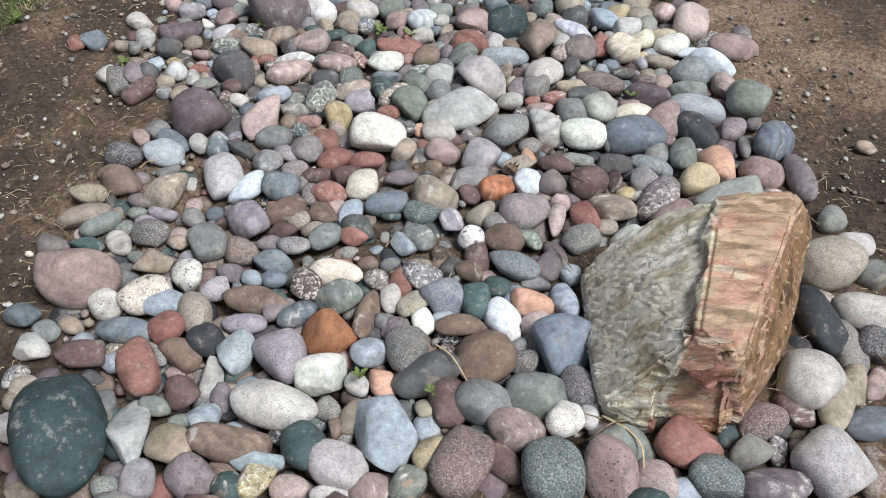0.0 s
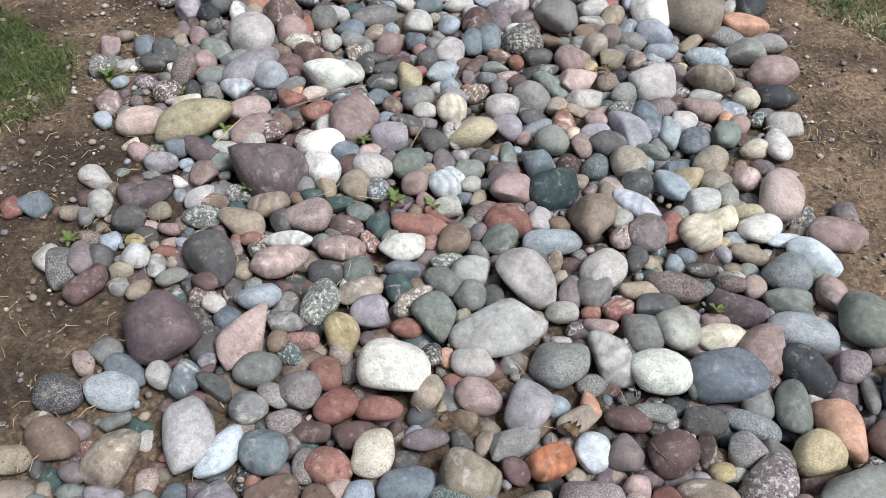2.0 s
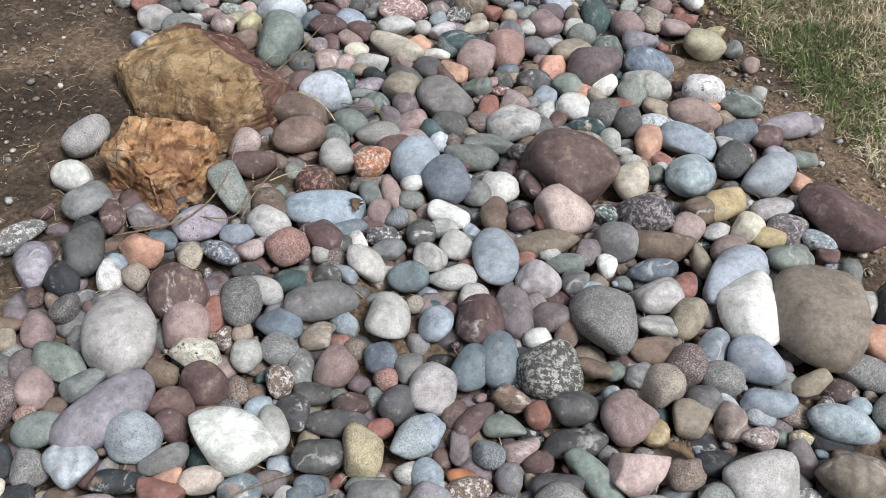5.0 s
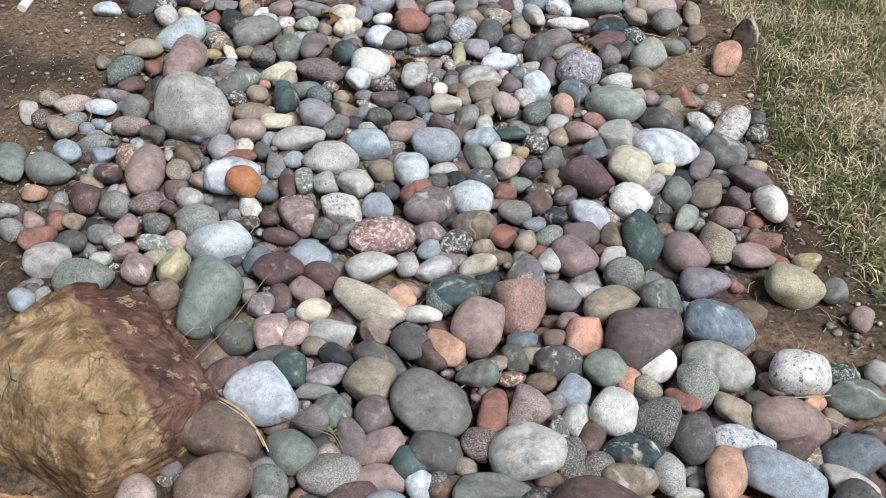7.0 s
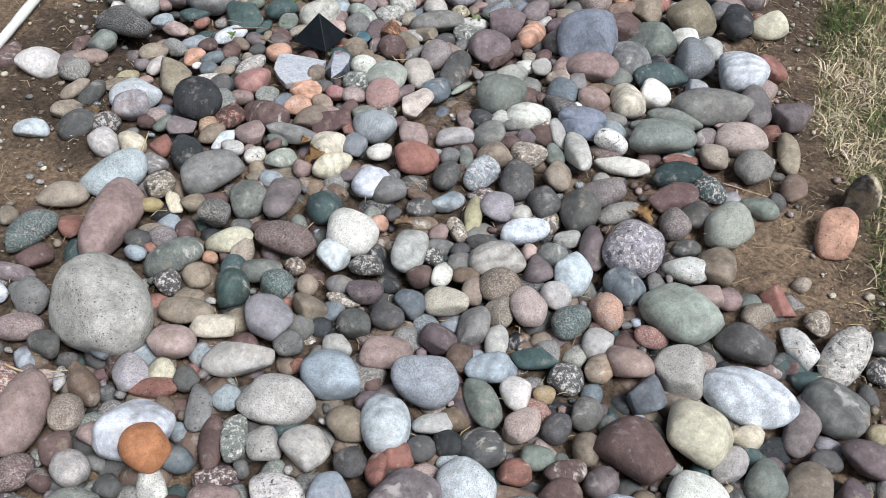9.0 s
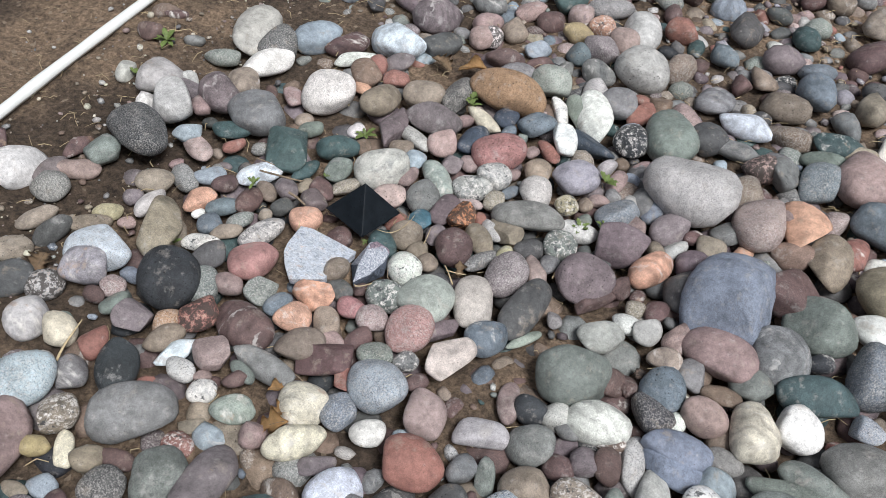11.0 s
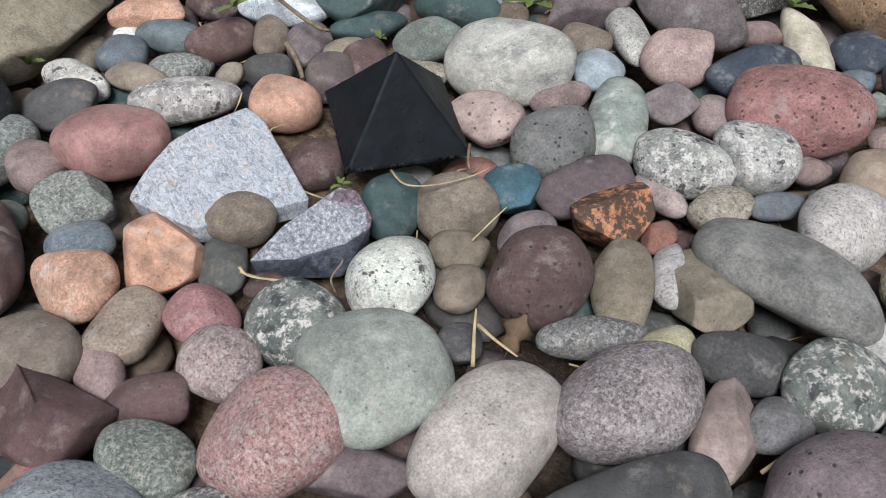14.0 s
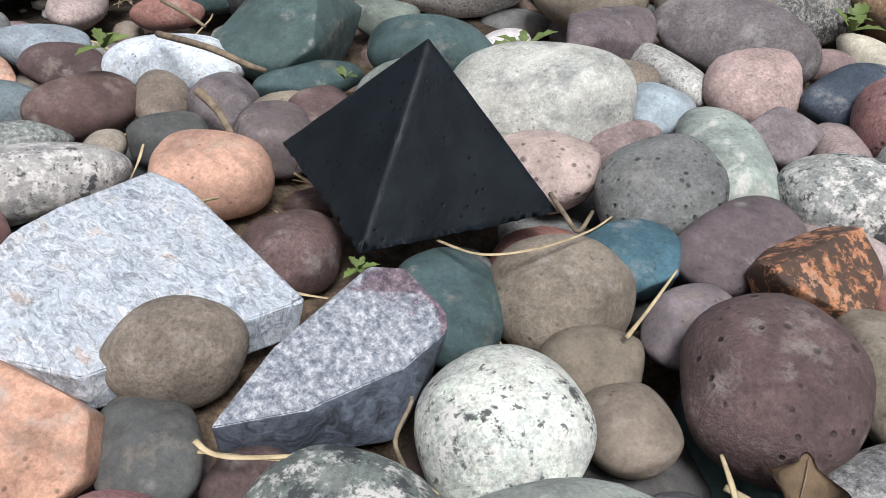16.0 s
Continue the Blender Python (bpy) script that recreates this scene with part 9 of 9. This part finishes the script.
def grass(name, count, y0, y1, edge, side, reach, seed, label, mat):
    rng = np.random.default_rng(seed)
    y = rng.uniform(y0, y1, count)
    x = edge(y) + side * (rng.random(count) * reach - 0.015 + rng.normal(size=count) * 0.012)
    z = soil_height(x, y)
    n = np.clip(ripple(np.stack([x, y], -1), rng, 22, 1.0, 6), -1, 1)
    length, width = rng.uniform(0.022, 0.058, count) * (1 + 0.3 * n), rng.uniform(0.0016, 0.0034, count)
    way, lean = rng.uniform(0, 6.283, count), rng.uniform(0.6, 1.52, count)
    d = np.stack([np.cos(way), np.sin(way), np.zeros(count)], -1)
    c = np.stack([-np.sin(way), np.cos(way), np.zeros(count)], -1) * width[:, None] / 2
    root = np.stack([x, y, z - 0.002], -1)
    up = np.array([0, 0, 1.0])
    mid = root + d * (np.sin(lean) * length * 0.45)[:, None] + up * (np.cos(lean) * length * 0.55 + 0.006)[:, None]
    tip = root + d * (np.sin(lean) * length + length * 0.15)[:, None] + up * (np.cos(lean) * length * 0.8 + 0.004)[:, None]
    v = np.stack([root - c, root + c, mid + c * 0.9, mid - c * 0.9, tip], 1).reshape(-1, 3)
    k = np.arange(count)[:, None] * 5
    f = np.concatenate([k + (0, 1, 2), k + (0, 2, 3), k + (3, 2, 4)])
    tagged(new(name, mesh_from(name, v, f, [mat], smooth=False)), label, "grass", kind="stuff")


grass("lawn_grass", 62000, 2.5, 7.6, lawn_edge_right, 1, 0.75, 11, "short lawn grass, half dry straw and half green", BLADES)
grass("side_grass", 12000, 1.7, 3.2, lawn_edge_left, -1, 0.5, 12, "green lawn grass at the edge of bare soil", GREEN_BLADES)


# ---- straw, twigs, leaves, weeds ----
def strand(points, radius, taper=0.5, flat=1.0):
    """A curved stem through a few points, as a tube."""
    bm = bmesh.new()
    pts = [Vector(p) for p in points]
    path = []
    for i in range(len(pts) - 1):
        p0, p1, p2, p3 = pts[max(i - 1, 0)], pts[i], pts[i + 1], pts[min(i + 2, len(pts) - 1)]
        for k in range(6):
            t = k / 6
            path.append(0.5 * (2 * p1 + (p2 - p0) * t + (2 * p0 - 5 * p1 + 4 * p2 - p3) * t * t + (3 * p1 - p0 - 3 * p2 + p3) * t ** 3))
    path.append(pts[-1])
    rings = []
    for i, p in enumerate(path):
        d = (path[min(i + 1, len(path) - 1)] - path[max(i - 1, 0)]).normalized()
        side = d.cross(Vector((0, 0, 1)))
        side = side.normalized() if side.length > 0.01 else Vector((1, 0, 0))
        up = side.cross(d)
        r = radius * (1 - taper * i / len(path)) * (1 + 0.12 * noise.noise(p * 90))
        rings.append([bm.verts.new(p + side * math.cos(a) * r + up * math.sin(a) * r * flat) for a in (0, 1.047, 2.094, 3.1416, 4.189, 5.236)])
    for a, b in zip(rings, rings[1:]):
        for k in range(6):
            bm.faces.new((a[k], a[(k + 1) % 6], b[(k + 1) % 6], b[k])).smooth = True
    bm.faces.new(rings[0][::-1])
    bm.faces.new(rings[-1])
    return bm


def twig(points, radius=0.003):
    return tagged(part("twig", strand(points, radius * 0.65, 0.35), BARK), "thin bare brown twig lying across river stones", "twig", "twigs")


def straw(points, radius=0.0022):
    return tagged(part("straw", strand(points, radius, 0.6, 0.3), STRAW), "dry yellow straw blade curled over river stones", "straw", "straw blades")


def leaf(x, y, z, size, turn, mat, label, lobes=5, tilt=20):
    """A curled dry leaf with lobed sides and a midrib."""
    bm = bmesh.new()
    n = 18
    rows = []
    for i in range(n + 1):
        t = i / n
        half = size * 0.34 * math.sin(math.pi * min(1, t * 0.96 + 0.04)) ** 0.7 * (1 + 0.42 * math.sin(t * lobes * 6.283))
        half = max(half, size * 0.012)
        row = []
        for k in (-1, -0.5, 0, 0.5, 1):
            row.append(bm.verts.new((half * k, (t - 0.5) * size, size * (0.28 * k * k * (half / size) * 2 + 0.1 * math.sin(t * 3.4) + 0.03 * math.sin(9 * t + 4 * k)))))
        rows.append(row)
    for a, b in zip(rows, rows[1:]):
        for k in range(4):
            bm.faces.new((a[k], a[k + 1], b[k + 1], b[k])).smooth = True
    bmesh.ops.solidify(bm, geom=bm.faces[:], thickness=0.0006)
    ob = part("dry_leaf", bm, mat)
    ob.matrix_world = pose(x, y, z, tilt, 8, turn)
    part("leaf_stem", strand([(0, -size * 0.62, 0), (0, -size * 0.3, size * 0.075), (0, size * 0.2, size * 0.1), (0, size * 0.42, size * 0.06)], size * 0.014, 0.6), BARK, ob)
    return tagged(ob, label, "leaf", "fallen leaves")


def weed(x, y, z, size, seed, leaves=8):
    """A small rosette of toothed leaves."""
    rng = np.random.default_rng(seed)
    root = new("weed")
    root.location = (x, y, z)
    for i in range(leaves):
        bm = bmesh.new()
        way, lift, ln = i * 2.4 + rng.uniform(-0.4, 0.4), rng.uniform(0.3, 1.1), size * rng.uniform(0.6, 1.0)
        rows = []
        for k in range(8):
            t = k / 7
            half = ln * 0.17 * math.sin(math.pi * (0.08 + 0.9 * t)) * (1.25 if k % 2 else 0.75)
            out, up = ln * t * math.cos(lift), ln * (t * math.sin(lift) - 0.25 * t * t)
            d, s = Vector((math.cos(way), math.sin(way), 0)), Vector((-math.sin(way), math.cos(way), 0))
            c = d * out + Vector((0, 0, up))
            rows.append([bm.verts.new(c - s * half + Vector((0, 0, half * 0.4))), bm.verts.new(c), bm.verts.new(c + s * half + Vector((0, 0, half * 0.4)))])
        for a, b in zip(rows, rows[1:]):
            for k in range(2):
                bm.faces.new((a[k], a[k + 1], b[k + 1], b[k])).smooth = True
        part("leaf", bm, GREEN_LEAF, root)
    return tagged(root, "small fresh green weed growing between river stones", "weed", "weeds")


straw([(-0.549, 5.514, 0.038), (-0.520, 5.511, 0.047), (-0.505, 5.529, 0.050), (-0.501, 5.559, 0.048), (-0.500, 5.575, 0.050)], 0.0012)
straw([(-0.457, 5.532, 0.030), (-0.456, 5.544, 0.040), (-0.457, 5.562, 0.050)], 0.0012)
twig([(-0.541, 5.583, 0.040), (-0.521, 5.569, 0.043), (-0.511, 5.567, 0.040), (-0.513, 5.579, 0.045)], 0.0022)
twig([(-0.750, 5.514, 0.040), (-0.732, 5.515, 0.034), (-0.710, 5.511, 0.026)], 0.005)
twig([(-0.832, 5.535, 0.045), (-0.769, 5.535, 0.055), (-0.744, 5.545, 0.050), (-0.741, 5.555, 0.045)], 0.0036)
twig([(-0.849, 5.549, 0.060), (-0.829, 5.555, 0.055), (-0.813, 5.559, 0.050)], 0.0025)
straw([(-0.517, 5.372, 0.035), (-0.504, 5.376, 0.035), (-0.480, 5.403, 0.036), (-0.466, 5.413, 0.036), (-0.450, 5.420, 0.030)], 0.0013)
straw([(-0.514, 5.371, 0.033), (-0.492, 5.389, 0.034), (-0.475, 5.408, 0.034)], 0.0009)
twig([(-0.472, 5.425, 0.020), (-0.477, 5.425, 0.030), (-0.482, 5.436, 0.035), (-0.483, 5.438, 0.038)], 0.0016)
straw([(-0.678, 5.434, 0.040), (-0.676, 5.439, 0.050), (-0.681, 5.445, 0.055)], 0.0013)
straw([(-0.570, 5.447, 0.030), (-0.562, 5.452, 0.030), (-0.555, 5.457, 0.030)], 0.0012)
straw([(-0.366, 5.475, 0.020), (-0.382, 5.486, 0.035), (-0.394, 5.495, 0.040)], 0.0018)
straw([(-0.389, 5.493, 0.030), (-0.371, 5.496, 0.030), (-0.352, 5.501, 0.030)], 0.0018)
straw([(-0.209, 5.584, 0.020), (-0.207, 5.599, 0.030), (-0.205, 5.622, 0.035)], 0.0017)
twig([(-0.474, 5.152, 0.010), (-0.495, 5.162, 0.015), (-0.514, 5.163, 0.020)], 0.0025)
twig([(-0.132, 2.367, 0.030), (-0.108, 2.417, 0.050), (-0.084, 2.470, 0.060)], 0.003)
straw([(-0.632, 2.343, 0.020), (-0.599, 2.386, 0.040), (-0.569, 2.444, 0.045), (-0.557, 2.481, 0.040)], 0.003)
twig([(-0.441, 2.531, 0.040), (-0.364, 2.569, 0.050), (-0.288, 2.618, 0.050), (-0.255, 2.641, 0.040)], 0.004)
twig([(-0.675, 3.166, 0.040), (-0.602, 3.172, 0.050), (-0.564, 3.203, 0.050), (-0.476, 3.212, 0.050), (-0.460, 3.296, 0.050)], 0.003)
straw([(-0.954, 2.903, 0.020), (-0.888, 2.867, 0.020), (-0.854, 2.885, 0.020)], 0.002)
straw([(-0.332, 2.200, 0.030), (-0.299, 2.194, 0.050), (-0.280, 2.230, 0.045)], 0.002)
straw([(-0.238, 2.193, 0.040), (-0.207, 2.187, 0.040), (-0.186, 2.185, 0.040)], 0.002)
twig([(-0.709, 3.158, 0.020), (-0.619, 3.161, 0.050), (-0.567, 3.182, 0.060), (-0.530, 3.247, 0.060), (-0.514, 3.340, 0.060), (-0.526, 3.446, 0.050)], 0.0035)
twig([(-0.463, 3.231, 0.030), (-0.452, 3.269, 0.050), (-0.437, 3.326, 0.050), (-0.412, 3.389, 0.050)], 0.003)
straw([(-0.424, 3.336, 0.050), (-0.388, 3.359, 0.055), (-0.350, 3.377, 0.055)], 0.0022)
twig([(-0.323, 3.669, 0.030), (-0.257, 3.640, 0.050), (-0.221, 3.634, 0.045), (-0.191, 3.595, 0.030)], 0.0018)
straw([(-0.429, 3.689, 0.040), (-0.381, 3.660, 0.045), (-0.343, 3.622, 0.040), (-0.323, 3.597, 0.030)], 0.0028)
straw([(-0.432, 3.684, 0.040), (-0.367, 3.644, 0.045), (-0.330, 3.600, 0.040)], 0.002)
twig([(-0.281, 3.646, 0.040), (-0.239, 3.632, 0.050), (-0.220, 3.629, 0.040), (-0.202, 3.605, 0.030)], 0.0018)
twig([(-0.508, 3.764, 0.030), (-0.482, 3.806, 0.040), (-0.459, 3.841, 0.050), (-0.408, 3.989, 0.060)], 0.0022)
straw([(-0.759, 3.708, 0.000), (-0.815, 3.695, 0.000)], 0.002)
straw([(-0.854, 4.401, 0.030), (-0.803, 4.392, 0.030), (-0.728, 4.411, 0.030)], 0.0025)
twig([(-0.815, 4.328, 0.030), (-0.783, 4.372, 0.030), (-0.725, 4.402, 0.030)], 0.0022)
straw([(0.566, 3.804, 0.020), (0.617, 3.777, 0.030), (0.666, 3.766, 0.020)], 0.0022)
straw([(0.574, 3.818, 0.020), (0.648, 3.825, 0.030), (0.687, 3.850, 0.020)], 0.0018)
twig([(0.342, 1.546, 0.050), (0.353, 1.526, 0.050), (0.375, 1.498, 0.060)], 0.002)
twig([(0.280, 1.317, 0.040), (0.305, 1.260, 0.050), (0.322, 1.237, 0.040)], 0.0025)
straw([(0.343, 0.886, 0.030), (0.381, 0.844, 0.050), (0.401, 0.810, 0.050), (0.401, 0.772, 0.040)], 0.003)
straw([(0.037, 1.030, 0.050), (0.069, 0.995, 0.060), (0.101, 0.938, 0.050)], 0.0022)
twig([(-0.937, 1.400, 0.010), (-0.889, 1.418, 0.020), (-0.834, 1.391, 0.020), (-0.797, 1.365, 0.010)], 0.003)
twig([(-0.943, 1.487, 0.010), (-0.872, 1.409, 0.020), (-0.824, 1.381, 0.020)], 0.0025)
twig([(0.312, 0.833, 0.030), (0.352, 0.855, 0.050), (0.383, 0.862, 0.050)], 0.003)
straw([(-0.862, 4.995, 0.020), (-0.866, 5.021, 0.030), (-0.871, 5.071, 0.040)], 0.003)
twig([(-0.533, 4.958, 0.030), (-0.509, 4.941, 0.050), (-0.489, 4.946, 0.040)], 0.0025)
straw([(0.456, 5.150, 0.010), (0.452, 5.081, 0.010), (0.458, 5.043, 0.010)], 0.002)
straw([(0.426, 5.166, 0.010), (0.496, 5.143, 0.010), (0.556, 5.126, 0.010)], 0.002)
straw([(0.598, 5.992, 0.020), (0.608, 6.032, 0.030), (0.656, 6.141, 0.020)], 0.002)
straw([(0.678, 6.221, 0.010), (0.743, 6.263, 0.020), (0.848, 6.332, 0.020)], 0.0025)
straw([(0.664, 6.174, 0.010), (0.745, 6.189, 0.020), (0.802, 6.172, 0.020)], 0.002)
leaf(-0.380, 5.518, 0.022, 0.015, 200, DRY_LEAF, "curled dry brown oak leaf caught between river stones", 1, 45)
leaf(-0.372, 5.515, 0.024, 0.03, 30, DRY_LEAF, "curled dry brown oak leaf caught between river stones", 2, 40)
leaf(-0.478, 5.060, 0.030, 0.05, 300, TAN_LEAF, "dry tan lobed leaf lying between river stones", 2, 30)
leaf(0.241, 5.011, 0.020, 0.06, 60, TAN_LEAF, "dry tan lobed leaf lying between river stones", 5, 5)
leaf(-1.040, 5.144, 0.020, 0.055, 20, DRY_LEAF, "dry tan lobed leaf lying between river stones", 5, 8)
leaf(-0.703, 6.104, 0.020, 0.06, 80, DRY_LEAF, "curled dry brown oak leaf caught between river stones", 5, 15)
leaf(-0.614, 6.095, 0.040, 0.075, 130, TAN_LEAF, "long dry tan leaf lying on river stones", 1, 10)
leaf(-0.516, 5.123, 0.020, 0.035, 140, TAN_LEAF, "dry tan lobed leaf lying between river stones", 2, 25)
leaf(-0.231, 3.285, 0.050, 0.035, 10, DRY_LEAF, "curled dry brown oak leaf caught between river stones", 4, 10)
leaf(0.392, 2.755, 0.030, 0.05, 70, DRY_LEAF, "curled dry brown oak leaf caught between river stones", 5, 10)
leaf(0.680, 4.333, 0.015, 0.05, 10, DRY_LEAF, "dry tan lobed leaf lying between river stones", 4, 10)
leaf(-0.242, 4.891, 0.020, 0.05, 110, DRY_LEAF, "curled dry brown oak leaf caught between river stones", 5, 15)
leaf(-0.482, 5.082, 0.030, 0.04, 160, TAN_LEAF, "dry tan lobed leaf lying between river stones", 3, 20)
leaf(0.521, 6.097, 0.030, 0.07, 100, TAN_LEAF, "curled dry brown leaf standing against a stone", 2, 60)
leaf(0.205, 1.578, 0.030, 0.04, 50, DRY_LEAF, "curled dry brown oak leaf caught between river stones", 4, 10)
leaf(0.632, 0.765, 0.020, 0.05, 50, DRY_LEAF, "curled dry brown oak leaf caught between river stones", 4, 10)
weed(-0.489, 2.215, 0.035, 0.035, 1, 8)
weed(-0.153, 2.200, 0.030, 0.04, 2, 7)
weed(-0.241, 2.403, 0.040, 0.03, 3, 6)
weed(-0.964, 2.691, 0.010, 0.05, 4, 8)
weed(-0.743, 2.618, 0.020, 0.03, 5, 6)
weed(-0.600, 2.456, 0.020, 0.03, 6, 6)
weed(-0.869, 5.303, 0.020, 0.03, 7, 7)
weed(-0.165, 5.758, 0.030, 0.026, 8, 9)
weed(-0.206, 5.887, 0.030, 0.035, 9, 7)
weed(-0.564, 5.980, 0.030, 0.03, 10, 5)
weed(-0.567, 5.405, 0.036, 0.01, 11, 7)
weed(-0.552, 5.471, 0.040, 0.012, 12, 6)
weed(-0.817, 5.492, 0.050, 0.022, 13, 7)
weed(-0.712, 5.592, 0.040, 0.014, 14, 5)
weed(-0.573, 6.004, 0.030, 0.03, 15, 8)
weed(0.816, 1.674, 0.010, 0.03, 16, 7)
weed(0.528, 1.881, 0.030, 0.03, 17, 6)
weed(-0.104, 0.954, 0.050, 0.03, 18, 6)
weed(0.034, 0.918, 0.050, 0.025, 19, 5)
weed(-0.898, 4.421, 0.020, 0.03, 20, 6)
weed(-0.432, 3.848, 0.030, 0.035, 21, 5)
weed(-0.223, 3.644, 0.030, 0.02, 22, 4)
weed(-0.004, 3.973, 0.030, 0.025, 23, 4)
weed(-1.320, 5.846, 0.010, 0.05, 24, 8)
weed(-1.278, 5.688, 0.020, 0.04, 25, 6)
weed(-0.861, 2.052, 0.010, 0.04, 26, 7)
weed(-0.149, 2.186, 0.030, 0.04, 27, 6)
weed(-0.252, 2.408, 0.030, 0.03, 28, 6)
weed(-1.242, 2.266, 0.010, 0.05, 29, 8)
weed(-0.207, 5.728, 0.030, 0.03, 30, 6)
weed(-0.729, 5.781, 0.010, 0.035, 31, 6)
weed(-0.064, 2.182, 0.020, 0.04, 32, 6)


def strewn_straw():
    """Short bits of dry straw over the bare soil beside the bed."""
    rng = np.random.default_rng(31)
    vs, fs = [], []
    for i in range(4200):
        y = rng.uniform(0.6, 7.4)
        e0, e1 = bed_edges(y)
        x = e0 + 0.1 - abs(rng.normal()) * 0.4 if rng.random() < 0.5 else e1 - 0.05 + abs(rng.normal()) * 0.22
        if rng.random() < 0.45:
            x = rng.uniform(e0, e1)
        z = float(soil_height(np.array([x]), np.array([y]))[0]) + (0.003 if x < e0 or x > e1 else 0.014 + 0.014 * rng.random())
        way, ln, wd, bend = rng.uniform(0, 6.283), rng.uniform(0.008, 0.045), rng.uniform(0.0005, 0.0013), rng.normal() * 0.5
        a = np.array([x, y, z])
        b = a + (math.cos(way) * ln / 2, math.sin(way) * ln / 2, 0.003 + 0.1 * ln)
        c = b + (math.cos(way + bend) * ln / 2, math.sin(way + bend) * ln / 2, -0.003)
        s, u = np.array([-math.sin(way), math.cos(way), 0]) * wd, np.array([0, 0, wd])
        k = len(vs)
        for p in (a, b, c):
            vs += [p - s, p + u, p + s]
        for r in (0, 3):
            for q in range(3):
                fs += [(k + r + q, k + r + (q + 1) % 3, k + r + 3 + (q + 1) % 3), (k + r + q, k + r + 3 + (q + 1) % 3, k + r + 3 + q)]
    tagged(new("straw_litter", mesh_from("straw_litter", vs, fs, [STRAW])), "short bits of dry straw strewn over the soil", "straw", kind="stuff")


strewn_straw()


def pipe():
    root = strand([(-1.395, 5.02, 0.022), (-1.415, 5.35, 0.022), (-1.44, 5.62, 0.022), (-1.47, 6.1, 0.024)], 0.0135, 0.0)
    ob = part("plastic_pipe", root, PVC)
    tagged(ob, "white plastic irrigation pipe lying on bare soil", "pipe")


pipe()
